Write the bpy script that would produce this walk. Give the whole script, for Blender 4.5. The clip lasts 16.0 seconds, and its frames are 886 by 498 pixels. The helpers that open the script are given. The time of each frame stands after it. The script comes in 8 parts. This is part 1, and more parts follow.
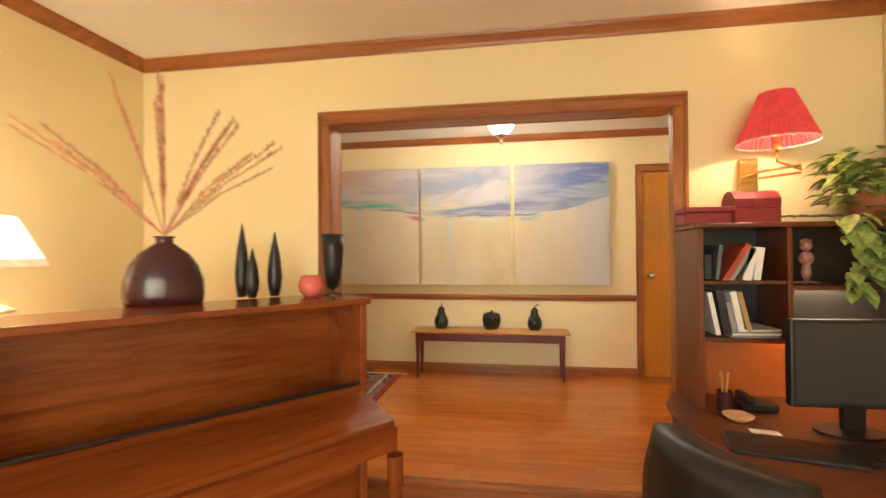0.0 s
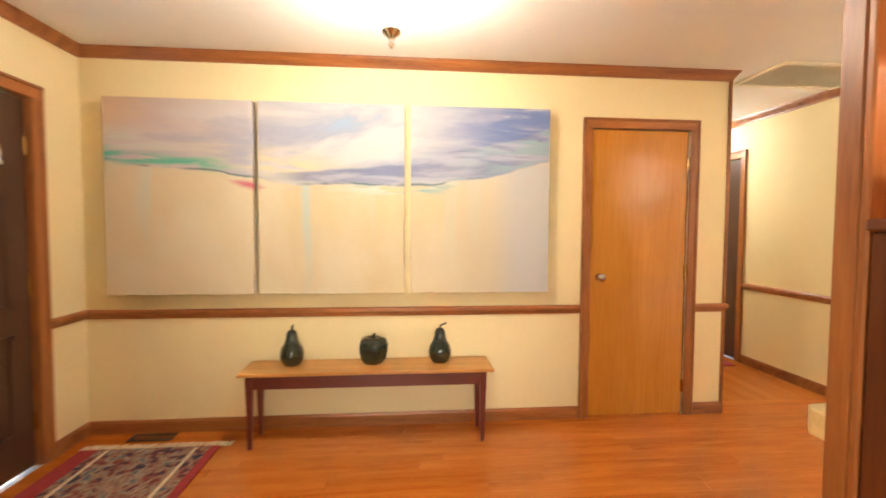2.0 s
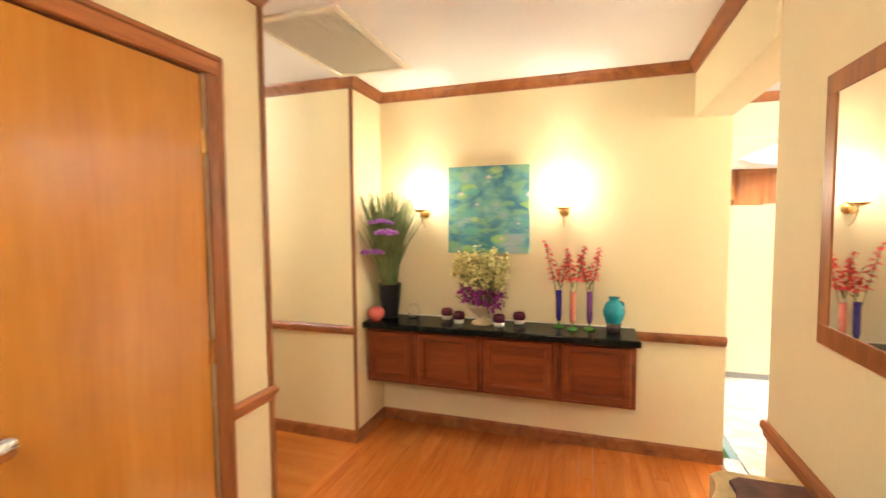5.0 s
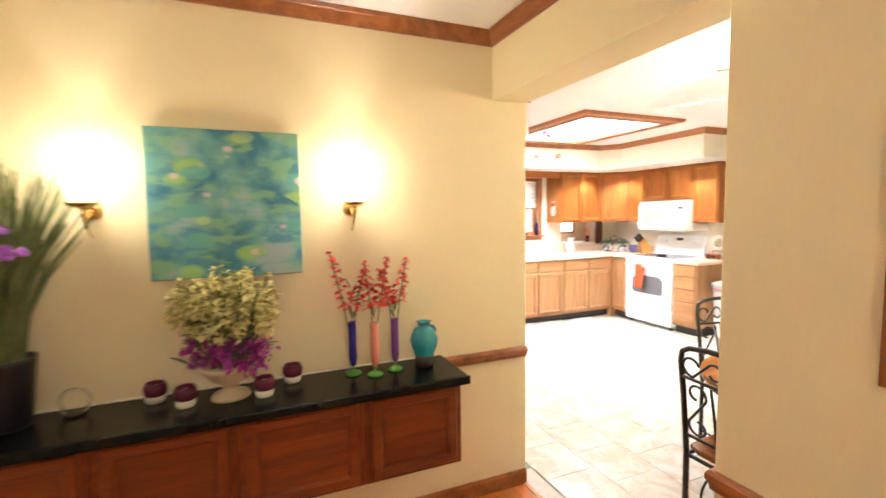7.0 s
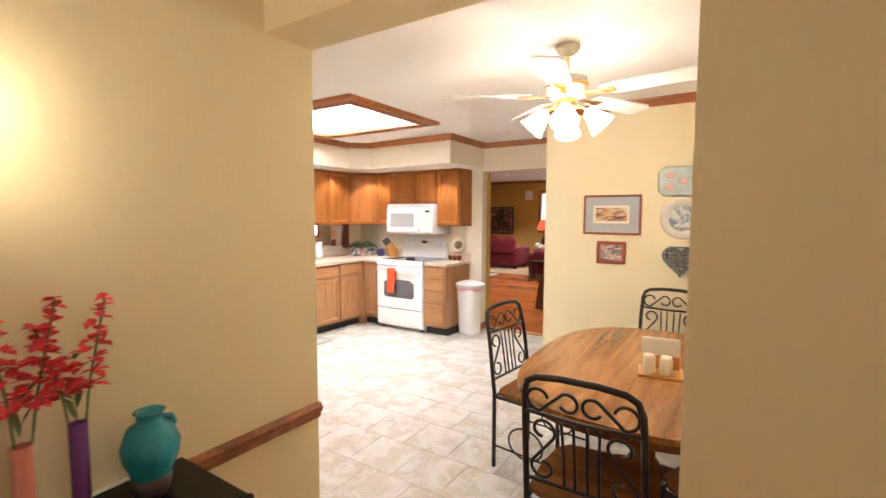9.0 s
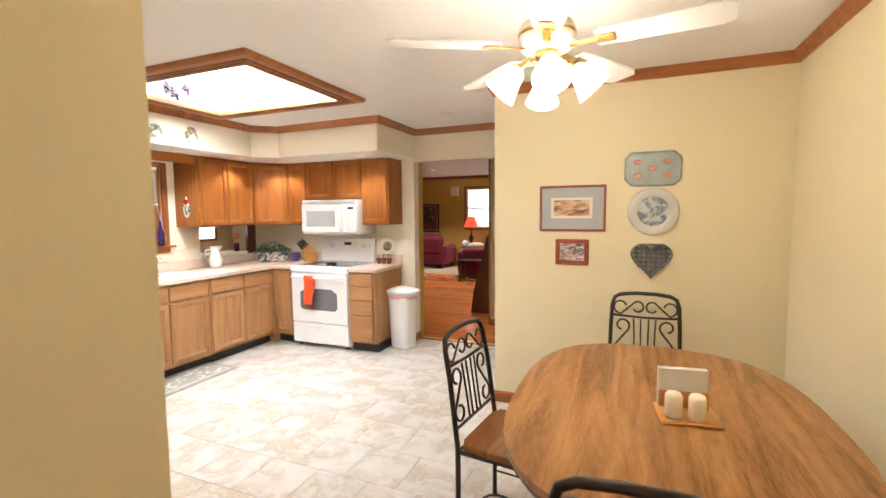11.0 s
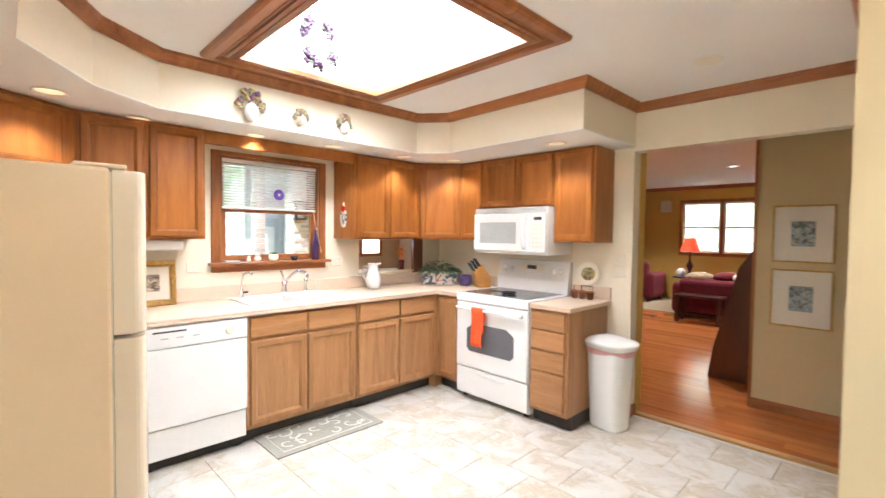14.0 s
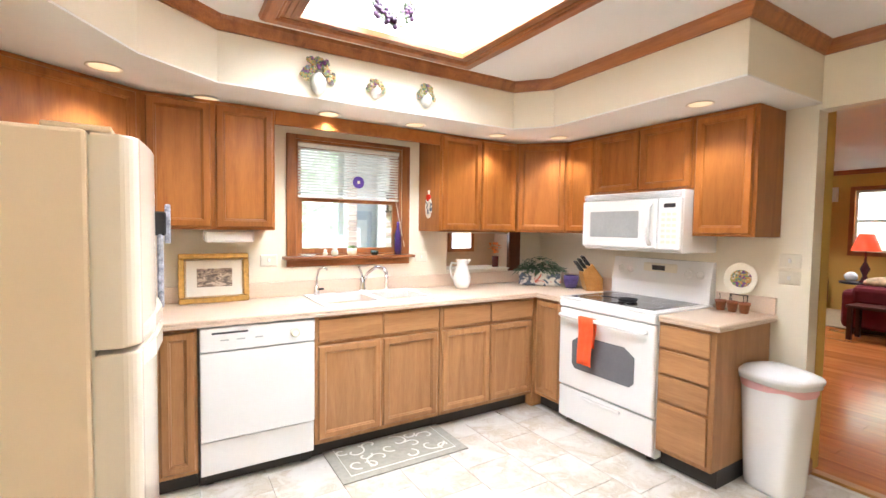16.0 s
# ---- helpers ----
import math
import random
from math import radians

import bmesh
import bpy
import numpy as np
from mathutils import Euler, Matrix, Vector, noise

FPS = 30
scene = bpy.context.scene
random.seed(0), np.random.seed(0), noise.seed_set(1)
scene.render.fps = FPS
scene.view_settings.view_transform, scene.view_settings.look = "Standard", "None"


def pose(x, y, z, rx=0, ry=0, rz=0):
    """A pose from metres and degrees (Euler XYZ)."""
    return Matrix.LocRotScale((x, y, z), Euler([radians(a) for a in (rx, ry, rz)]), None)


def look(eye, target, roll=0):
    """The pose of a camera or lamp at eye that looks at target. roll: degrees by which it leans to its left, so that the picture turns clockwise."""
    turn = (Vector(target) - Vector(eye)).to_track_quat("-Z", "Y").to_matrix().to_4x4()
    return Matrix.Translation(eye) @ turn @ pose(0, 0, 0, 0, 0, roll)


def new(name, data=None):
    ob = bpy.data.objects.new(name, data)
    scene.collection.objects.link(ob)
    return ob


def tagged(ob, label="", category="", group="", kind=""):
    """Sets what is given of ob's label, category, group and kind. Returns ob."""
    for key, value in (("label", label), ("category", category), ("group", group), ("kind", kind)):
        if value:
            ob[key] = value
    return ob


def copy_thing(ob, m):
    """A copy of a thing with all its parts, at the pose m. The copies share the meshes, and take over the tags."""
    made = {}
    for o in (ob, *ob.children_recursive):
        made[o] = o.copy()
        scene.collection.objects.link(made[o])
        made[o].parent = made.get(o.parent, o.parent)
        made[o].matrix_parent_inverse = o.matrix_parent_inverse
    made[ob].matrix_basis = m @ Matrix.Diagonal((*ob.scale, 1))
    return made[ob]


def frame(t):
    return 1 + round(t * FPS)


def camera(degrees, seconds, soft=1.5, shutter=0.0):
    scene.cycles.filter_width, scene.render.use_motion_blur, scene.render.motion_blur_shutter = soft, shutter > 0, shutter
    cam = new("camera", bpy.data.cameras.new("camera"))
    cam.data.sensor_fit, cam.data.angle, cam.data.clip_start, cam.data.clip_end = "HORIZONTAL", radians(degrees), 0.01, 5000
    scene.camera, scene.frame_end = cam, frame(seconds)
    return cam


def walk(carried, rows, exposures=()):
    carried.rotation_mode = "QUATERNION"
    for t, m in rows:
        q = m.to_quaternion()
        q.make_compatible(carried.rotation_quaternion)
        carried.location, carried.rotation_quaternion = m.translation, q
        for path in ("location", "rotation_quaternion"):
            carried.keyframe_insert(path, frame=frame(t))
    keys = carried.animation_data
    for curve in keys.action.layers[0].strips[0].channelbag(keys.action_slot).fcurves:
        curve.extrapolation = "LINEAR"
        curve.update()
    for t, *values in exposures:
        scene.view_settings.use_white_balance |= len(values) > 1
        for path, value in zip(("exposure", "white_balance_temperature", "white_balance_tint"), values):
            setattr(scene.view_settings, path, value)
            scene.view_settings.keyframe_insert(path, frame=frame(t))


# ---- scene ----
cam = camera(89.4, 16.0, shutter=0.5)
PATH = [
    (0, (0.217, -0.005, 1.226), (-0.097, 1.97, 1.248), -0.4),
    (0.5, (0.106, 0.438, 1.223), (-0.04, 2.432, 1.236), -0.3),
    (1, (0.064, 0.869, 1.23), (0.041, 2.869, 1.218), -0.1),
    (1.5, (0.114, 1.27, 1.305), (0.141, 3.268, 1.232), -0.1),
    (2, (0.167, 1.651, 1.332), (0.349, 3.641, 1.24), 0.3),
    (2.5, (0.195, 1.976, 1.384), (0.681, 3.913, 1.286), 0.7),
    (3, (0.289, 2.288, 1.388), (1.107, 4.11, 1.3), 0.9),
    (3.5, (0.404, 2.527, 1.425), (1.546, 4.168, 1.346), 0.7),
    (4, (0.513, 2.793, 1.456), (1.965, 4.166, 1.375), 0.6),
    (4.2, (0.57, 2.887, 1.478), (2.13, 4.136, 1.39), 0.4),
    (6.3, (1.562, 3.956, 1.521), (3.52, 3.582, 1.366), -1.0),
    (6.5, (1.636, 3.962, 1.532), (3.572, 3.487, 1.377), -1.0),
    (7, (1.906, 3.941, 1.53), (3.744, 3.168, 1.373), -0.8),
    (7.5, (2.159, 3.886, 1.527), (3.843, 2.817, 1.369), -0.2),
    (8, (2.369, 3.823, 1.531), (3.851, 2.488, 1.387), 0.2),
    (8.5, (2.52, 3.786, 1.52), (3.783, 2.242, 1.379), 0.4),
    (9, (2.665, 3.736, 1.513), (3.743, 2.059, 1.363), 0.2),
    (9.5, (2.809, 3.631, 1.494), (3.724, 1.86, 1.326), -0.0),
    (9.7, (2.861, 3.586, 1.496), (3.712, 1.785, 1.32), -0.0),
    (11.8, (3.295, 2.795, 1.495), (4.051, 0.948, 1.35), -0.5),
    (12, (3.344, 2.691, 1.485), (4.172, 0.874, 1.361), -0.3),
    (12.5, (3.522, 2.477, 1.482), (4.503, 0.737, 1.389), 0.0),
    (13, (3.678, 2.278, 1.481), (4.809, 0.63, 1.405), 0.2),
    (13.5, (3.815, 2.122, 1.452), (5.108, 0.597, 1.384), 0.4),
    (14, (3.959, 1.99, 1.432), (5.387, 0.592, 1.363), 0.7),
    (14.5, (4.101, 1.878, 1.414), (5.638, 0.601, 1.338), 0.9),
    (15, (4.216, 1.739, 1.434), (5.84, 0.575, 1.338), 0.9),
    (15.5, (4.307, 1.649, 1.438), (5.977, 0.554, 1.334), 0.7),
    (16, (4.357, 1.573, 1.403), (6.063, 0.532, 1.309), 0.8),
]
# exposure follows the clip's own automatic exposure
EXPOSURES = [(0.0, 2.28, 6350, 10), (1.5, 2.66, 6450, 11), (2.5, 2.74, 6050, 8), (3.5, 2.86, 6050, 10), (4.2, 2.9, 5950, 9), (6.5, 2.55, 5700, 9), (7.5, 2.24, 5850, 12), (8.5, 1.8, 5950, 15), (9.5, 1.56, 5950, 14), (12.0, 1.48, 5850, 10), (16.0, 1.5, 5750, 11)]
walk(cam, [(t, look(eye, target, roll)) for t, eye, target, roll in PATH], EXPOSURES)

# ---- world and lights ----
world = bpy.data.worlds.new("sky_world")
scene.world = world
world.use_nodes = True
wn = world.node_tree.nodes
sky = wn.new("ShaderNodeTexSky")
sky.sky_type, sky.sun_disc = "NISHITA", False
sky.sun_elevation, sky.sun_rotation = radians(57), radians(-31)
wn["Background"].inputs[1].default_value = 0.12
world.node_tree.links.new(sky.outputs[0], wn["Background"].inputs[0])


# the rooms are dim beside the daylight outside
DIM = 0.25


def lamp(name, kind, at, watts, colour, size=0.05, target=None, size_y=None, spot=None, blend=0.5):
    data = bpy.data.lights.new(name, kind)
    data.energy, data.color = watts * (1.0 if kind == "SUN" else DIM), colour
    if kind == "AREA":
        data.size = size
        if size_y:
            data.shape, data.size_y = "RECTANGLE", size_y
    elif kind == "SUN":
        data.angle = size
    else:
        data.shadow_soft_size = size
    if kind == "SPOT":
        data.spot_size, data.spot_blend = radians(spot), blend
    ob = new(name, data)
    ob.matrix_basis = look(at, target) if target else pose(*at)
    return ob


WARM, SOFTWARM, DAY = (1.0, 0.85, 0.65), (1.0, 0.96, 0.90), (0.93, 0.97, 1.0)
AMBER = (1.0, 0.70, 0.38)
lamp("sun", "SUN", (20, -6, 20), 4.0, (1.0, 0.95, 0.88), 0.009, target=(20 + 3, -6 - 5, 20 - 9))
lamp("foyer_light_bulb", "POINT", (0.12, 3.65, 2.26), 47, WARM, 0.09)
for sy in (4.50, 3.53):
    lamp("sconce_bulb", "POINT", (3.875, sy, 1.68), 4.9, WARM, 0.05)
    lamp("sconce_uplight", "SPOT", (3.875, sy, 1.70), 7.0, WARM, 0.012, target=(3.874, sy, 2.4), spot=46, blend=0.12)
lamp("swing_lamp_bulb", "POINT", (1.38, 2.2, 1.78), 9, AMBER, 0.04)
lamp("table_lamp_bulb", "POINT", (-1.74, 1.33, 1.28), 10, AMBER, 0.05)
lamp("desk_strip_light", "AREA", (1.62, 2.26, 1.05), 3.6, AMBER, 0.4, target=(1.62, 2.34, 0.5), size_y=0.05)
for k in range(4):
    a = radians(105 + 90 * k)
    lamp("fan_bulb", "POINT", (3.46 + 0.17 * math.cos(a), 1.24 + 0.17 * math.sin(a), 2.0), 10.5, WARM, 0.03)
for cx, cy in ((6.94, 1.82), (7.26, 1.39), (7.2, 0.70), (7.15, 0.11), (7.1, -0.57), (6.89, -1.01), (5.78, -0.965)):
    lamp("downlight_bulb", "SPOT", (cx, cy, 2.09), 28, SOFTWARM, 0.03, target=(cx, cy, 0), spot=110, blend=0.6)
lamp("kitchen_window_daylight", "AREA", (8.35, 0.41, 2.65), 60, DAY, 1.0, target=(7.0, 0.41, 0.9), size_y=0.6)
# Fill light for the living room, set in an added, unseen window.
lamp("living_window_daylight", "AREA", (0.1, -2.52, 1.3), 72, (1.0, 0.86, 0.66), 2.6, target=(0.1, 2, 1.2), size_y=1.5)
lamp("family_window_daylight", "AREA", (6.6, -9.7, 2.9), 320, DAY, 1.6, target=(6.4, -7.2, 0.6), size_y=0.8)
for cx, cy in ((5.83, -6.19), (7.53, -6.84), (5.3, -3.6)):
    lamp("family_downlight_bulb", "SPOT", (cx, cy, 2.5), 200, SOFTWARM, 0.04, target=(cx, cy, 0), spot=120)
lamp("nook_window_daylight", "AREA", (7.895, -0.795, 1.285), 1.2, DAY, 0.2, target=(7.6, -0.95, 1.1), size_y=0.12)
# Unseen fill lamp added to brighten the hall; it has no fixture.
lamp("hall_bulb", "POINT", (3.0, 6.3, 2.2), 20, SOFTWARM, 0.08)

# ---- materials ----


def mat(name, base, rough=0.6, metal=0.0, vary=0.06, scale=6.0, bump=0.05, fine=60.0, spec=0.5, emit=None, strength=0.0, trans=0.0, stretch=(1, 1, 1), rnd=0.0):
    m = bpy.data.materials.new(name)
    m.use_nodes = True
    nt = m.node_tree
    b = nt.nodes["Principled BSDF"]
    b.inputs["Roughness"].default_value, b.inputs["Metallic"].default_value = rough, metal
    b.inputs["Specular IOR Level"].default_value = spec
    b.inputs["Transmission Weight"].default_value = trans
    tc = nt.nodes.new("ShaderNodeTexCoord")
    mp = nt.nodes.new("ShaderNodeMapping")
    mp.inputs["Scale"].default_value = stretch
    nt.links.new(tc.outputs["Object"], mp.inputs[0])
    n1 = nt.nodes.new("ShaderNodeTexNoise")
    n1.inputs["Scale"].default_value, n1.inputs["Detail"].default_value = scale, 4
    n2 = nt.nodes.new("ShaderNodeTexNoise")
    n2.inputs["Scale"].default_value, n2.inputs["Detail"].default_value = fine, 3
    for n in (n1, n2):
        nt.links.new(mp.outputs[0], n.inputs["Vector"])
    add = nt.nodes.new("ShaderNodeMath")
    add.operation = "MULTIPLY_ADD"
    nt.links.new(n2.outputs[0], add.inputs[0])
    add.inputs[1].default_value = 0.5
    nt.links.new(n1.outputs[0], add.inputs[2])
    ramp = nt.nodes.new("ShaderNodeMapRange")
    ramp.inputs[1].default_value, ramp.inputs[2].default_value = 0.35, 1.15
    ramp.inputs[3].default_value, ramp.inputs[4].default_value = 1 - vary * 2, 1 + vary * 2
    nt.links.new(add.outputs[0], ramp.inputs[0])
    mul = nt.nodes.new("ShaderNodeMix")
    mul.data_type, mul.blend_type = "RGBA", "MULTIPLY"
    mul.inputs[0].default_value = 1.0
    mul.inputs[6].default_value = (*base, 1)
    nt.links.new(ramp.outputs[0], mul.inputs[7])
    out = mul.outputs[2]
    if rnd:
        oi = nt.nodes.new("ShaderNodeObjectInfo")
        rr = nt.nodes.new("ShaderNodeMapRange")
        rr.inputs[3].default_value, rr.inputs[4].default_value = 1 - rnd, 1 + rnd
        nt.links.new(oi.outputs["Random"], rr.inputs[0])
        m2 = nt.nodes.new("ShaderNodeMix")
        m2.data_type, m2.blend_type = "RGBA", "MULTIPLY"
        m2.inputs[0].default_value = 1.0
        nt.links.new(out, m2.inputs[6])
        nt.links.new(rr.outputs[0], m2.inputs[7])
        out = m2.outputs[2]
    nt.links.new(out, b.inputs["Base Color"])
    if bump:
        bp = nt.nodes.new("ShaderNodeBump")
        bp.inputs["Strength"].default_value, bp.inputs["Distance"].default_value = bump, 0.004
        nt.links.new(add.outputs[0], bp.inputs["Height"])
        nt.links.new(bp.outputs[0], b.inputs["Normal"])
    if emit:
        b.inputs["Emission Color"].default_value = (*emit, 1)
        b.inputs["Emission Strength"].default_value = strength * DIM
    return m


def ramp_of(nt, stops, fac):
    r = nt.nodes.new("ShaderNodeValToRGB")
    e = r.color_ramp.elements
    while len(e) < len(stops):
        e.new(0.5)
    for el, (p, c) in zip(e, stops):
        el.position, el.color = p, (*c, 1)
    nt.links.new(fac, r.inputs[0])
    return r.outputs[0]


def wood(name, dark, light, axis="z", rough=0.35, rings=9.0, gloss=0.5, rnd=0.12, bump=0.12):
    """Stained wood: long streaks and cathedral rings along one axis."""
    m = bpy.data.materials.new(name)
    m.use_nodes = True
    nt = m.node_tree
    b = nt.nodes["Principled BSDF"]
    b.inputs["Roughness"].default_value = rough
    b.inputs["Specular IOR Level"].default_value = gloss
    tc = nt.nodes.new("ShaderNodeTexCoord")
    oi = nt.nodes.new("ShaderNodeObjectInfo")
    sh = nt.nodes.new("ShaderNodeVectorMath")
    sh.operation = "MULTIPLY_ADD"
    nt.links.new(oi.outputs["Random"], sh.inputs[0])
    sh.inputs[1].default_value = (7.3, 5.1, 3.7)
    nt.links.new(tc.outputs["Object"], sh.inputs[2])
    mp = nt.nodes.new("ShaderNodeMapping")
    mp.inputs["Scale"].default_value = {"x": (0.09, 1, 1), "y": (1, 0.09, 1), "z": (1, 1, 0.09)}[axis]
    nt.links.new(sh.outputs[0], mp.inputs[0])
    big = nt.nodes.new("ShaderNodeTexNoise")
    big.inputs["Scale"].default_value, big.inputs["Detail"].default_value, big.inputs["Distortion"].default_value = rings, 5, 1.2
    fine = nt.nodes.new("ShaderNodeTexNoise")
    fine.inputs["Scale"].default_value, fine.inputs["Detail"].default_value = rings * 14, 3
    for n in (big, fine):
        nt.links.new(mp.outputs[0], n.inputs["Vector"])
    add = nt.nodes.new("ShaderNodeMath")
    add.operation = "MULTIPLY_ADD"
    nt.links.new(fine.outputs[0], add.inputs[0])
    add.inputs[1].default_value = 0.45
    nt.links.new(big.outputs[0], add.inputs[2])
    mid = tuple((a + c) / 2 for a, c in zip(dark, light))
    col = ramp_of(nt, [(0.45, dark), (0.68, mid), (0.95, light)], add.outputs[0])
    rr = nt.nodes.new("ShaderNodeMapRange")
    rr.inputs[3].default_value, rr.inputs[4].default_value = 1 - rnd, 1 + rnd
    nt.links.new(oi.outputs["Random"], rr.inputs[0])
    m2 = nt.nodes.new("ShaderNodeMix")
    m2.data_type, m2.blend_type = "RGBA", "MULTIPLY"
    m2.inputs[0].default_value = 1.0
    nt.links.new(col, m2.inputs[6])
    nt.links.new(rr.outputs[0], m2.inputs[7])
    nt.links.new(m2.outputs[2], b.inputs["Base Color"])
    bp = nt.nodes.new("ShaderNodeBump")
    bp.inputs["Strength"].default_value, bp.inputs["Distance"].default_value = bump, 0.002
    nt.links.new(add.outputs[0], bp.inputs["Height"])
    nt.links.new(bp.outputs[0], b.inputs["Normal"])
    return m


WALL = mat("cream_wallpaper", (0.80, 0.685, 0.415), 0.75, vary=0.025, scale=1.2, fine=90, bump=0.06, stretch=(1, 1, 0.25))
WALLK = mat("cream_kitchen_paint", (0.81, 0.735, 0.58), 0.7, vary=0.02, scale=1.5, fine=120, bump=0.04)
WALLD = mat("pale_gold_dining_paint", (0.80, 0.70, 0.465), 0.7, vary=0.02, scale=1.5, fine=120, bump=0.04)
TANW = mat("golden_tan_paint", (0.60, 0.47, 0.25), 0.7, vary=0.03, scale=1.5, bump=0.04)
OCHRE = mat("ochre_paint", (0.60, 0.38, 0.08), 0.7, vary=0.04, scale=1.5, bump=0.04)
CEIL = mat("white_ceiling_paint", (0.82, 0.80, 0.77), 0.85, vary=0.015, scale=2.0, fine=160, bump=0.05)
WHITE_SOFFIT = mat("white_soffit_paint", (0.84, 0.82, 0.76), 0.8, vary=0.015, bump=0.03)
TRIM = wood("stained_oak_trim", (0.17, 0.05, 0.014), (0.40, 0.145, 0.04), "x", 0.35)
TRIMY = wood("stained_oak_trim_y", (0.17, 0.05, 0.014), (0.40, 0.145, 0.04), "y", 0.35)
TRIMZ = wood("stained_oak_trim_z", (0.17, 0.052, 0.014), (0.40, 0.145, 0.038), "z", 0.35)
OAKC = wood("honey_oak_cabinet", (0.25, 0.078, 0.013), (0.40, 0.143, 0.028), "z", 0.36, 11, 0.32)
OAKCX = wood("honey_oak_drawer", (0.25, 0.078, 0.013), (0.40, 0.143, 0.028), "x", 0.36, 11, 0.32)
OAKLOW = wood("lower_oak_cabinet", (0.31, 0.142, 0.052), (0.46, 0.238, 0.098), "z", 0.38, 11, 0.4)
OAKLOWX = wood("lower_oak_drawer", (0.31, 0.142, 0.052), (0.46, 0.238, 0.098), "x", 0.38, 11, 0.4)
REDOAK = wood("reddish_cabinet_wood", (0.12, 0.026, 0.007), (0.27, 0.068, 0.017), "x", 0.36, 8, 0.35)
DOORW = wood("flat_birch_door", (0.41, 0.15, 0.018), (0.53, 0.235, 0.034), "z", 0.24, 4, bump=0.04)
FLOORW = wood("orange_oak_floor", (0.36, 0.088, 0.011), (0.57, 0.18, 0.028), "x", 0.17, 8, 0.5, 0.07, 0.03)
FLOORY = wood("orange_laminate_floor", (0.40, 0.105, 0.024), (0.62, 0.215, 0.058), "x", 0.16, 9, 0.5, 0.16, 0.05)
HALLFL = wood("hall_floor_wood", (0.40, 0.115, 0.016), (0.56, 0.19, 0.03), "y", 0.22, 8, 0.5, 0.06, 0.04)
PIANO = wood("walnut_piano", (0.14, 0.030, 0.008), (0.29, 0.078, 0.018), "x", 0.17, 5)
HUTCHW = wood("dark_cherry_hutch", (0.065, 0.017, 0.006), (0.155, 0.043, 0.013), "z", 0.3, 6)
BENCHT = wood("honey_pine_top", (0.40, 0.17, 0.035), (0.60, 0.30, 0.08), "x", 0.3, 6)
BENCHL = mat("barn_red_paint", (0.13, 0.022, 0.014), 0.4, vary=0.08, scale=8)
TABLEW = wood("oak_table_top", (0.13, 0.048, 0.012), (0.40, 0.185, 0.055), "y", 0.2, 12, bump=0.05)
TABLED = wood("dark_table_edge", (0.09, 0.03, 0.01), (0.2, 0.08, 0.025), "y", 0.25, 9)
SEATW = wood("chair_seat_wood", (0.13, 0.048, 0.014), (0.28, 0.115, 0.035), "x", 0.25, 8)
IRON = mat("dark_bronze_iron", (0.055, 0.045, 0.038), 0.4, 0.75, vary=0.12, scale=30)
FRONTDOOR = mat("dark_brown_door_paint", (0.075, 0.034, 0.02), 0.4, vary=0.08, scale=5, stretch=(1, 1, 0.2))
STEEL = mat("chrome", (0.75, 0.75, 0.75), 0.12, 1.0, vary=0.02)
BRASS = mat("polished_brass", (0.78, 0.56, 0.24), 0.2, 1.0, vary=0.04)
BLACKP = mat("black_plastic_and_shade", (0.012, 0.012, 0.013), 0.35, vary=0.1, scale=20)
LEATHER = mat("black_leather", (0.012, 0.013, 0.015), 0.42, vary=0.15, scale=18, fine=220, bump=0.25)
APPL = mat("white_appliance_enamel", (0.83, 0.82, 0.80), 0.25, vary=0.012, scale=3, bump=0.02)
FRIDGEM = mat("almond_textured_steel", (0.86, 0.70, 0.49), 0.32, vary=0.015, scale=4, fine=220, bump=0.12)
GREYP = mat("light_grey_plastic", (0.42, 0.42, 0.42), 0.45, vary=0.03)
DARKGL = mat("dark_oven_glass", (0.05, 0.05, 0.055), 0.08, vary=0.03, spec=0.6)
COUNTER = mat("beige_laminate_counter", (0.70, 0.54, 0.40), 0.32, vary=0.05, scale=90, fine=400, bump=0.02)
CONSTOP = mat("dark_green_stone_top", (0.006, 0.008, 0.007), 0.25, vary=0.3, spec=0.25, scale=30, fine=200, bump=0.03)
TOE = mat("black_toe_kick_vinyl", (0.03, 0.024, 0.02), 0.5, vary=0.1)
GROUT = mat("grey_grout", (0.62, 0.585, 0.52), 0.85, vary=0.06, scale=30)
GLASS = mat("clear_glass", (0.95, 0.97, 0.97), 0.02, vary=0.0, bump=0, trans=1.0)
SHADEGL = mat("frosted_lit_glass", (0.95, 0.9, 0.8), 0.3, vary=0.02, emit=(1.0, 0.86, 0.62), strength=7.0)
CANLIT = mat("lit_downlight_lens", (0.9, 0.8, 0.6), 0.4, emit=(1.0, 0.74, 0.40), strength=1.4)
DIFFUSER = mat("skylight_diffuser", (0.95, 0.95, 0.95), 0.5, vary=0.0, bump=0, emit=(0.98, 1.0, 1.02), strength=33.0)
PAPERSH = mat("lit_lampshade", (0.9, 0.82, 0.66), 0.7, vary=0.03, emit=(1.0, 0.86, 0.62), strength=2.6)
REDSH = mat("red_pleated_fabric", (0.42, 0.03, 0.04), 0.75, vary=0.2, scale=22, fine=120, bump=0.3, emit=(0.8, 0.07, 0.05), strength=0.4)
REDLIT = mat("lit_red_shade", (0.7, 0.06, 0.02), 0.7, vary=0.1, emit=(1.0, 0.10, 0.02), strength=0.9)
REDBOX = mat("crimson_leather_box", (0.24, 0.014, 0.022), 0.45, vary=0.08, scale=20, bump=0.2)
REDSOFA = mat("burgundy_upholstery", (0.16, 0.008, 0.014), 0.8, vary=0.15, scale=12, fine=150, bump=0.3)
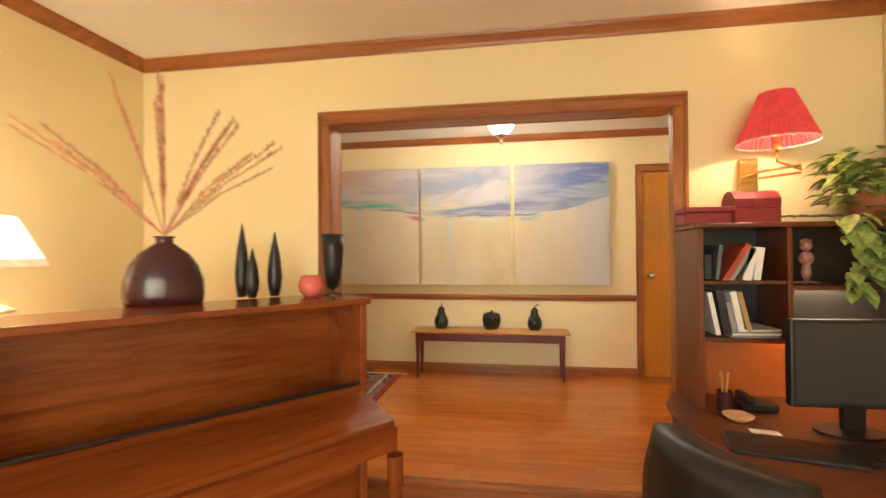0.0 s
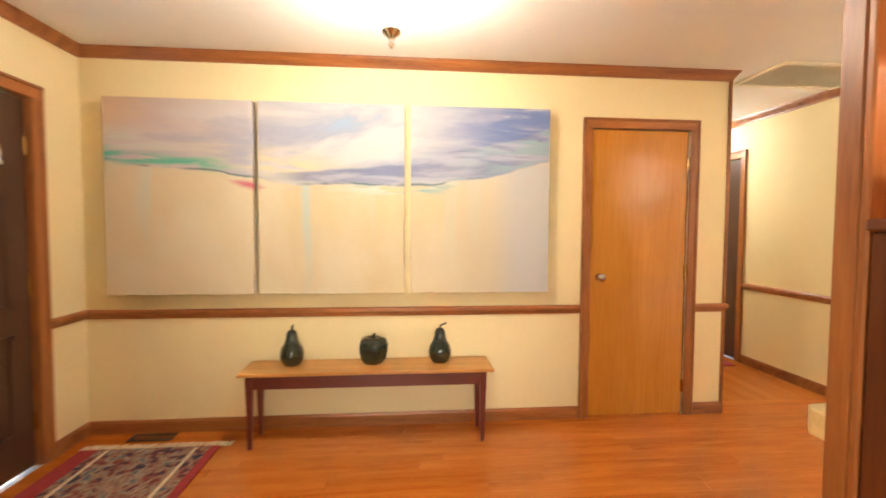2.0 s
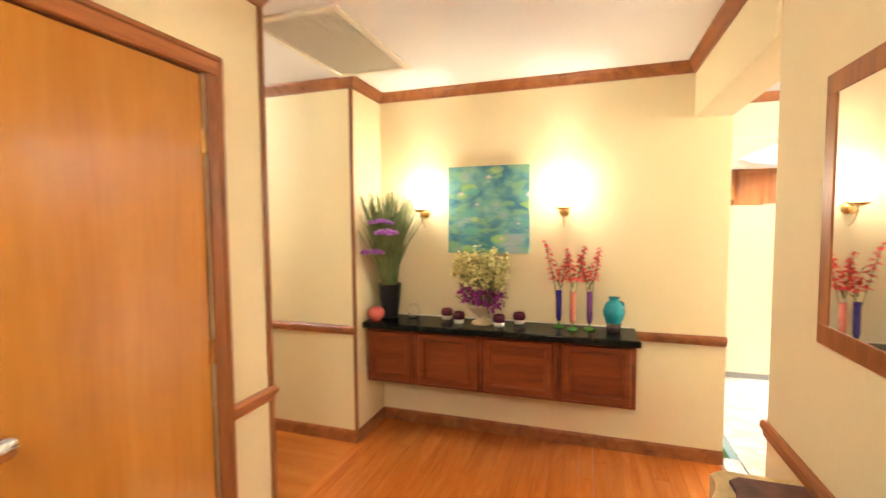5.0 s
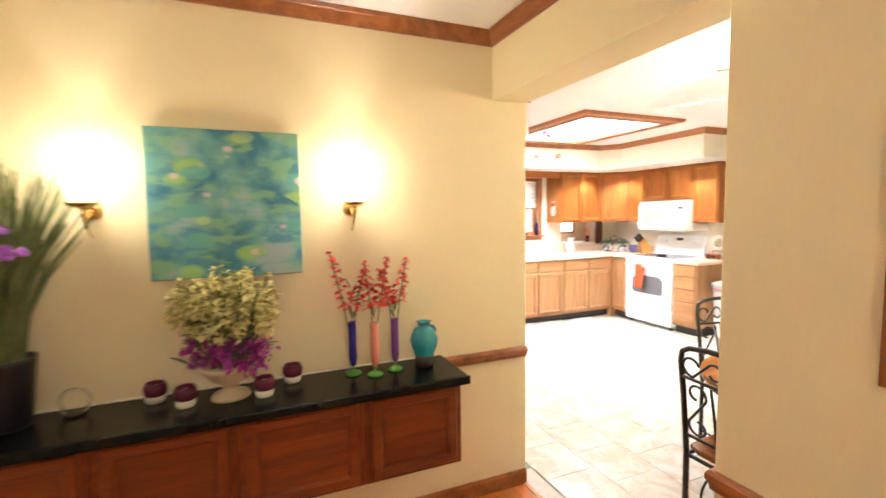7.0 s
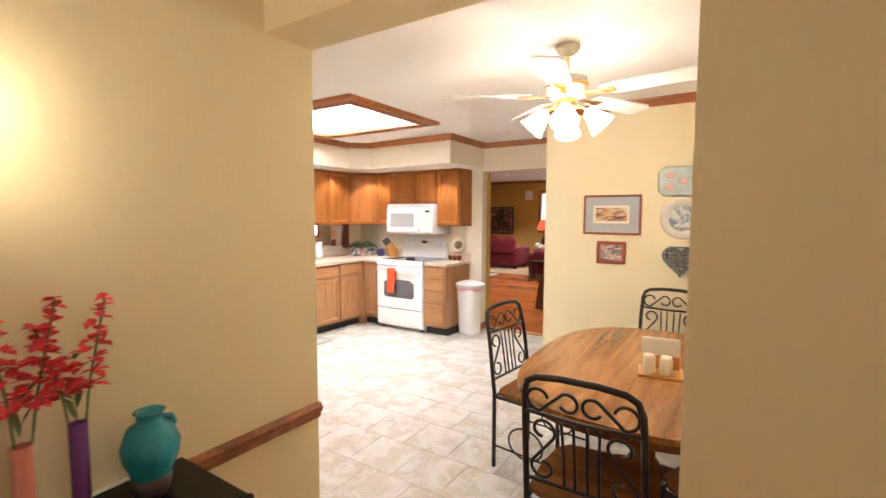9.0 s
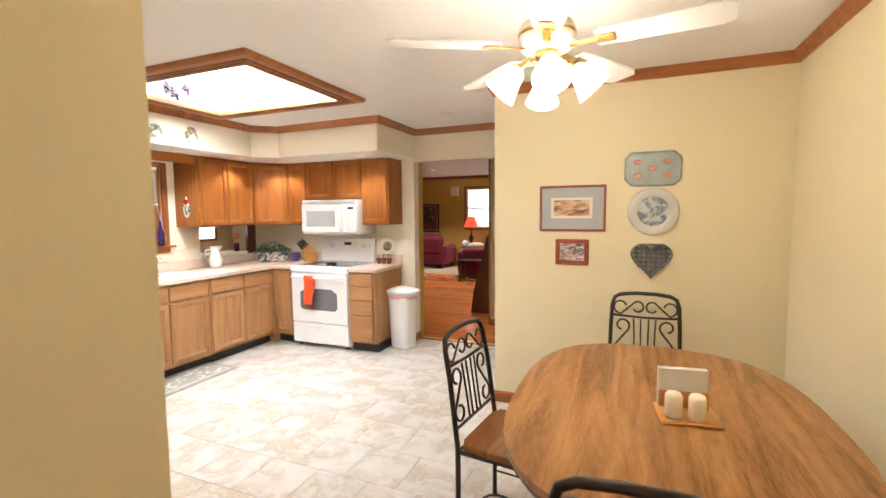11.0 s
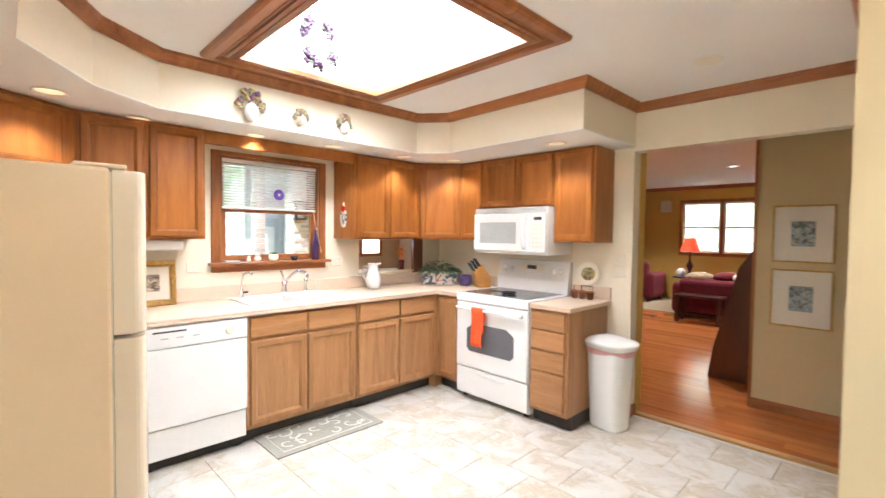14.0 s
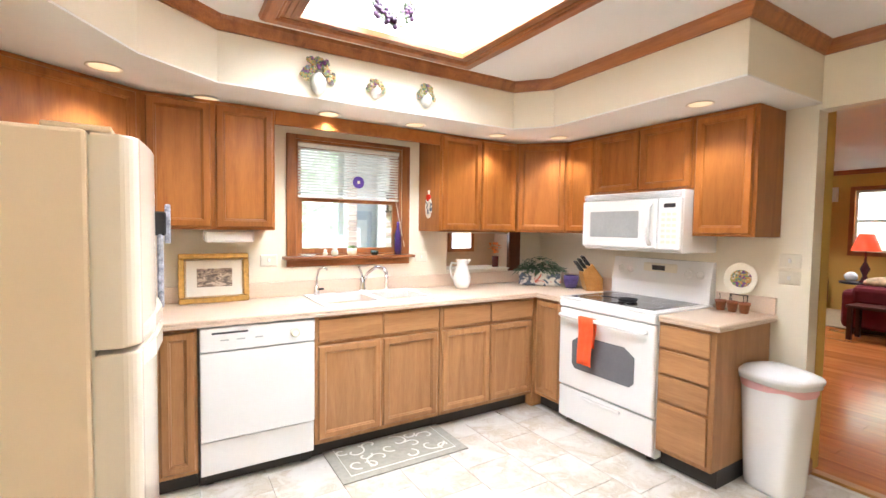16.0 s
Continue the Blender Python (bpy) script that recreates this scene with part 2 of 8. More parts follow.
FLORAL = mat("floral_throw_fabric", (0.5, 0.36, 0.2), 0.8, vary=0.35, scale=16, fine=60, bump=0.2)
CERAM = mat("glazed_green_black_ceramic", (0.014, 0.022, 0.016), 0.12, vary=0.25, scale=14, spec=0.7)
BROWNV = mat("brown_purple_lacquer", (0.055, 0.018, 0.022), 0.2, vary=0.2, scale=10)
BLACKV = mat("matte_black_ceramic", (0.012, 0.012, 0.016), 0.35, vary=0.15)
PINKGL = mat("coral_pink_glass", (0.78, 0.18, 0.15), 0.12, vary=0.08, scale=14)
PURPGL = mat("smoky_purple_glass", (0.12, 0.015, 0.04), 0.12, vary=0.2, scale=8)
TEAL = mat("teal_glazed_pottery", (0.025, 0.25, 0.30), 0.15, vary=0.2, scale=12)
CREAMC = mat("cream_ceramic", (0.82, 0.76, 0.62), 0.3, vary=0.04)
WHITEC = mat("white_ceramic", (0.84, 0.82, 0.78), 0.2, vary=0.02)
TERRA = mat("terracotta", (0.36, 0.13, 0.06), 0.8, vary=0.12, scale=20)
LEAF = mat("green_leaf", (0.16, 0.27, 0.07), 0.45, vary=0.4, scale=14, rnd=0.1)
PALELEAF = mat("variegated_leaf", (0.27, 0.36, 0.10), 0.4, vary=0.45, scale=26)
GRASSL = mat("dry_grass_blade", (0.17, 0.22, 0.09), 0.6, vary=0.35, scale=10)
DARKLEAF = mat("dusky_green_leaf", (0.05, 0.10, 0.05), 0.5, vary=0.4, scale=20)
PURPLE = mat("purple_petals", (0.36, 0.11, 0.56), 0.7, vary=0.3, scale=30)
MAGENTA = mat("magenta_petals", (0.34, 0.03, 0.26), 0.7, vary=0.35, scale=30)
YELLOWP = mat("pale_yellow_petals", (0.74, 0.66, 0.27), 0.7, vary=0.25, scale=30)
REDP = mat("coral_red_petals", (0.82, 0.07, 0.08), 0.65, vary=0.25, scale=30)
REED = mat("reddish_dried_reed", (0.58, 0.26, 0.18), 0.8, vary=0.3, scale=20)
STEM = mat("plant_stem", (0.10, 0.16, 0.05), 0.6, vary=0.2)
ORANGE = mat("orange_red_dish_towel", (0.85, 0.10, 0.02), 0.85, vary=0.12, scale=20, fine=200, bump=0.3)
TOWEL = mat("checked_towel_cloth", (0.36, 0.37, 0.42), 0.9, vary=0.5, scale=60, fine=200, bump=0.3)
GOLD = mat("antique_gold_leaf", (0.55, 0.33, 0.09), 0.35, 0.6, vary=0.2, scale=40, bump=0.3)
REDFRAME = mat("red_brown_picture_frame", (0.30, 0.065, 0.028), 0.35, vary=0.12, scale=10)
DARKFRAME = mat("black_picture_frame", (0.02, 0.015, 0.012), 0.4, vary=0.1)
MATG = mat("grey_blue_mat_board", (0.42, 0.43, 0.45), 0.85, vary=0.02)
MATW = mat("ivory_mat_board", (0.78, 0.73, 0.62), 0.85, vary=0.02)
PAPER = mat("white_paper", (0.82, 0.80, 0.76), 0.8, vary=0.05)
TANBOWL = mat("tan_glazed_ceramic", (0.58, 0.45, 0.27), 0.3, vary=0.08, scale=12)
MARBLE = mat("brown_marble_top", (0.12, 0.055, 0.05), 0.35, vary=0.5, scale=9, fine=30, spec=0.2)
GILTW = mat("cream_gilt_wood", (0.66, 0.50, 0.24), 0.35, vary=0.12, scale=12)
MATRUG = mat("olive_grey_mat", (0.34, 0.32, 0.26), 0.9, vary=0.1, scale=30, fine=300, bump=0.3)
MATLINE = mat("ivory_mat_scroll", (0.68, 0.66, 0.58), 0.9, vary=0.06, fine=300, bump=0.3)
FRINGE = mat("rug_fringe_cotton", (0.62, 0.50, 0.34), 0.9, vary=0.2, scale=40)
CREAMPL = mat("ivory_plastic", (0.78, 0.72, 0.58), 0.4, vary=0.02)
PEWTER = mat("grey_green_tole_tray", (0.30, 0.33, 0.31), 0.4, 0.3, vary=0.12, scale=20)
# Brick and mortar colours are paled to stand in for glaring daylight.
BRICKM = mat("daylight_paled_brick", (0.58, 0.46, 0.42), 0.85, vary=0.2, scale=12, rnd=0.2)
MORTAR = mat("brick_mortar", (0.72, 0.70, 0.67), 0.9, vary=0.1)
GRASS = mat("lawn", (0.09, 0.16, 0.035), 0.9, vary=0.3, scale=4, bump=0.4)
BARK = mat("bark", (0.12, 0.09, 0.06), 0.9, vary=0.3, scale=12, bump=0.5)
BEIGEPL = mat("salmon_bowl", (0.72, 0.45, 0.26), 0.5, vary=0.1)
CARPET = mat("tan_carpet", (0.36, 0.26, 0.15), 0.95, vary=0.15, scale=30, fine=250, bump=0.4)
BLINDM = mat("white_blind_slat", (0.80, 0.79, 0.75), 0.45, vary=0.01)
PASSW = mat("tan_backsplash", (0.60, 0.42, 0.26), 0.4, vary=0.06)
MIRROR = mat("mirror_glass", (0.85, 0.85, 0.85), 0.02, 1.0, vary=0.0, bump=0)


class Nodes:
    """Short hand for building colour from object coordinates."""

    def __init__(self, name, rough):
        self.mat = bpy.data.materials.new(name)
        self.mat.use_nodes = True
        self.nt = self.mat.node_tree
        self.bsdf = self.nt.nodes["Principled BSDF"]
        self.bsdf.inputs["Roughness"].default_value = rough
        self.tc = self.nt.nodes.new("ShaderNodeTexCoord")
        sep = self.nt.nodes.new("ShaderNodeSeparateXYZ")
        self.nt.links.new(self.tc.outputs["Object"], sep.inputs[0])
        self.x, self.y, self.z = sep.outputs

    def feed(self, v, socket):
        if isinstance(v, tuple):
            socket.default_value = (*v, 1)
        elif isinstance(v, (int, float)):
            socket.default_value = v
        else:
            self.nt.links.new(v, socket)

    def mapped(self, stretch, off, rot=(0, 0, 0)):
        mp = self.nt.nodes.new("ShaderNodeMapping")
        mp.inputs["Scale"].default_value, mp.inputs["Location"].default_value, mp.inputs["Rotation"].default_value = stretch, off, rot
        self.nt.links.new(self.tc.outputs["Object"], mp.inputs[0])
        return mp.outputs[0]

    def noise(self, scale, detail=5, stretch=(1, 1, 1), off=(0, 0, 0), warp=0.3, rot=(0, 0, 0)):
        n = self.nt.nodes.new("ShaderNodeTexNoise")
        n.inputs["Scale"].default_value, n.inputs["Detail"].default_value, n.inputs["Distortion"].default_value = scale, detail, warp
        self.nt.links.new(self.mapped(stretch, off, rot), n.inputs["Vector"])
        return n.outputs[0]

    def cells(self, scale, stretch=(1, 1, 1), off=(0, 0, 0)):
        n = self.nt.nodes.new("ShaderNodeTexVoronoi")
        n.inputs["Scale"].default_value = scale
        self.nt.links.new(self.mapped(stretch, off), n.inputs["Vector"])
        bw = self.nt.nodes.new("ShaderNodeRGBToBW")
        self.nt.links.new(n.outputs["Color"], bw.inputs[0])
        return n.outputs["Distance"], bw.outputs[0]

    def op(self, kind, a, b=0.0, c=0.0, clamp=False):
        n = self.nt.nodes.new("ShaderNodeMath")
        n.operation, n.use_clamp = kind, clamp
        for k, v in enumerate((a, b, c)):
            self.feed(v, n.inputs[k])
        return n.outputs[0]

    def span(self, v, lo, hi, a=0.0, b=1.0):
        n = self.nt.nodes.new("ShaderNodeMapRange")
        n.interpolation_type = "SMOOTHSTEP"
        for k, w in enumerate((v, lo, hi, a, b)):
            self.feed(w, n.inputs[k])
        return n.outputs[0]

    def bump_at(self, v, at, half):
        """One at a place, falling to nothing at half the width to both sides."""
        return self.span(self.op("ABSOLUTE", self.op("SUBTRACT", v, at)), half, 0.0)

    def times(self, *vs):
        out = vs[0]
        for v in vs[1:]:
            out = self.op("MULTIPLY", out, v)
        return out

    def blend(self, f, a, b):
        n = self.nt.nodes.new("ShaderNodeMix")
        n.data_type = "RGBA"
        for k, v in ((0, f), (6, a), (7, b)):
            self.feed(v, n.inputs[k])
        return n.outputs[2]

    def finish(self, colour, height=None, bump=0.2):
        self.nt.links.new(colour, self.bsdf.inputs["Base Color"])
        if height is not None:
            bp = self.nt.nodes.new("ShaderNodeBump")
            bp.inputs["Strength"].default_value, bp.inputs["Distance"].default_value = bump, 0.003
            self.nt.links.new(height, bp.inputs["Height"])
            self.nt.links.new(bp.outputs[0], self.bsdf.inputs["Normal"])
        return self.mat


def canvas_mat(name):
    """Abstract seascape: veiled sky, lilac hills, a ragged waterline, pale sand with runs of paint."""
    g = Nodes(name, 0.8)
    g.bsdf.inputs["Specular IOR Level"].default_value = 0.2
    x, z = g.x, g.z
    wob = g.noise(3.0, 7, (0.8, 1, 1.3))
    fine = g.noise(9.0, 6, (0.45, 1, 2.2), (3, 0, 1))
    cloud = g.noise(2.0, 7, (0.6, 1, 1.7), (1.7, 1, 2), 0.5, (0, 0.25, 0))
    dab = g.noise(5.0, 5, (0.35, 1, 2.4), (0.4, 2, 5), 0.6, (0, 0.12, 0))
    xo = g.op("ADD", x, 0.15)
    line = g.op("ADD", g.times(xo, xo, g.op("MULTIPLY_ADD", x, 0.018, 0.085)), 1.605)
    h = g.op("SUBTRACT", g.op("MULTIPLY_ADD", g.op("SUBTRACT", wob, 0.5), 0.11, z), line)
    # sky
    sky_c = g.blend(g.span(cloud, 0.42, 0.60), (0.33, 0.35, 0.47), (0.52, 0.515, 0.54))
    sky_c = g.blend(g.times(g.span(x, -0.8, -0.2), g.span(cloud, 0.50, 0.36), g.span(z, 1.85, 2.08)), sky_c, (0.26, 0.42, 0.62))
    sky_c = g.blend(g.times(g.span(x, -0.5, -1.5), g.span(dab, 0.35, 0.62, 0.45, 0.9)), sky_c, (0.56, 0.44, 0.40))
    sky_c = g.blend(g.times(g.span(x, -1.2, -1.65), g.span(z, 1.86, 2.02)), sky_c, (0.58, 0.41, 0.30))
    storm = g.times(g.span(x, 0.1, 0.9), g.span(dab, 0.62, 0.42, 0.6, 1.0), g.span(z, 1.70, 1.90, 0.55, 1.0))
    sky_c = g.blend(storm, sky_c, (0.15, 0.20, 0.42))
    sky_c = g.blend(g.times(g.bump_at(x, 0.98, 0.25), g.span(dab, 0.54, 0.60), g.span(z, 1.7, 1.9)), sky_c, (0.46, 0.42, 0.54))
    glow = g.times(g.bump_at(x, -0.65, 0.75), g.bump_at(h, 0.10, 0.14), g.span(fine, 0.36, 0.60))
    sky_c = g.blend(glow, sky_c, (0.64, 0.56, 0.36))
    # hills rising to the right
    crest = g.op("MULTIPLY_ADD", g.op("ADD", x, 0.62), 0.10, 0.07)
    crest = g.op("ADD", crest, g.op("MULTIPLY", g.op("SUBTRACT", wob, 0.5), 0.22))
    hill = g.times(g.span(g.op("SUBTRACT", crest, h), 0.0, 0.022), g.span(h, -0.005, 0.03), g.span(x, -0.75, -0.35), g.span(fine, 0.30, 0.52, 0.7, 1.0))
    hill_c = g.blend(g.span(dab, 0.40, 0.60), (0.19, 0.22, 0.36), (0.36, 0.37, 0.49))
    hill_c = g.blend(g.times(g.span(x, 0.3, 1.1), g.span(fine, 0.42, 0.56)), hill_c, (0.26, 0.36, 0.42))
    # sand
    sand = g.blend(g.span(g.noise(1.7, 5, (1.3, 1, 0.7), (2, 5, 0)), 0.36, 0.64), (0.57, 0.465, 0.30), (0.62, 0.55, 0.41))
    sand = g.blend(g.times(g.span(x, -0.6, -1.4), 0.45), sand, (0.60, 0.50, 0.36))
    run = g.noise(7.5, 3, (1.1, 1, 0.06), (0, 7, 0))
    sand = g.blend(g.times(g.span(run, 0.60, 0.70), g.span(h, -0.6, -0.05), 0.55), sand, (0.46, 0.53, 0.50))
    sand = g.blend(g.times(g.bump_at(g.op("MULTIPLY_ADD", wob, 0.07, x), -0.40, 0.045), g.span(h, -0.75, -0.1, 0.2, 0.8)), sand, (0.40, 0.52, 0.55))
    sand = g.blend(g.times(g.span(g.op("MULTIPLY_ADD", run, 0.16, x), 0.80, 1.02), g.span(h, 0.02, -0.03), 0.85), sand, (0.43, 0.46, 0.54))
    sand = g.blend(g.times(g.span(x, 0.2, 0.8), 0.45), sand, (0.50, 0.47, 0.42))
    col = g.blend(g.span(h, -0.012, 0.012), sand, sky_c)
    col = g.blend(hill, col, hill_c)
    # water below the line, and the dark line itself
    wet = g.times(g.bump_at(x, 0.18, 0.62), g.bump_at(h, -0.03, 0.075), g.span(fine, 0.46, 0.56))
    col = g.blend(wet, col, g.blend(g.span(dab, 0.42, 0.56), (0.24, 0.40, 0.44), (0.58, 0.60, 0.57)))
    green = g.times(g.span(x, -0.75, -1.15), g.bump_at(h, 0.045, 0.075), g.span(fine, 0.40, 0.56))
    col = g.blend(green, col, (0.12, 0.42, 0.32))
    grey_green = g.times(g.span(x, -0.9, -1.5), g.bump_at(h, 0.15, 0.13), g.span(dab, 0.44, 0.58), 0.7)
    col = g.blend(grey_green, col, (0.50, 0.54, 0.50))
    ink = g.times(g.bump_at(h, 0.006, 0.013), g.span(g.noise(4.0, 4, (1, 1, 0.3), (9, 0, 0)), 0.40, 0.56), g.span(x, 1.05, 0.7, 0.15, 0.85))
    col = g.blend(ink, col, (0.10, 0.15, 0.17))
    rose = g.times(g.bump_at(g.op("MULTIPLY_ADD", h, 2.6, x), -0.90, 0.16), g.bump_at(h, -0.045, 0.04), g.span(fine, 0.42, 0.55))
    col = g.blend(rose, col, (0.52, 0.13, 0.19))
    return g.finish(col, fine, 0.25)


def lily_mat(name):
    """Loose dabs of pond water with soft lily pads and a few pink flowers."""
    g = Nodes(name, 0.7)
    big = g.noise(4.5, 5, (1, 1, 1.3), (0, 2, 1), 0.25)
    mid = g.noise(11.0, 4, (1, 0.8, 1.9), (0, 5, 3), 0.3)
    col = g.blend(g.span(big, 0.38, 0.62), (0.04, 0.17, 0.24), (0.17, 0.38, 0.33))
    col = g.blend(g.times(g.span(mid, 0.47, 0.62), 0.75), col, (0.22, 0.40, 0.20))
    col = g.blend(g.times(g.span(mid, 0.46, 0.36), g.span(g.z, 1.7, 1.35), 0.8), col, (0.05, 0.20, 0.36))
    col = g.blend(g.times(g.span(big, 0.55, 0.66), g.span(mid, 0.40, 0.55), 0.6), col, (0.38, 0.38, 0.50))
    for scale, off, c, cut in ((6.0, (0, 1, 0), (0.32, 0.52, 0.12), 0.60), (9.0, (0, 4, 2), (0.42, 0.55, 0.20), 0.66), (7.5, (0, 7, 5), (0.12, 0.36, 0.30), 0.55)):
        d, r = g.cells(scale, (1, 0.75, 1.35), off)
        d = g.op("MULTIPLY_ADD", mid, 0.22, d)
        pad = g.times(g.span(d, 0.46, 0.36), g.span(r, cut, cut + 0.04), g.span(g.z, 1.92, 1.78, 0.2, 0.8))
        col = g.blend(pad, col, c)
    d, r = g.cells(13.0, (1, 0.8, 1.2), (0, 3, 8))
    col = g.blend(g.times(g.span(d, 0.34, 0.24), g.span(r, 0.70, 0.74), 0.8), col, (0.66, 0.46, 0.52))
    return g.finish(col, mid, 0.25)


def stone_tile_mat(name):
    """Cream stone-look tile: cloudy cream and tan with grey-brown veins, shifted from tile to tile."""
    g = Nodes(name, 0.24)
    oi = g.nt.nodes.new("ShaderNodeObjectInfo")
    sh = g.nt.nodes.new("ShaderNodeVectorMath")
    sh.operation = "MULTIPLY_ADD"
    g.nt.links.new(oi.outputs["Random"], sh.inputs[0])
    sh.inputs[1].default_value = (17.0, 11.0, 5.0)
    g.nt.links.new(g.tc.outputs["Object"], sh.inputs[2])

    def tex(scale, detail, warp):
        n = g.nt.nodes.new("ShaderNodeTexNoise")
        n.inputs["Scale"].default_value, n.inputs["Detail"].default_value, n.inputs["Distortion"].default_value = scale, detail, warp
        g.nt.links.new(sh.outputs[0], n.inputs["Vector"])
        return n.outputs[0]

    a, b, c = tex(4.5, 5, 0.9), tex(9.0, 6, 1.6), tex(40.0, 3, 0.2)
    col = g.blend(g.span(a, 0.36, 0.62), (0.56, 0.49, 0.385), (0.66, 0.625, 0.56))
    col = g.blend(g.times(g.bump_at(b, 0.5, 0.05), g.span(a, 0.62, 0.42, 0.0, 0.4)), col, (0.46, 0.395, 0.31))
    col = g.blend(g.times(g.span(b, 0.55, 0.68), 0.6), col, (0.70, 0.67, 0.61))
    col = g.blend(g.times(g.span(c, 0.62, 0.75), 0.35), col, (0.45, 0.40, 0.33))
    return g.finish(col, b, 0.06)


CANVAS = canvas_mat("seascape_canvas")


def patchwork(name, stops, scale, rough=0.6, detail=3.0, stretch=(1, 1, 1), kind="noise", warp=1.0):
    """Dabs of several colours: prints, lily ponds, rug fields."""
    m = bpy.data.materials.new(name)
    m.use_nodes = True
    nt = m.node_tree
    b = nt.nodes["Principled BSDF"]
    b.inputs["Roughness"].default_value = rough
    tc = nt.nodes.new("ShaderNodeTexCoord")
    mp = nt.nodes.new("ShaderNodeMapping")
    mp.inputs["Scale"].default_value = stretch
    nt.links.new(tc.outputs["Object"], mp.inputs[0])
    n = nt.nodes.new("ShaderNodeTexNoise")
    n.inputs["Scale"].default_value, n.inputs["Detail"].default_value, n.inputs["Distortion"].default_value = scale, detail, warp
    nt.links.new(mp.outputs[0], n.inputs["Vector"])
    fac = n.outputs[0]
    if kind == "cells":
        v = nt.nodes.new("ShaderNodeTexVoronoi")
        v.inputs["Scale"].default_value = scale * 1.6
        nt.links.new(mp.outputs[0], v.inputs["Vector"])
        bw = nt.nodes.new("ShaderNodeRGBToBW")
        nt.links.new(v.outputs["Color"], bw.inputs[0])
        ma = nt.nodes.new("ShaderNodeMath")
        ma.operation = "MULTIPLY_ADD"
        nt.links.new(bw.outputs[0], ma.inputs[0])
        ma.inputs[1].default_value = 0.45
        nt.links.new(fac, ma.inputs[2])
        m3 = nt.nodes.new("ShaderNodeMath")
        m3.operation = "SUBTRACT"
        nt.links.new(ma.outputs[0], m3.inputs[0])
        m3.inputs[1].default_value = 0.22
        fac = m3.outputs[0]
    nt.links.new(ramp_of(nt, stops, fac), b.inputs["Base Color"])
    bp = nt.nodes.new("ShaderNodeBump")
    bp.inputs["Strength"].default_value, bp.inputs["Distance"].default_value = 0.2, 0.003
    nt.links.new(fac, bp.inputs["Height"])
    nt.links.new(bp.outputs[0], b.inputs["Normal"])
    return m


LILY = lily_mat("lily_pond_canvas")
TILE = stone_tile_mat("cream_stone_tile")
RUGM = patchwork("persian_rug_wool", [(0.30, (0.03, 0.03, 0.06)), (0.40, (0.20, 0.03, 0.03)), (0.50, (0.33, 0.24, 0.17)), (0.58, (0.16, 0.05, 0.04)), (0.66, (0.36, 0.30, 0.22)), (0.75, (0.08, 0.10, 0.14))], 14, 0.95, 2, (1, 1, 1), "cells")
RUGRED = mat("rug_red_border_wool", (0.30, 0.025, 0.03), 0.95, vary=0.15, scale=40, fine=250, bump=0.3)
PRINT1 = patchwork("landscape_print", [(0.35, (0.10, 0.05, 0.06)), (0.47, (0.42, 0.20, 0.10)), (0.55, (0.60, 0.36, 0.13)), (0.66, (0.62, 0.55, 0.45))], 14, 0.6, 4, (1, 1, 2.5))
PRINT2 = patchwork("seaside_print", [(0.35, (0.04, 0.05, 0.06)), (0.48, (0.35, 0.30, 0.30)), (0.56, (0.62, 0.40, 0.33)), (0.66, (0.75, 0.72, 0.68))], 24, 0.6, 4, (1, 1, 2.5))
PRINT3 = patchwork("flower_painting", [(0.35, (0.02, 0.03, 0.02)), (0.50, (0.05, 0.10, 0.05)), (0.58, (0.35, 0.03, 0.03)), (0.68, (0.45, 0.42, 0.36))], 9, 0.5, 4)
SEPIA = patchwork("sepia_print", [(0.38, (0.10, 0.07, 0.05)), (0.52, (0.33, 0.24, 0.17)), (0.64, (0.62, 0.50, 0.36))], 24, 0.5, 4, (1, 1, 2))
HOUSEP = patchwork("small_house_print", [(0.40, (0.10, 0.13, 0.14)), (0.50, (0.35, 0.32, 0.26)), (0.60, (0.25, 0.42, 0.55)), (0.68, (0.6, 0.5, 0.2))], 30, 0.6)
MASKM = patchwork("majolica_fruit_glaze", [(0.34, (0.18, 0.05, 0.17)), (0.43, (0.07, 0.24, 0.16)), (0.51, (0.32, 0.35, 0.08)), (0.58, (0.48, 0.15, 0.05)), (0.66, (0.42, 0.36, 0.12)), (0.74, (0.55, 0.50, 0.38))], 45, 0.2, 1, (1, 1, 1), "cells")
BLUEPLATE = patchwork("blue_grey_plate_pattern", [(0.40, (0.16, 0.19, 0.24)), (0.50, (0.42, 0.44, 0.46)), (0.60, (0.60, 0.60, 0.57))], 18, 0.3, 2)
PLANTER = patchwork("painted_planter", [(0.42, (0.06, 0.08, 0.12)), (0.50, (0.65, 0.60, 0.52)), (0.62, (0.68, 0.64, 0.55)), (0.70, (0.50, 0.10, 0.06))], 16, 0.35, 1)

# ---- mesh helpers ----


def part(name, bm, material, parent=None, label="", smooth=False):
    me = bpy.data.meshes.new(name)
    bmesh.ops.recalc_face_normals(bm, faces=bm.faces)
    if smooth:
        for f in bm.faces:
            f.smooth = True
    bm.to_mesh(me)
    bm.free()
    me.materials.append(material)
    ob = new(name, me)
    if parent:
        ob.parent = parent
    return tagged(ob, label)


def thing(name, label, category, at=(0, 0, 0), rz=0.0, group="", kind="", rx=0.0, ry=0.0):
    ob = tagged(new(name), label, category, group, kind)
    ob.empty_display_size = 0.1
    ob.matrix_basis = pose(*at, rx, ry, rz)
    return ob


def solid(name, bm, material, label, category, at=(0, 0, 0), rz=0.0, group="", kind="", smooth=False):
    ob = tagged(part(name, bm, material, None, "", smooth), label, category, group, kind)
    ob.matrix_basis = pose(*at, 0, 0, rz)
    return ob


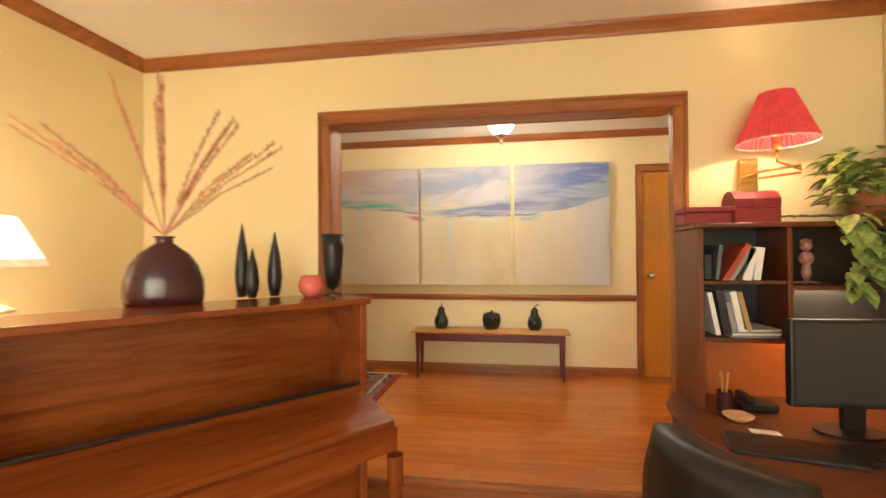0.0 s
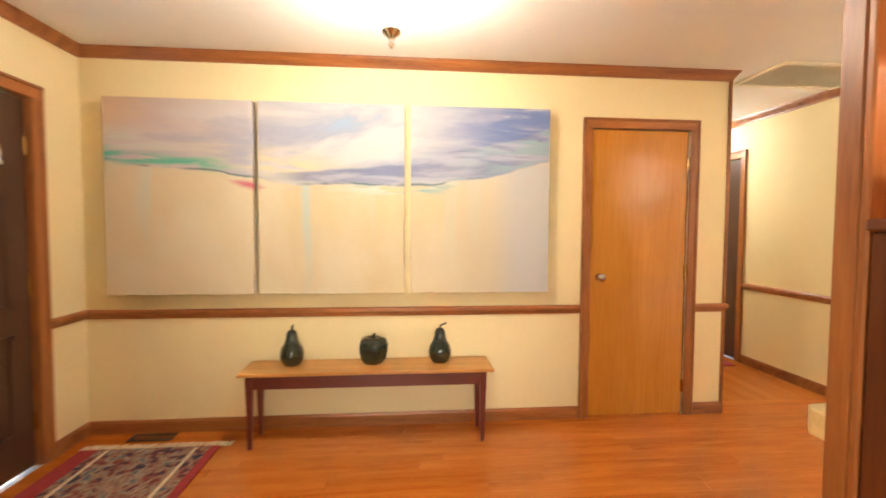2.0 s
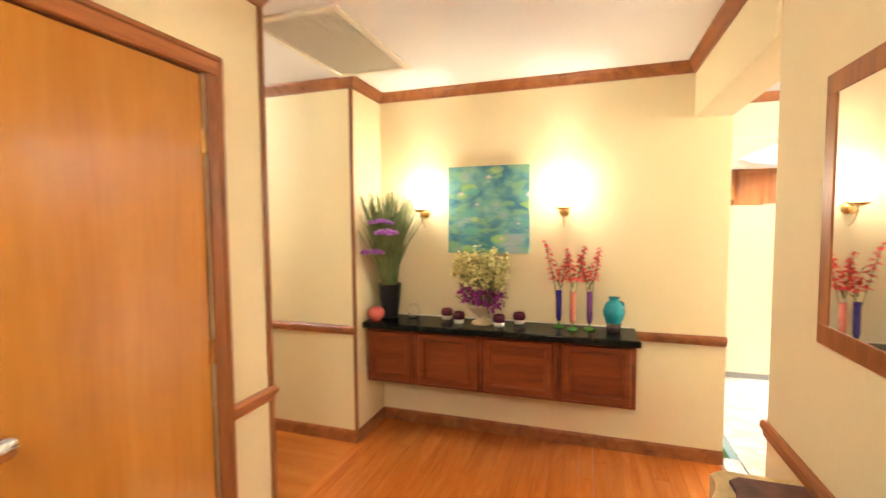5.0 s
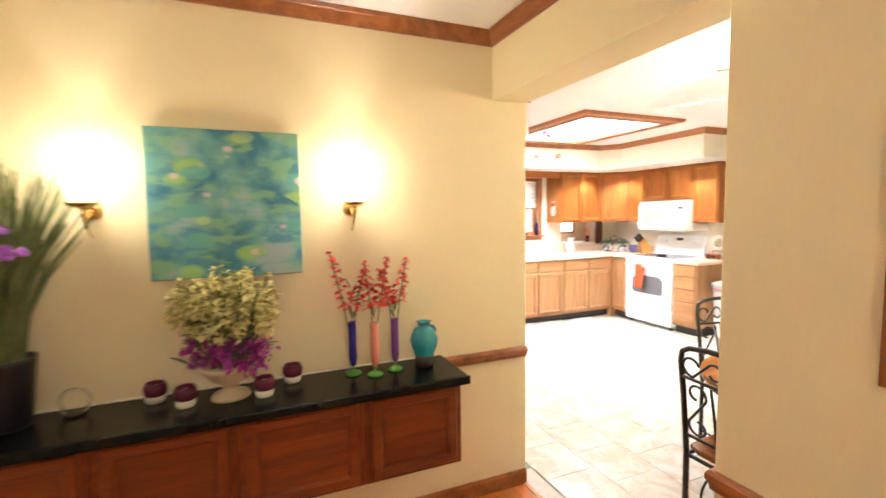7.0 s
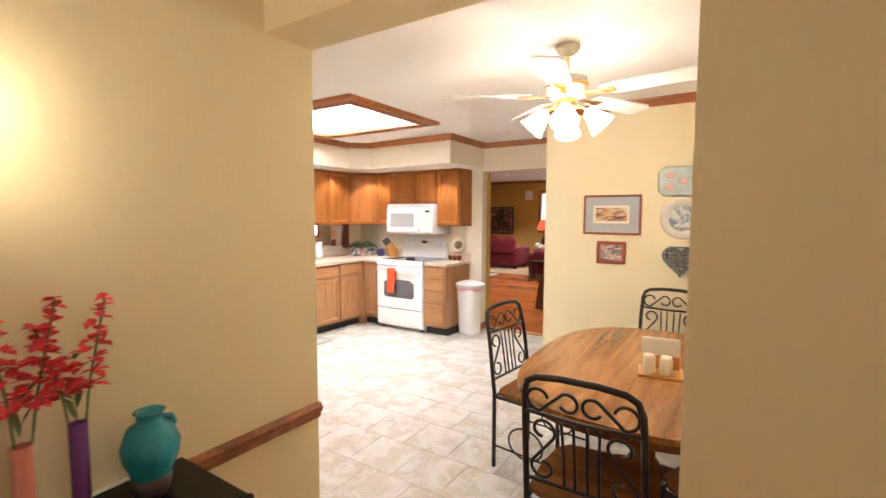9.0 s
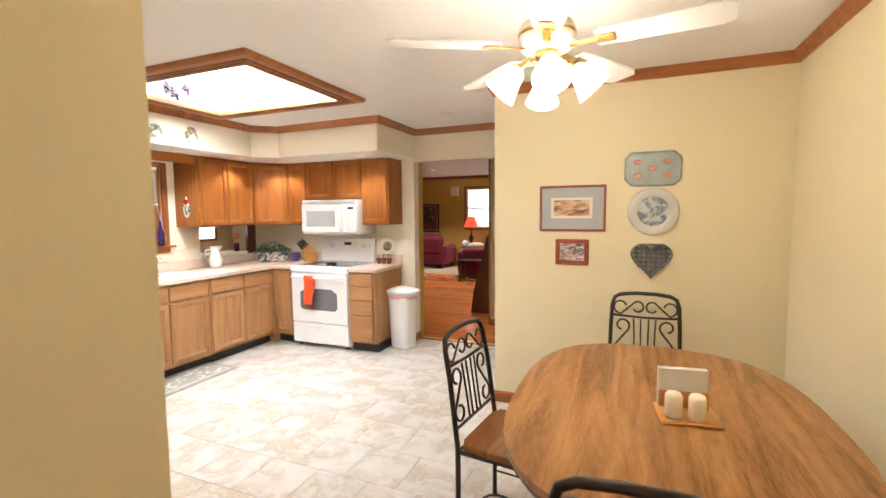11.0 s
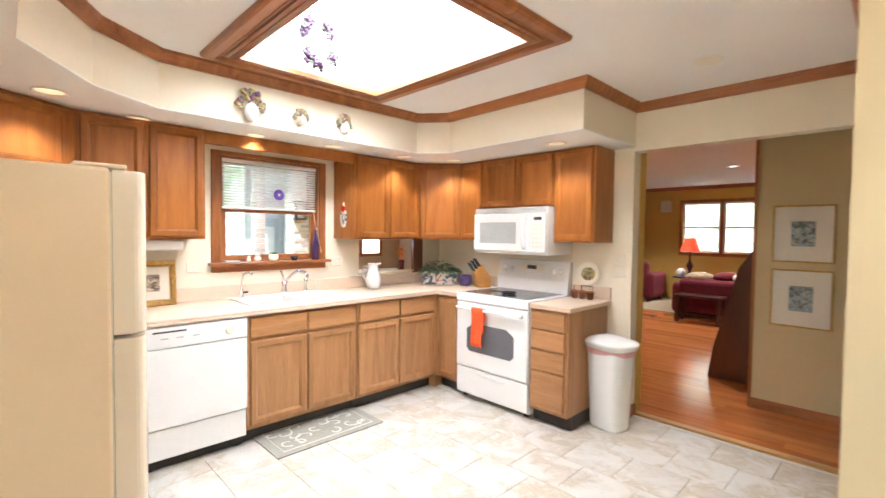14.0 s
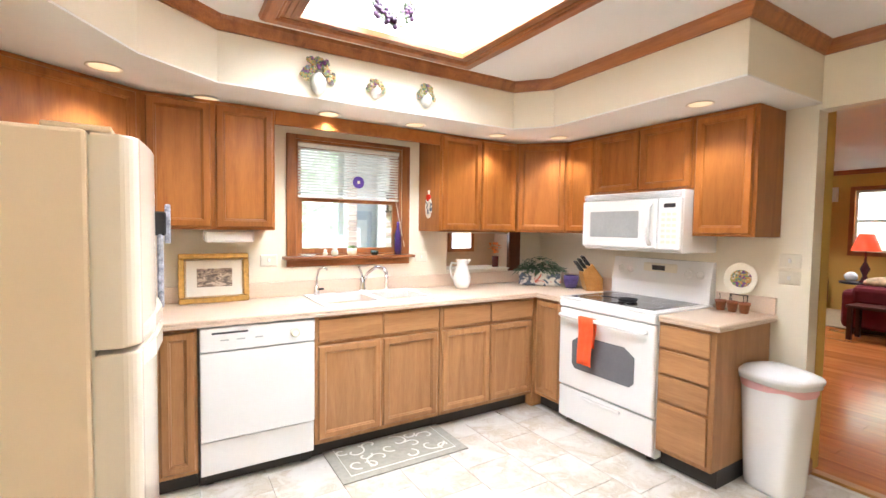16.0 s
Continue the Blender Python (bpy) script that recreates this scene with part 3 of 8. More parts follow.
def structure(name, bm, material, label="", smooth=False):
    return tagged(part(name, bm, material, None, label, smooth), kind="structure")


def box(x0, x1, y0, y1, z0, z1, bev=0.0, bm=None, seg=1):
    own = bm is None
    bm = bmesh.new() if own else bm
    r = bmesh.ops.create_cube(bm, size=1)
    vs = r["verts"]
    for v in vs:
        v.co = Vector(((x0 + x1) / 2 + v.co.x * (x1 - x0), (y0 + y1) / 2 + v.co.y * (y1 - y0), (z0 + z1) / 2 + v.co.z * (z1 - z0)))
    if bev:
        es = list({e for v in vs for e in v.link_edges})
        bmesh.ops.bevel(bm, geom=es, offset=bev, segments=seg, profile=0.5, affect="EDGES")
    return bm


def boxes(*rows, bev=0.0):
    bm = bmesh.new()
    for r in rows:
        box(*r, bev=bev, bm=bm)
    return bm


def lathe(profile, seg=24, at=(0, 0, 0), bm=None, squash=1.0):
    """Turned body from (radius, height) pairs."""
    bm = bm or bmesh.new()
    rings = []
    for r, z in profile:
        if r <= 1e-5:
            rings.append([bm.verts.new((at[0], at[1], at[2] + z))])
        else:
            rings.append([bm.verts.new((at[0] + r * math.cos(2 * math.pi * k / seg), at[1] + squash * r * math.sin(2 * math.pi * k / seg), at[2] + z)) for k in range(seg)])
    for a, c in zip(rings, rings[1:]):
        for k in range(seg):
            q = [a[k % len(a)], a[(k + 1) % len(a)], c[(k + 1) % len(c)], c[k % len(c)]]
            q = list(dict.fromkeys(q))
            if len(q) > 2:
                bm.faces.new(q)
    return bm


def tube(points, r, bm=None, seg=7, closed=False, taper=1.0, flat=1.0):
    bm = bm or bmesh.new()
    pts = [Vector(p) for p in points]
    n, rings, up = len(pts), [], None
    for i, p in enumerate(pts):
        a = pts[(i - 1) % n] if (closed or i) else p
        c = pts[(i + 1) % n] if (closed or i < n - 1) else p
        d = (c - a).normalized()
        if up is None:
            up = Vector((0, 0, 1)) if abs(d.z) < 0.9 else Vector((1, 0, 0))
        side = d.cross(up)
        side = side.normalized() if side.length > 1e-6 else Vector((1, 0, 0))
        up = side.cross(d).normalized()
        rr = r * (1 + (taper - 1) * i / max(1, n - 1))
        rings.append([bm.verts.new(p + side * (rr * math.cos(2 * math.pi * k / seg)) + up * (rr * flat * math.sin(2 * math.pi * k / seg))) for k in range(seg)])
    pairs = list(zip(rings, rings[1:])) + ([(rings[-1], rings[0])] if closed else [])
    for a, c in pairs:
        for k in range(seg):
            bm.faces.new((a[k], a[(k + 1) % seg], c[(k + 1) % seg], c[k]))
    if not closed:
        bm.faces.new(rings[0][::-1])
        bm.faces.new(rings[-1])
    return bm


def prism(outline, z0, z1, bm=None, bev=0.0):
    """An outline in x and y, raised from z0 to z1."""
    bm = bm or bmesh.new()
    lo = [bm.verts.new((x, y, z0)) for x, y in outline]
    hi = [bm.verts.new((x, y, z1)) for x, y in outline]
    n = len(outline)
    fs = [bm.faces.new(lo[::-1]), bm.faces.new(hi)]
    for k in range(n):
        fs.append(bm.faces.new((lo[k], lo[(k + 1) % n], hi[(k + 1) % n], hi[k])))
    if bev:
        es = [e for e in fs[1].edges] + [e for e in fs[0].edges]
        bmesh.ops.bevel(bm, geom=es, offset=bev, segments=2, profile=0.5, affect="EDGES")
    return bm


def sweep_moulding(path, profile, closed=False, bm=None):
    """Moulding along a path in plan; profile of (out, z), out being to the left of the way."""
    bm = bm or bmesh.new()
    pts = [Vector((x, y)) for x, y in path]
    n, rings = len(pts), []
    for i, p in enumerate(pts):
        d0 = (p - pts[i - 1]).normalized() if (closed or i) else None
        d1 = (pts[(i + 1) % n] - p).normalized() if (closed or i < n - 1) else None
        d0, d1 = d0 or d1, d1 or d0
        n0, n1 = Vector((-d0.y, d0.x)), Vector((-d1.y, d1.x))
        m = (n0 + n1).normalized()
        m = m / max(0.3, m.dot(n0))
        rings.append([bm.verts.new((p.x + m.x * o, p.y + m.y * o, z)) for o, z in profile])
    k = len(profile)
    for a, c in list(zip(rings, rings[1:])) + ([(rings[-1], rings[0])] if closed else []):
        for j in range(k):
            bm.faces.new((a[j], a[(j + 1) % k], c[(j + 1) % k], c[j]))
    if not closed:
        bm.faces.new(rings[0][::-1])
        bm.faces.new(rings[-1])
    return bm


def blob(bm, at, r, squash=(1, 1, 1), sub=1):
    r0 = bmesh.ops.create_icosphere(bm, subdivisions=sub, radius=r)
    for v in r0["verts"]:
        v.co = Vector((v.co.x * squash[0] + at[0], v.co.y * squash[1] + at[1], v.co.z * squash[2] + at[2]))


def leaf(bm, at, d, length, width, droop=0.2, up=None):
    """A folded, pointed leaf from at along d."""
    d = Vector(d).normalized()
    side = d.cross(up or Vector((0, 0, 1)))
    side = side.normalized() if side.length > 1e-4 else Vector((1, 0, 0))
    nrm = side.cross(d).normalized()
    p = Vector(at)
    a = bm.verts.new(p)
    row = []
    for f, w in ((0.3, 0.9), (0.65, 0.8)):
        c = p + d * (length * f) - Vector((0, 0, droop * length * f * f))
        row.append((bm.verts.new(c + side * (width * w / 2) + nrm * width * 0.12), bm.verts.new(c), bm.verts.new(c - side * (width * w / 2) + nrm * width * 0.12)))
    t = bm.verts.new(p + d * length - Vector((0, 0, droop * length)))
    bm.faces.new((a, row[0][1], row[0][0])), bm.faces.new((a, row[0][2], row[0][1]))
    for k in (0, 1):
        bm.faces.new((row[0][k], row[0][k + 1], row[1][k + 1], row[1][k]))
    bm.faces.new((row[1][0], row[1][1], t)), bm.faces.new((row[1][1], row[1][2], t))


def spiral(cx, cz, r0, r1, a0, a1, y=0.0, n=14):
    return [(cx + (r0 + (r1 - r0) * k / n) * math.cos(a0 + (a1 - a0) * k / n), y, cz + (r0 + (r1 - r0) * k / n) * math.sin(a0 + (a1 - a0) * k / n)) for k in range(n + 1)]


# ---- structure ----
H = 2.44
# living room, one step down
structure("wall_living_west", box(-2.15, -2.02, -2.7, 2.55, -0.2, H), WALL)
structure("wall_living_south_a", box(-2.02, -1.3, -2.7, -2.58, -0.2, H), WALL)
structure("wall_living_south_b", box(1.5, 1.95, -2.7, -2.58, -0.2, H), WALL)
structure("wall_living_south_c", boxes((-1.3, 1.5, -2.7, -2.58, -0.2, 0.5), (-1.3, 1.5, -2.7, -2.58, 2.1, H)), WALL)
structure("wall_living_east", box(1.95, 2.08, -2.7, 2.40, -0.2, H), WALL)
OX0, OX1, OZ = -0.81, 1.01, 1.96
structure("wall_opening", boxes((-2.02, OX0 - 0.02, 2.41, 2.55, -0.2, H), (OX1 + 0.02, 1.3, 2.41, 2.46, -0.2, H), (OX0 - 0.02, OX1 + 0.02, 2.41, 2.55, OZ + 0.02, H)), WALL)
structure("wall_foyer_south", boxes((1.3, 1.86, 2.41, 2.46, -0.2, H), (1.86, 2.73, 2.41, 2.768, -0.2, H)), WALL)
structure("floor_living", box(-2.15, 2.08, -2.7, 2.40, -0.3, -0.2), FLOORW)
structure("ceiling_living", box(-2.02, 1.95, -2.58, 2.41, H - 0.028, H + 0.1), CEIL)
# foyer and hall
structure("wall_foyer_west_a", box(-1.95, -1.83, 2.55, 3.34, 0, H), WALL)
structure("wall_foyer_west_b", box(-1.95, -1.83, 4.29, 4.66, 0, H), WALL)
structure("wall_foyer_west_c", box(-1.95, -1.83, 3.34, 4.29, 2.03, H), WALL)
structure("wall_foyer_north", boxes((-1.95, 1.47, 4.66, 4.78, 0, H), (2.18, 2.47, 4.66, 4.78, 0, H), (1.47, 2.18, 4.66, 4.78, 2.03, H)), WALL)
structure("wall_hall_west", box(2.35, 2.47, 4.78, 7.6, 0, H), WALL)
structure("wall_hall_north", box(2.35, 3.7, 7.6, 7.7, 0, H), WALL)
structure("wall_hall_east", boxes((3.56, 3.68, 4.98, 5.88, 0, H), (3.56, 3.68, 6.7, 7.6, 0, H), (3.56, 3.68, 5.88, 6.7, 2.06, H)), WALL)
structure("wall_niche", box(3.56, 4.1, 4.86, 4.98, 0, H), WALL)
structure("wall_console", box(3.98, 4.1, 2.58, 4.86, 0, H), WALL)
structure("wall_header", box(2.73, 3.98, 2.58, 2.78, 2.11, H), WALL)
structure("ceiling_foyer", box(-1.95, 4.1, 2.55, 7.7, H, H + 0.1), CEIL)
structure("closet_back", box(1.3, 2.34, 5.3, 5.4, 0, H), WALL)
# kitchen
structure("wall_kitchen_north", box(4.1, 7.7, 2.58, 2.7, 0, H), WALLK)
structure("wall_kitchen_west", box(2.1, 2.2, -0.2, 2.58, 0, H), WALLD)
structure("wall_kitchen_partition", box(2.1, 2.73, 2.56, 2.579, 0, H), WALLK)
structure("wall_dining", box(2.1, 4.09, -0.35, -0.2, 0, H), WALLD)
structure("wall_dining_return", box(3.97, 4.09, -1.49, -0.35, 0, H), WALLD)
structure("wall_range", boxes((5.42, 7.7, -1.62, -1.5, 0, H), (4.09, 5.42, -1.62, -1.5, 2.085, H), (3.97, 4.09, -1.62, -1.5, 0, H)), WALLK)
WY0, WY1, WZ0, WZ1 = 0.0, 0.82, 1.19, 2.01
structure("wall_sink", boxes((7.58, 7.72, -1.5, -1.2, 0, H), (7.58, 7.72, -1.2, -0.43, 0, 1.035), (7.58, 7.72, -1.2, -0.43, 1.36, H), (7.58, 7.72, -0.43, WY0, 0, H), (7.58, 7.72, WY1, 2.58, 0, H), (7.58, 7.72, WY0, WY1, 0, WZ0), (7.58, 7.72, WY0, WY1, WZ1, H)), WALLK)
# kitchen ceiling with the light well
structure("ceiling_kitchen", boxes((2.1, 5.30, -1.62, 2.7, H, H + 0.1), (6.62, 7.72, -1.62, 2.7, H, H + 0.1), (5.30, 6.62, -1.62, 0.07, H, H + 0.1), (5.30, 6.62, 1.04, 2.7, H, H + 0.1)), CEIL)
structure("skylight_well", boxes((5.2, 5.30, -0.03, 1.14, H + 0.1, 2.86), (6.62, 6.72, -0.03, 1.14, H + 0.1, 2.86), (5.30, 6.62, -0.03, 0.07, H + 0.1, 2.86), (5.30, 6.62, 1.04, 1.14, H + 0.1, 2.86)), WHITE_SOFFIT)
structure("skylight_panel", box(5.2, 6.72, -0.03, 1.14, 2.86, 2.88), DIFFUSER)
SOFF = [(7.58, 2.58), (7.58, -1.5), (5.41, -1.5), (5.41, -0.68), (6.66, -0.72), (6.88, -0.54), (6.90, 1.36), (6.66, 1.68), (6.2, 1.95), (4.9, 1.95), (4.9, 2.58)]
structure("soffit", prism(SOFF[::-1], 2.125, H), WALLK)
structure("soffit_underside", prism(SOFF[::-1], 2.115, 2.124), WHITE_SOFFIT)
# passage and family room
structure("wall_passage", box(2.6, 4.80, -2.62, -2.5, 0, H), TANW)
structure("wall_passage_west", box(2.6, 2.7, -2.5, -1.62, 0, H), WALLK)
structure("wall_passage_south", box(2.6, 3.97, -1.62, -1.5, 0, H), WALLK)
structure("wall_family_west", box(2.5, 2.6, -9.0, -2.5, 0, H + 0.2), OCHRE)
FW0, FW1, FWZ0, FWZ1 = 5.86, 7.38, 1.08, 2.17
structure("wall_family_south", boxes((2.5, FW0, -9.0, -8.88, 0, H + 0.2), (FW1, 10.6, -9.0, -8.88, 0, H + 0.2), (FW0, FW1, -9.0, -8.88, 0, FWZ0), (FW0, FW1, -9.0, -8.88, FWZ1, H + 0.2)), OCHRE)
structure("wall_family_east", box(10.5, 10.6, -8.88, -1.62, 0, H + 0.2), OCHRE)
structure("wall_family_north", box(7.72, 10.6, -1.74, -1.62, 0, H + 0.2), OCHRE)
structure("wall_range_back", box(5.42, 7.72, -1.74, -1.63, 0, H + 0.2), OCHRE)
structure("ceiling_family", box(2.5, 10.6, -9.0, -1.62, H + 0.1, H + 0.2), CEIL)
structure("carpet_family", box(5.9, 10.5, -8.88, -6.9, -0.02, 0.012), CARPET)

# trims
CROWN = [(0, H), (0, H - 0.066), (0.012, H - 0.066), (0.018, H - 0.05), (0.036, H - 0.022), (0.042, H - 0.018), (0.048, H)]


def rail_profile(z):
    return [(0, z), (0, z - 0.062), (0.012, z - 0.058), (0.016, z - 0.04), (0.026, z - 0.028), (0.026, z - 0.012), (0.016, z)]


BASE = [(0, 0.085), (0, 0.0), (0.014, 0.0), (0.014, 0.068), (0.008, 0.085)]


def trim_run(name, path, profile, material=TRIM):
    structure(name, sweep_moulding(path, profile), material)


trim_run("crown_living", [(-2.02, -2.58), (-2.02, 2.41), (1.95, 2.41), (1.95, -2.58)][::-1], [(o_, z_ - 0.028) for o_, z_ in CROWN])
trim_run("crown_foyer", [(2.73, 2.78), (3.98, 2.78), (3.98, 4.86), (3.56, 4.86), (3.56, 7.6)], CROWN)
trim_run("crown_foyer_north", [(2.47, 7.6), (2.47, 4.66), (-1.83, 4.66), (-1.83, 2.55), (1.0, 2.55)], CROWN)
trim_run("chair_rail_north_a", [(1.40, 4.66), (-1.83, 4.66), (-1.83, 4.36)], rail_profile(0.805))
trim_run("chair_rail_north_b", [(2.47, 4.8), (2.47, 4.66), (2.24, 4.66)], rail_profile(0.805))
trim_run("chair_rail_hall", [(3.56, 4.86), (3.56, 5.8)], rail_profile(0.805))
trim_run("chair_rail_console", [(3.98, 2.58), (3.98, 3.12)], rail_profile(0.795))
trim_run("chair_rail_south", [(2.2, 2.768), (2.73, 2.768), (2.73, 2.68)], [(o_ * 0.7, z_) for o_, z_ in rail_profile(0.795)])
trim_run("baseboard_north_a", [(1.40, 4.66), (-1.83, 4.66), (-1.83, 4.36)], BASE)
trim_run("baseboard_north_b", [(2.47, 4.8), (2.47, 4.66), (2.24, 4.66)], BASE)
trim_run("baseboard_console", [(3.98, 2.58), (3.98, 4.86), (3.56, 4.86), (3.56, 5.8)], BASE)
trim_run("baseboard_south", [(1.86, 2.768), (2.73, 2.768), (2.73, 2.58)], BASE)
trim_run("baseboard_dining", [(2.2, 2.56), (2.2, -0.2), (4.09, -0.2), (4.09, -1.49)], BASE)
trim_run("baseboard_passage", [(2.7, -2.5), (4.80, -2.5), (4.80, -2.62)], BASE)
trim_run("baseboard_range", [(5.42, -1.62), (5.42, -1.5), (5.60, -1.5)], BASE)
trim_run("crown_kitchen", [(4.9, 2.58), (4.9, 1.95), (6.2, 1.95), (6.66, 1.68), (6.90, 1.36), (6.88, -0.54), (6.66, -0.72), (5.41, -0.68), (5.41, -1.5), (4.09, -1.5), (4.09, -0.2), (2.2, -0.2), (2.2, 2.56), (2.73, 2.56)][::-1], CROWN)
trim_run("corner_bead_foyer", [(2.462, 4.648), (2.482, 4.648)], [(0, 0.0), (0, 2.374), (0.022, 2.374), (0.022, 0.0)], TRIMZ)
structure("corner_bead_niche", box(3.548, 3.564, 4.85, 4.87, 0.085, 2.374), TRIMZ)
trim_run("crown_family", [(10.5, -8.88), (2.6, -8.88)][::-1], [(0, 2.54), (0, 2.46), (0.03, 2.46), (0.05, 2.54)][::-1])
# light-well frame
sw = tagged(thing("skylight_frame", "stained oak frame round a luminous ceiling skylight", "skylight frame"), kind="structure")
WELL = [(5.30, 0.07), (6.62, 0.07), (6.62, 1.04), (5.30, 1.04)]
part("frame_well", sweep_moulding(WELL, [(0.014, H - 0.004), (0.014, H - 0.034), (0.003, H - 0.034), (0.003, H - 0.004)], True), TRIM, sw)
part("frame_inner", sweep_moulding(WELL, [(0.001, H - 0.034), (0.001, H - 0.001), (-0.062, H - 0.001), (-0.062, H - 0.018), (-0.05, H - 0.018), (-0.046, H - 0.026), (-0.026, H - 0.028), (-0.022, H - 0.034)], True), TRIM, sw)
part("frame_bead", sweep_moulding(WELL, [(-0.064, H - 0.001), (-0.064, H - 0.024), (-0.070, H - 0.028), (-0.077, H - 0.024), (-0.077, H - 0.001)], True), TRIM, sw)
part("frame_outer", sweep_moulding(WELL, [(-0.080, H - 0.001), (-0.080, H - 0.028), (-0.086, H - 0.034), (-0.128, H - 0.034), (-0.142, H - 0.024), (-0.148, H - 0.001)], True), TRIM, sw)


def casing(name, axis, a0, a1, ztop, face, out, w=0.07, z0=0.0, depth=None, thin=None):
    """Door casing on a wall plane: two legs and a head with a stepped face, and the jamb lining."""
    t = tagged(thing(name, "stained oak door casing round the opening", "door casing"), kind="structure")

    def put(n, u0, u1, zz0, zz1, f0, f1, m):
        lo, hi = min(f0, f1), max(f0, f1)
        part(n, box(u0, u1, lo, hi, zz0, zz1, 0.004) if axis == "x" else box(lo, hi, u0, u1, zz0, zz1, 0.004), m, t)

    for u0, u1 in ((a0 - w, a0), (a1, a1 + w)):
        put("leg", u0, u1, z0, ztop, face, face + out * 0.018, TRIMZ)
    put("head", a0 - w, a1 + w, ztop, ztop + w, face, face + out * 0.02, TRIM if axis == "x" else TRIMY)
    put("back_band", a0 - w - 0.008, a0 - w + 0.012, z0, ztop + w, face, face + out * 0.027, TRIMZ)
    put("back_band", a1 + w - 0.012, a1 + w + 0.008, z0, ztop + w, face, face + out * 0.027, TRIMZ)
    put("back_band", a0 - w - 0.008, a1 + w + 0.008, ztop + w - 0.008, ztop + w + 0.012, face, face + out * 0.028, TRIM if axis == "x" else TRIMY)
    if depth:
        put("jamb", a0 - 0.02, a0, z0, ztop, face, face - out * depth, TRIMZ)
        put("jamb", a1, a1 + 0.02, z0, ztop, face, face - out * (thin or depth), TRIMZ)
        put("jamb_head", a0 - 0.02, a1 + 0.02, ztop, ztop + 0.02, face, face - out * depth, TRIM if axis == "x" else TRIMY)
    return t


casing("trim_opening_living", "x", OX0, OX1, OZ, 2.41, -1, 0.062, -0.2, 0.14, 0.05)
structure("trim_opening_foyer", boxes((OX0 - 0.062, OX0, 2.551, 2.568, 0, OZ + 0.062), (OX0, OX1, 2.551, 2.568, OZ, OZ + 0.062), bev=0.003), TRIMZ)
casing("trim_closet", "x", 1.47, 2.18, 2.025, 4.66, -1, 0.058, 0.0, 0.12)
casing("trim_front_door", "y", 3.34, 4.28, 2.02, -1.83, 1, 0.065, 0.0, 0.12)
casing("trim_hall_door", "y", 5.88, 6.7, 2.05, 3.56, -1, 0.065, 0.0, 0.12)

# floors
structure("subfloor", boxes((-1.95, 4.1, 2.40, 7.7, -0.2, -0.012), (2.08, 7.72, -1.6, 2.40, -0.2, -0.012), (2.5, 10.6, -9.0, -1.6, -0.2, -0.012)), GROUT)
structure("step_riser", box(-0.8, 1.0, 2.395, 2.40, -0.2, -0.012), TRIM)
structure("step_nosing", box(OX0, OX1, 2.375, 2.42, -0.03, 0.002, 0.008), TRIM)
structure("hall_threshold", box(2.47, 3.56, 4.80, 4.86, -0.012, 0.004, 0.002), FLOORW)
structure("kitchen_threshold", box(4.09, 5.42, -1.68, -1.62, -0.012, 0.007, 0.002), BENCHT)

# doors
door = tagged(thing("door_closet", "flat honey-stained birch closet door, closed", "door", (1.475, 4.665, 0.008)), kind="structure")
part("leaf", box(0, 0.70, 0, 0.035, 0, 2.012, 0.002), DOORW, door)
knob = part("knob", lathe([(0, 0), (0.026, 0), (0.026, 0.006), (0.012, 0.012), (0.012, 0.035), (0.028, 0.045), (0.03, 0.06), (0.022, 0.074), (0, 0.076)]), STEEL, door, "polished chrome door knob", True)
knob.matrix_basis = pose(0.06, 0, 0.99, 90, 0, 0)
for z in (0.2, 1.03, 1.78):
    part("hinge", box(0.688, 0.712, -0.012, 0.002, z - 0.045, z + 0.045, 0.003), BRASS, door)
door = tagged(thing("door_front", "dark brown panelled front door with a fanlight", "door", (-1.875, 4.275, 0.012), -90), kind="structure")
part("leaf", box(0, 0.925, -0.02, 0.02, 0, 2.0, 0.003), FRONTDOOR, door)
for x0, x1, z0, z1 in ((0.12, 0.42, 0.2, 0.75), (0.5, 0.8, 0.2, 0.75), (0.12, 0.42, 0.88, 1.5), (0.5, 0.8, 0.88, 1.5)):
    fr = boxes((x0, x1, 0.02, 0.03, z0, z0 + 0.03), (x0, x1, 0.02, 0.03, z1 - 0.03, z1), (x0, x0 + 0.03, 0.02, 0.03, z0, z1), (x1 - 0.03, x1, 0.02, 0.03, z0, z1))
    part("door_panel", fr, FRONTDOOR, door)
fan = bmesh.new()
FANPTS = [(0.46 + 0.30 * math.cos(math.pi * k / 16), 1.64 + 0.24 * math.sin(math.pi * k / 16)) for k in range(17)]
vs = [fan.verts.new((x, 0.024, z)) for x, z in FANPTS]
fan.faces.new(vs)
fl = part("fanlight", fan, mat("daylit_glass", (0.8, 0.85, 0.9), 0.1, vary=0.02, emit=(0.85, 0.92, 1.0), strength=3.2), door, "half-round fanlight lit by daylight")
bars = tube([(x, 0.024, z) for x, z in FANPTS] + [(FANPTS[0][0], 0.024, 1.64)], 0.012)
for a in (45, 90, 135):
    tube([(0.46, 0.026, 1.64), (0.46 + 0.3 * math.cos(radians(a)), 0.026, 1.64 + 0.24 * math.sin(radians(a)))], 0.007, bars)
part("fanlight_bars", bars, APPL, door)
part("deadbolt", lathe([(0, 0), (0.03, 0), (0.03, 0.02), (0, 0.02)], 16), BRASS, door).matrix_basis = pose(0.86, 0.02, 1.1, -90, 0, 0)
part("door_handle", lathe([(0, 0), (0.028, 0), (0.012, 0.01), (0.012, 0.04), (0.03, 0.05), (0.02, 0.075), (0, 0.078)], 16), BRASS, door).matrix_basis = pose(0.86, 0.02, 0.95, -90, 0, 0)
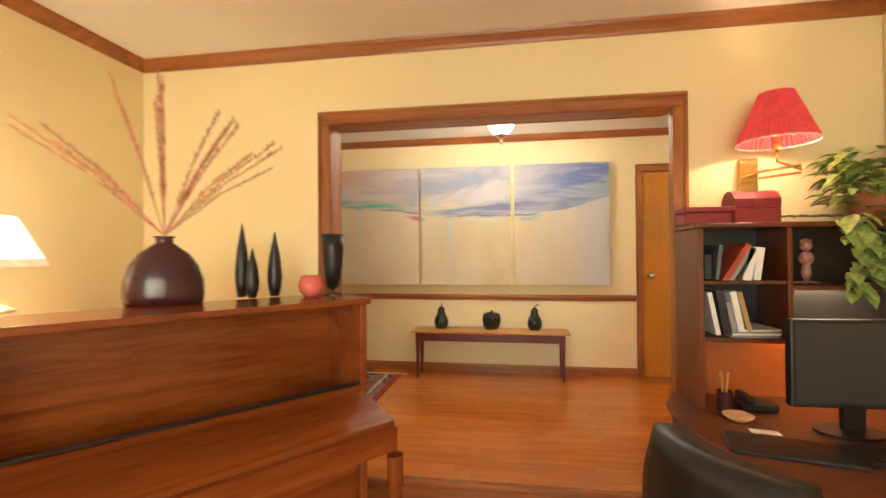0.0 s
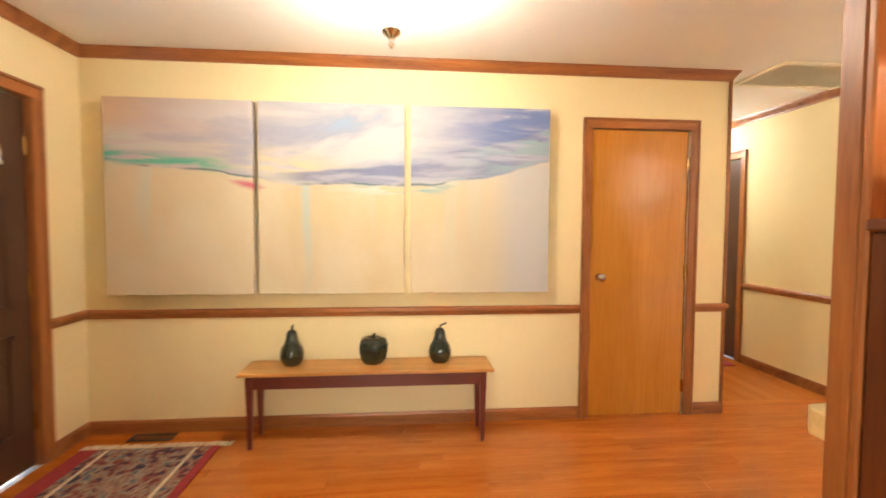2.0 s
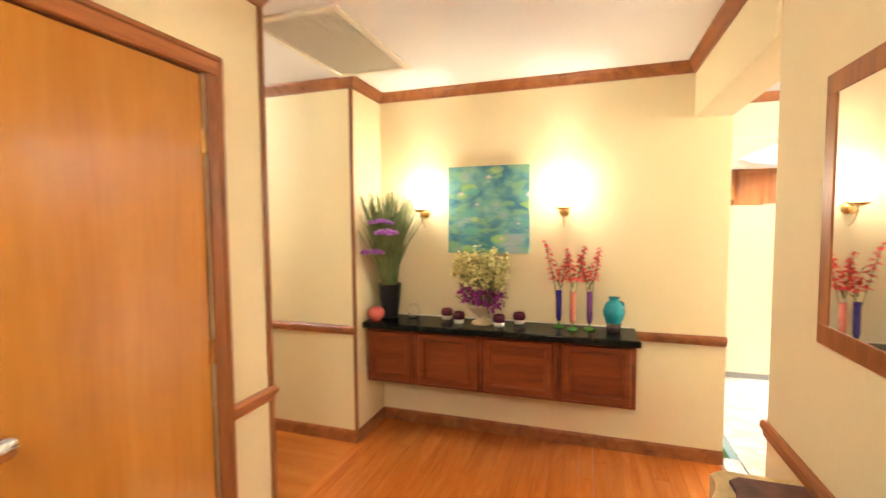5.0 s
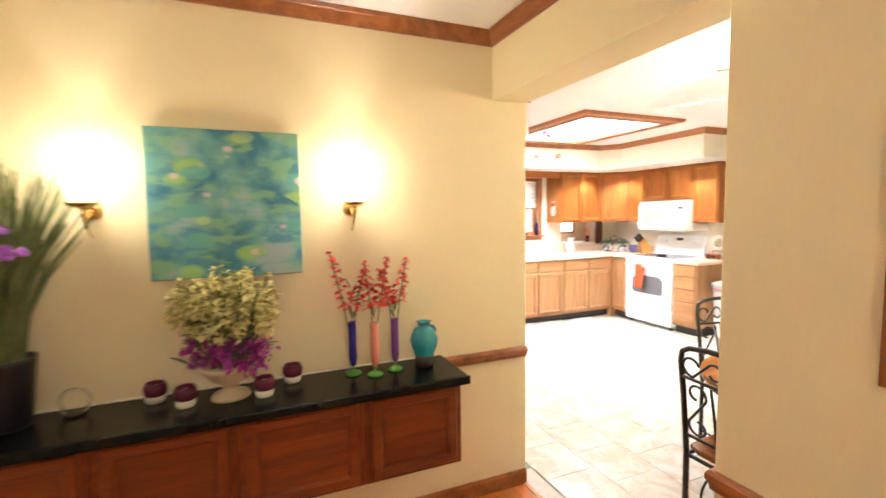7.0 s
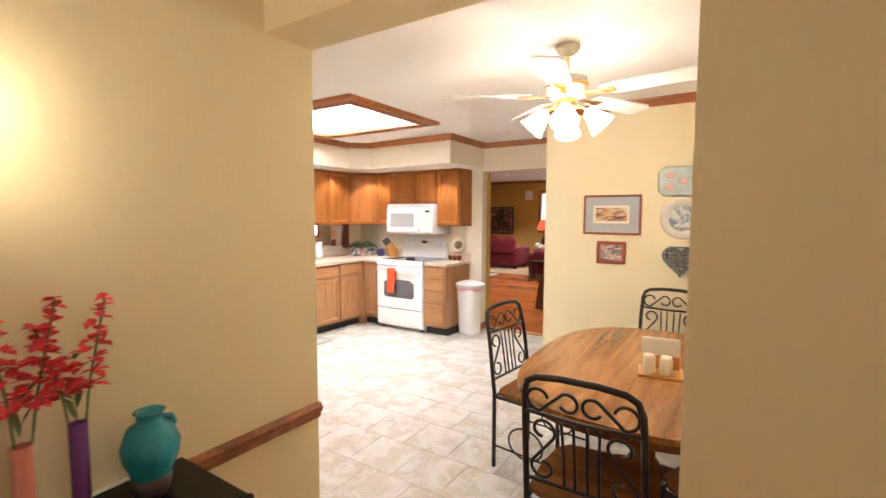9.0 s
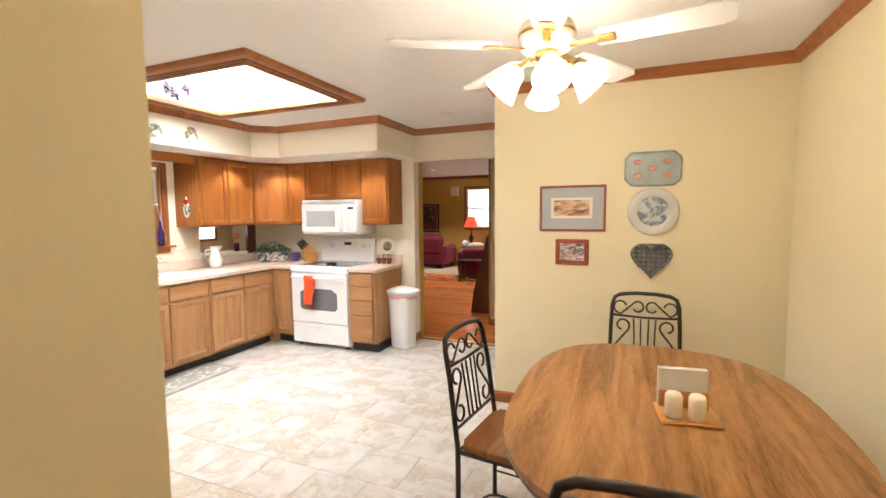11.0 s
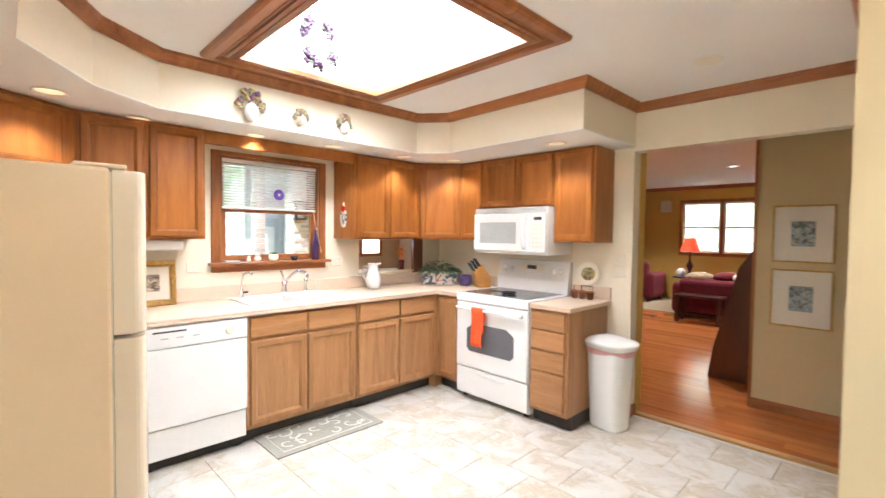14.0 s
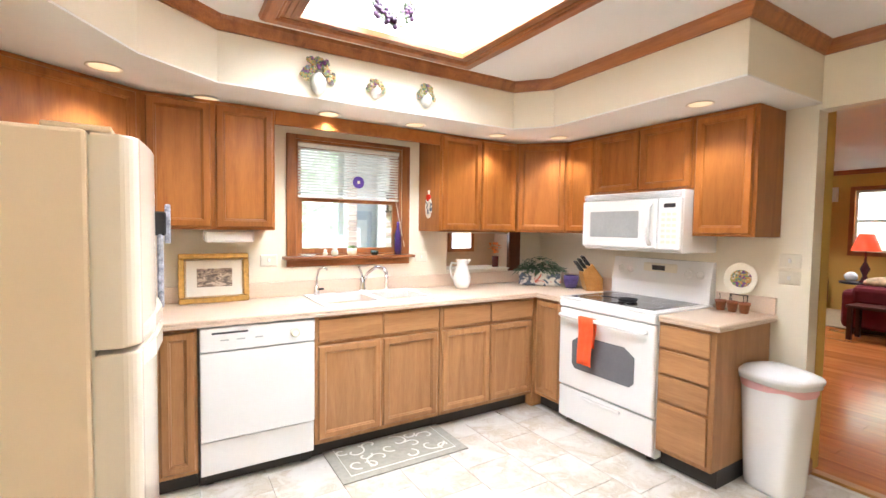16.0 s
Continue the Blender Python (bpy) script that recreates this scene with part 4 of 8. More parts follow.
for z in (0.25, 1.0, 1.75):
    part("hinge", box(-0.012, 0.012, 0.015, 0.03, z - 0.05, z + 0.05, 0.003), BRASS, door)
door = tagged(thing("door_hall", "dark brown hall door, closed", "door", (3.60, 6.695, 0.008), -90), kind="structure")
part("leaf", box(0, 0.81, -0.02, 0.02, 0, 2.035, 0.002), FRONTDOOR, door)

# ---- kitchen cabinets ----


def door_front(parent, x0, x1, z0, z1, material, name="door", y=0.0, rail=0.05):
    """Framed door: routed outer edge, flat rails and stiles, an ogee falling to a sunken panel, front towards -y."""
    bm = bmesh.new()
    loops = []
    for inset, depth in ((0.0, 0.0), (0.0, -0.012), (0.007, -0.021), (rail - 0.013, -0.022), (rail - 0.010, -0.017), (rail - 0.004, -0.015), (rail, -0.006)):
        loops.append([bm.verts.new((x, y + depth, z)) for x, z in ((x0 + inset, z0 + inset), (x1 - inset, z0 + inset), (x1 - inset, z1 - inset), (x0 + inset, z1 - inset))])
    for a, b in zip(loops, loops[1:]):
        for k in range(4):
            bm.faces.new((a[k], a[(k + 1) % 4], b[(k + 1) % 4], b[k]))
    d = part(name, bm, material, parent)
    part("panel", box(x0 + rail - 0.003, x1 - rail + 0.003, y - 0.0065, y - 0.001, z0 + rail - 0.003, z1 - rail + 0.003), material, d)
    return d


def cabinet(name, label, at, rz, w, d, z0, z1, doors, drawers=(), toe=0.0, mats=None, group="", outline=None):
    m, mx = mats or (OAKC, OAKCX)
    c = thing(name, label, "cabinet", at, rz, group)
    part("body", prism(outline, z0, z1) if outline else box(0, w, 0, d, z0, z1, 0.002), m, c)
    for x0, x1, a, b in doors:
        door_front(c, x0, x1, a, b, m)
    for x0, x1, a, b in drawers:
        part("drawer_front", box(x0, x1, -0.02, -0.001, a, b, 0.006, seg=2), mx, c)
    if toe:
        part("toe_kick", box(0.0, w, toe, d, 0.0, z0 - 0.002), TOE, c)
    return c


FX = 6.97  # face of the sink run
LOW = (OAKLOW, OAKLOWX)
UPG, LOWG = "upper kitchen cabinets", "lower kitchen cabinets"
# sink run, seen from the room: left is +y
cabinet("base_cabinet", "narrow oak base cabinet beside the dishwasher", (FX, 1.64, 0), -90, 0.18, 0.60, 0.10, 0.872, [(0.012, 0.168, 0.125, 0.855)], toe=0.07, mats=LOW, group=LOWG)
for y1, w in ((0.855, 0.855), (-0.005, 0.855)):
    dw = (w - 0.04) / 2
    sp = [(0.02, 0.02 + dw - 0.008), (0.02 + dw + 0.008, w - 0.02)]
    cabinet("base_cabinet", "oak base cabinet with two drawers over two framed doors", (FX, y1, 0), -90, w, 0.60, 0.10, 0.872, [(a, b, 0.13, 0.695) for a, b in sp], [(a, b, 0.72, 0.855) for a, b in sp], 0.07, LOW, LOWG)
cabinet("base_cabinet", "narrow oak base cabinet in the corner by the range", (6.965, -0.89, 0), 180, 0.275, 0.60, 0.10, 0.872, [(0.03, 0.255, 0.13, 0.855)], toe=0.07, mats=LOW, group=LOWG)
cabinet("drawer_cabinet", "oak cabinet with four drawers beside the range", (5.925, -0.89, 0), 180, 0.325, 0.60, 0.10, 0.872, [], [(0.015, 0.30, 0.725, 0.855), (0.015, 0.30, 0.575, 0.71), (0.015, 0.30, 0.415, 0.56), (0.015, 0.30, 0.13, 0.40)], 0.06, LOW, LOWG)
part("filler", box(6.965, 7.56, -1.49, -0.86, 0.0, 0.872), OAKLOW, thing("corner_filler", "hidden oak corner carcass of the base cabinets", "cabinet"))
# counter
ct = thing("countertop", "beige laminate worktop with a ribbed front edge", "countertop")
SX0, SX1, SY0, SY1 = 7.04, 7.46, -0.02, 0.76
part("top", boxes((6.935, 7.578, 0.76, 1.66, 0.874, 0.912), (6.935, SX0, SY0, SY1, 0.874, 0.912), (SX1, 7.578, SY0, SY1, 0.874, 0.912), (6.935, 7.578, -1.498, SY0, 0.874, 0.912), (6.69, 6.935, -1.498, -0.86, 0.874, 0.912)), COUNTER, ct)
edge = sweep_moulding([(6.69, -0.86), (6.935, -0.86), (6.935, 1.66)], [(0, 0.874), (0, 0.912), (0.006, 0.908), (0.006, 0.898), (0.002, 0.894), (0.008, 0.890), (0.008, 0.878)][::-1])
part("front_edge", edge, COUNTER, ct)
part("backsplash_strip", boxes((7.558, 7.578, -1.478, 1.66, 0.913, 1.015), (6.69, 7.556, -1.498, -1.478, 0.913, 1.015), bev=0.003), COUNTER, ct)
ct = thing("countertop", "short beige laminate worktop beside the range", "countertop")
part("top", box(5.575, 5.915, -1.498, -0.865, 0.874, 0.912, 0.004), COUNTER, ct)
part("front_edge", boxes((5.575, 5.915, -0.864, -0.857, 0.878, 0.89), (5.575, 5.915, -0.864, -0.858, 0.896, 0.909), (5.567, 5.574, -1.498, -0.857, 0.878, 0.89), (5.568, 5.574, -1.498, -0.858, 0.896, 0.909), bev=0.002), COUNTER, ct)
part("backsplash_strip", boxes((5.575, 5.915, -1.498, -1.478, 0.913, 1.015), bev=0.003), COUNTER, ct)
# upper cabinets
UZ0, UZ1 = 1.375, 2.11
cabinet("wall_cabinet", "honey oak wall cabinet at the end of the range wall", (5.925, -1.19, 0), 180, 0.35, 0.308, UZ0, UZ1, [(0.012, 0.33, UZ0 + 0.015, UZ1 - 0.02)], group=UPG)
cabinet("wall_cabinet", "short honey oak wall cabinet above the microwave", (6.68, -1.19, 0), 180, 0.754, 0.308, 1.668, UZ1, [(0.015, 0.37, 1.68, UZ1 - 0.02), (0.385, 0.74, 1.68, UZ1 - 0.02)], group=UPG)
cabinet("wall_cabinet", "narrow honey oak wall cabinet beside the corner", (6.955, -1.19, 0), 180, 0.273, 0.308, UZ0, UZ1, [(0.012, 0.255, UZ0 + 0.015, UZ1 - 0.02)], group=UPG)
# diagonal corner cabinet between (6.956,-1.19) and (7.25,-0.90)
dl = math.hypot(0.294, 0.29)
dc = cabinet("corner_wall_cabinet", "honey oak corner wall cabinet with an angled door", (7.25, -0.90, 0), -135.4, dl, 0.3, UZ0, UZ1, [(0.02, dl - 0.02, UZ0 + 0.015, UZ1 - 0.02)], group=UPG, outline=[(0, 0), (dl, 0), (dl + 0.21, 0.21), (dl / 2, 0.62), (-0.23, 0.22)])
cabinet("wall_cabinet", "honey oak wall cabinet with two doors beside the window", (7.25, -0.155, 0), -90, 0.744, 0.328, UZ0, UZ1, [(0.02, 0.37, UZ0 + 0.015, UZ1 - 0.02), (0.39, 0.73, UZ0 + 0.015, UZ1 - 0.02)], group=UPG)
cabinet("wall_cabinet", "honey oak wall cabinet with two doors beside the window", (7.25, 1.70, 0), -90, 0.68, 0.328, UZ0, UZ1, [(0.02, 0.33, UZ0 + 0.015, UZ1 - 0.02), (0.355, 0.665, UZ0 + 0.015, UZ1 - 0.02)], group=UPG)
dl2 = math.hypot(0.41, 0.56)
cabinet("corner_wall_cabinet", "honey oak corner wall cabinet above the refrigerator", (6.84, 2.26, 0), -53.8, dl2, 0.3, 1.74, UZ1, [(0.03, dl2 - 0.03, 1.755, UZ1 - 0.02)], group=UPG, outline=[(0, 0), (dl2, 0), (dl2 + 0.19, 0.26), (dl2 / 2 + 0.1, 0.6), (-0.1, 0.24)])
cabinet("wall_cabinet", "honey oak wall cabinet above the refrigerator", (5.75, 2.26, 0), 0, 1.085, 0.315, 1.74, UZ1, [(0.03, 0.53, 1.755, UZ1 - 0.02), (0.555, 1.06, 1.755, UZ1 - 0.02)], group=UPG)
solid("valance", boxes((7.25, 7.27, -0.153, 1.018, 2.02, 2.11), bev=0.002), OAKCX, "plain oak valance bridging the cabinets over the window", "valance")

# ---- window ----
win = tagged(thing("window_kitchen", "stained oak sash window with daylight behind", "window"), kind="structure")
cas = boxes((7.56, 7.579, WY0 - 0.065, WY0, WZ0, WZ1 + 0.03), (7.56, 7.579, WY1, WY1 + 0.065, WZ0, WZ1 + 0.03), (7.56, 7.579, WY0, WY1, WZ1, WZ1 + 0.03), bev=0.004)
part("window_frame", cas, TRIMZ, win)
part("window_sill", box(7.50, 7.60, WY0 - 0.09, WY1 + 0.09, WZ0 - 0.022, WZ0, 0.006, seg=2), TRIMY, win)
part("apron", box(7.56, 7.579, WY0 - 0.065, WY1 + 0.065, WZ0 - 0.075, WZ0 - 0.023, 0.004), TRIMY, win)
part("jamb", boxes((7.58, 7.71, WY0, WY0 + 0.015, WZ0, WZ1), (7.58, 7.71, WY1 - 0.015, WY1, WZ0, WZ1), (7.58, 7.71, WY0 + 0.015, WY1 - 0.015, WZ1 - 0.015, WZ1), (7.6, 7.71, WY0 + 0.015, WY1 - 0.015, WZ0, WZ0 + 0.012)), TRIMZ, win)


def sash(parent, x, y0, y1, z0, z1, w=0.04, m=TRIMZ):
    s = part("sash", boxes((x, x + 0.03, y0, y0 + w, z0, z1), (x, x + 0.03, y1 - w, y1, z0, z1), (x, x + 0.03, y0 + w, y1 - w, z0, z0 + w), (x, x + 0.03, y0 + w, y1 - w, z1 - w, z1), bev=0.003), m, parent)
    p = part("pane", box(x + 0.012, x + 0.016, y0 + w - 0.004, y1 - w + 0.004, z0 + w - 0.004, z1 - w + 0.004), GLASS, s)
    p.visible_shadow = False


sash(win, 7.62, WY0 + 0.016, WY1 - 0.016, WZ0 + 0.013, 1.62)
sash(win, 7.66, WY0 + 0.016, WY1 - 0.016, 1.585, WZ1 - 0.016)
blind = thing("window_blind", "white horizontal slat blind drawn half way down", "blind")
part("headrail", box(7.586, 7.618, WY0 + 0.018, WY1 - 0.018, 1.962, 1.99, 0.003), BLINDM, blind)
part("bottom_rail", box(7.588, 7.614, WY0 + 0.02, WY1 - 0.02, 1.605, 1.622, 0.003), BLINDM, blind)
slat = box(-0.012, 0.012, WY0 + 0.02, WY1 - 0.02, -0.0008, 0.0008)
first = part("slat", slat, BLINDM, blind)
first.matrix_basis = pose(7.601, 0, 1.64, 0, 27, 0)
for k in range(1, 16):
    s = new("slat", first.data)
    s.parent, s.matrix_basis = blind, pose(7.601, 0, 1.64 + 0.0205 * k, 0, 27, 0)
for y in (0.2, 0.62):
    part("ladder_cord", tube([(7.588, y, 1.61), (7.588, y, 1.97)], 0.0015, seg=4), BLINDM, blind)
part("pull_cord", tube([(7.585, 0.06, 1.96), (7.575, 0.05, 1.6), (7.56, -0.02, 1.25)], 0.003, seg=5), CREAMPL, blind)
sc = thing("suncatcher", "round violet glass suncatcher hung in the window", "suncatcher", (7.575, 0.36, 1.735))
part("disc", lathe([(0.012, -0.004), (0.04, -0.006), (0.045, 0.0), (0.04, 0.006), (0.012, 0.004)], 20), mat("violet_glass", (0.16, 0.09, 0.5), 0.15), sc).matrix_basis = pose(0, 0, 0, 0, 90, 0)
part("centre", lathe([(0, -0.005), (0.012, -0.004), (0.012, 0.004), (0, 0.005)], 12), MATW, sc).matrix_basis = pose(0, 0, 0, 0, 90, 0)
part("string", tube([(0, 0, 0.04), (0, 0, 0.255)], 0.0015, seg=4), BLINDM, sc)
# pass-through under the corner cabinets, with the room behind it
pt = tagged(thing("pass_through", "small opening behind the counter showing a tan room", "pass-through"), kind="structure")
part("lining", boxes((7.585, 7.92, -1.215, -1.2, 1.02, 1.375), (7.585, 7.92, -0.43, -0.415, 1.02, 1.375), (7.585, 7.92, -1.2, -0.43, 1.02, 1.035), (7.585, 7.92, -1.2, -0.43, 1.36, 1.375), (7.92, 7.94, -1.215, -0.415, 1.02, 1.375)), PASSW, pt)
part("post", box(7.565, 7.60, -1.235, -1.1, 1.016, 1.374, 0.003), HUTCHW, pt)
part("ledge", box(7.56, 7.9, -1.1, -0.43, 1.036, 1.046, 0.002), CREAMPL, pt)
part("back_window_frame", boxes((7.90, 7.919, -0.94, -0.65, 1.18, 1.215), (7.90, 7.919, -0.94, -0.905, 1.215, 1.358), (7.90, 7.919, -0.69, -0.65, 1.215, 1.358)), TRIMZ, pt)
part("back_window_pane", box(7.907, 7.919, -0.905, -0.69, 1.215, 1.358), mat("daylit_pane", (0.8, 0.85, 0.9), 0.2, emit=(0.95, 0.98, 1.0), strength=6.0), pt)

# ---- appliances ----
dwm = thing("dishwasher", "white built-in dishwasher with a dial and vent slot", "dishwasher", (FX - 0.005, 1.455, 0), -90)
part("body", box(0.004, 0.594, 0.02, 0.58, 0.09, 0.868), APPL, dwm)
part("door", box(0.004, 0.594, -0.025, 0.018, 0.265, 0.735, 0.006, seg=2), APPL, dwm)
cp = part("control_panel", box(0.004, 0.594, -0.03, 0.018, 0.74, 0.866, 0.008, seg=2), APPL, dwm)
part("vent_slot", box(0.06, 0.235, -0.033, -0.0305, 0.832, 0.842), DARKGL, cp)
part("dial", lathe([(0, 0), (0.026, 0), (0.026, 0.006), (0.018, 0.016), (0, 0.017)], 20), CREAMPL, cp).matrix_basis = pose(0.48, -0.030, 0.80, 90, 0, 0)
for bx in (0.10, 0.18, 0.27):
    part("button", box(bx, bx + 0.04, -0.033, -0.0305, 0.795, 0.801), GREYP, cp)
part("kick_panel", box(0.004, 0.594, -0.005, 0.03, 0.075, 0.255, 0.004), APPL, dwm)
for bx in (0.03, 0.53):
    part("foot", box(bx, bx + 0.04, 0.05, 0.4, 0.0, 0.09), TOE, dwm)
part("toe_panel", box(0.004, 0.594, 0.06, 0.08, 0.0, 0.075), TOE, dwm)

rg = thing("range", "white freestanding electric range with a black glass cooktop", "range", (6.68, -0.89, 0), 180)
W = 0.755
part("body", box(0.002, W, 0.0, 0.58, 0.035, 0.905), APPL, rg)
for bx, by in ((0.03, 0.03), (0.68, 0.03), (0.03, 0.5), (0.68, 0.5)):
    part("foot", box(bx, bx + 0.04, by, by + 0.04, 0, 0.035), TOE, rg)
part("warming_drawer", box(0.004, W - 0.002, -0.03, 0, 0.05, 0.275, 0.008, seg=2), APPL, rg)
part("drawer_grip", box(0.22, 0.53, -0.042, -0.03, 0.225, 0.25, 0.006, seg=2), APPL, rg)
od = part("oven_door", box(0.004, W - 0.002, -0.04, 0, 0.285, 0.845, 0.012, seg=2), APPL, rg)
wb = bmesh.new()
pts = [(0.13 + 0.03, 0.43), (0.595, 0.43), (0.625, 0.46), (0.625, 0.62), (0.55, 0.67), (0.20, 0.67), (0.13, 0.62), (0.13, 0.46)]
lo = [wb.verts.new((x, -0.0405, z)) for x, z in pts]
hi = [wb.verts.new((x, -0.044, z)) for x, z in pts]
wb.faces.new(hi)
for k in range(8):
    wb.faces.new((lo[k], lo[(k + 1) % 8], hi[(k + 1) % 8], hi[k]))
part("oven_window", wb, mat("oven_window_glass", (0.16, 0.16, 0.17), 0.12), od)
part("oven_handle", tube([(0.05, -0.042, 0.795), (0.05, -0.085, 0.80), (0.09, -0.092, 0.802), (0.375, -0.098, 0.802), (0.66, -0.092, 0.802), (0.70, -0.085, 0.80), (0.70, -0.042, 0.795)], 0.014, seg=10), APPL, od, smooth=True)
part("front_rail", box(0.0, W + 0.002, -0.045, 0.0, 0.85, 0.905, 0.012, seg=2), APPL, rg)
part("cooktop_rim", box(-0.004, W + 0.004, -0.04, 0.585, 0.905, 0.922, 0.006, seg=2), APPL, rg)
ck = part("glass_cooktop", box(0.05, W - 0.05, 0.02, 0.51, 0.922, 0.925, 0.001), DARKGL, rg)
for bx, by, br in ((0.2, 0.14, 0.09), (0.55, 0.14, 0.11), (0.2, 0.39, 0.075), (0.55, 0.39, 0.085)):
    part("burner_ring", tube([(bx + br * math.cos(a * math.pi / 16), by + br * math.sin(a * math.pi / 16), 0.9252) for a in range(32)], 0.0016, closed=True, seg=4, flat=0.4), GREYP, ck)
bg = part("backguard", prism([(0.53, 0.925), (0.60, 0.925), (0.60, 1.20), (0.565, 1.20), (0.535, 1.03)], 0.0, W, bev=0.0), APPL, rg)
bgm = bg.data
for v in bgm.vertices:
    y, z, x = v.co.x, v.co.y, v.co.z
    v.co = (x, y, z)
part("display", box(0.33, 0.43, 0.548, 0.556, 1.12, 1.155), DARKGL, bg)
part("display_surround", box(0.26, 0.52, 0.549, 0.557, 1.06, 1.17, 0.004), CREAMPL, bg)
for kx in (0.075, 0.155, 0.60, 0.68):
    part("burner_knob", lathe([(0, 0), (0.028, 0), (0.026, 0.012), (0.016, 0.024), (0, 0.025)], 18), APPL, bg, smooth=True).matrix_basis = pose(kx, 0.556, 1.11, 80, 0, 0)
tw = thing("dish_towel", "orange-red dish towel folded over the oven handle", "towel", (6.68 - 0.30, -0.89 + 0.098, 0), 180)
n = 10
tb = bmesh.new()
for side, zb in ((-0.017, 0.50), (0.017, 0.62)):
    rows = []
    for j in range(9):
        z = 0.817 - (0.817 - zb) * j / 8
        rows.append([tb.verts.new((-0.062 + 0.124 * i / n + 0.006 * math.sin(j * 0.7), side + 0.007 * math.sin(i * 1.5 + j * 0.35) * (j / 8), z)) for i in range(n + 1)])
    for r0, r1 in zip(rows, rows[1:]):
        for i in range(n):
            tb.faces.new((r0[i], r0[i + 1], r1[i + 1], r1[i]))
    if side < 0:
        keep = rows[0]
    else:
        mid = [tb.verts.new((v.co.x, 0, 0.823)) for v in rows[0]]
        for i in range(n):
            tb.faces.new((keep[i], keep[i + 1], mid[i + 1], mid[i]))
            tb.faces.new((mid[i], mid[i + 1], rows[0][i + 1], rows[0][i]))
tc_ = part("cloth", tb, ORANGE, tw, smooth=True)
sol = tc_.modifiers.new("thick", "SOLIDIFY")
sol.thickness = 0.003

mw = thing("microwave", "white over-the-range microwave oven with a dark window", "microwave", (6.685, -1.09, 1.265), 180)
part("body", box(0.0, 0.755, 0.012, 0.405, 0, 0.395, 0.006), APPL, mw)
md = part("door", box(0.0, 0.60, -0.02, 0.01, 0.02, 0.345, 0.012, seg=2), APPL, mw)
# A bright reflection is put into the window's grey.
part("window", box(0.075, 0.47, -0.024, -0.0205, 0.09, 0.27, 0.002), mat("microwave_window_reflecting", (0.44, 0.45, 0.44), 0.2), md)
part("handle", tube([(0.555, -0.02, 0.05), (0.555, -0.05, 0.075), (0.555, -0.054, 0.18), (0.555, -0.05, 0.29), (0.555, -0.02, 0.315)], 0.014, seg=8), APPL, md, smooth=True)
mp_ = part("control_panel", box(0.604, 0.755, -0.018, 0.01, 0.02, 0.345, 0.008, seg=2), APPL, mw)
part("display", box(0.645, 0.72, -0.0205, -0.0185, 0.285, 0.31), DARKGL, mp_)
for r in range(6):
    for c in range(3):
        part("key", box(0.63 + 0.036 * c, 0.655 + 0.036 * c, -0.02, -0.0182, 0.06 + 0.035 * r, 0.077 + 0.035 * r), CREAMPL, mp_)
part("vent_grille", boxes(*[(0.01, 0.745, -0.016, 0.01, 0.352 + 0.01 * k, 0.358 + 0.01 * k) for k in range(4)], bev=0.001), APPL, mw)

fr = thing("refrigerator", "almond top-freezer refrigerator with rounded doors", "refrigerator", (5.752, 1.745, 0), 0)
part("body", box(0, 0.75, 0.0, 0.74, 0.05, 1.632, 0.010, seg=2), FRIDGEM, fr)
part("base_grille", box(0.02, 0.73, 0.01, 0.7, 0.0, 0.05), GREYP, fr)


def bowed(z0, z1):
    ca = [(0.044 - 0.04 * math.cos(radians(15 * k)), -0.065 - 0.04 * math.sin(radians(15 * k))) for k in range(7)]
    o = [(0.004, -0.006)] + ca + [(0.06 + 0.63 * k / 16, -0.106 - 0.024 * math.sin(math.pi * k / 16)) for k in range(17)] + [(0.75 - x, y) for x, y in ca[::-1]] + [(0.746, -0.006)]
    return prism(o[::-1], z0, z1, bev=0.006)


# Door almond is paled for window light, body almond warmed for warm light.
FRIDGED = mat("almond_door_daylit", (0.85, 0.76, 0.61), 0.12, vary=0.01, scale=4, fine=220, bump=0.05)
fd = part("freezer_door", bowed(1.082, 1.627), FRIDGED, fr, smooth=False)
ld = part("fridge_door", bowed(0.06, 1.068), FRIDGED, fr)
part("gasket", boxes((0.01, 0.74, -0.006, 0.0, 0.07, 1.62)), CREAMPL, fr)
part("door_grip", prism([(0.03, -0.10), (0.2, -0.133), (0.375, -0.147), (0.55, -0.133), (0.72, -0.10), (0.72, -0.085), (0.375, -0.12), (0.03, -0.085)][::-1], 1.09, 1.13, bev=0.004), FRIDGED, fd)
part("door_grip", prism([(0.03, -0.10), (0.2, -0.133), (0.375, -0.147), (0.55, -0.133), (0.72, -0.10), (0.72, -0.085), (0.375, -0.12), (0.03, -0.085)][::-1], 1.01, 1.06, bev=0.004), FRIDGED, ld)
part("hinge_cover", box(0.02, 0.12, -0.05, 0.09, 1.6325, 1.647, 0.005, seg=2), FRIDGEM, fr)
tw2 = thing("hanging_towel", "grey checked towel on a black magnetic clip", "towel", (5.752 + 0.60, 1.76 - 0.125, 1.36), 0)
part("clip", boxes((-0.03, 0.03, -0.05, -0.002, 0.0, 0.09), bev=0.006), BLACKP, tw2)
part("cloth", box(-0.05, 0.05, -0.04, -0.02, -0.27, 0.005, 0.006), TOWEL, tw2)
part("oven_glove", prism([(-0.035, -0.05), (0.035, -0.05), (0.04, 0.05), (0.0, 0.10), (-0.04, 0.05)], 0, 0.02, bev=0.004), TOWEL, tw2).matrix_basis = pose(0.05, -0.045, 0.02, 90, 0, 0)

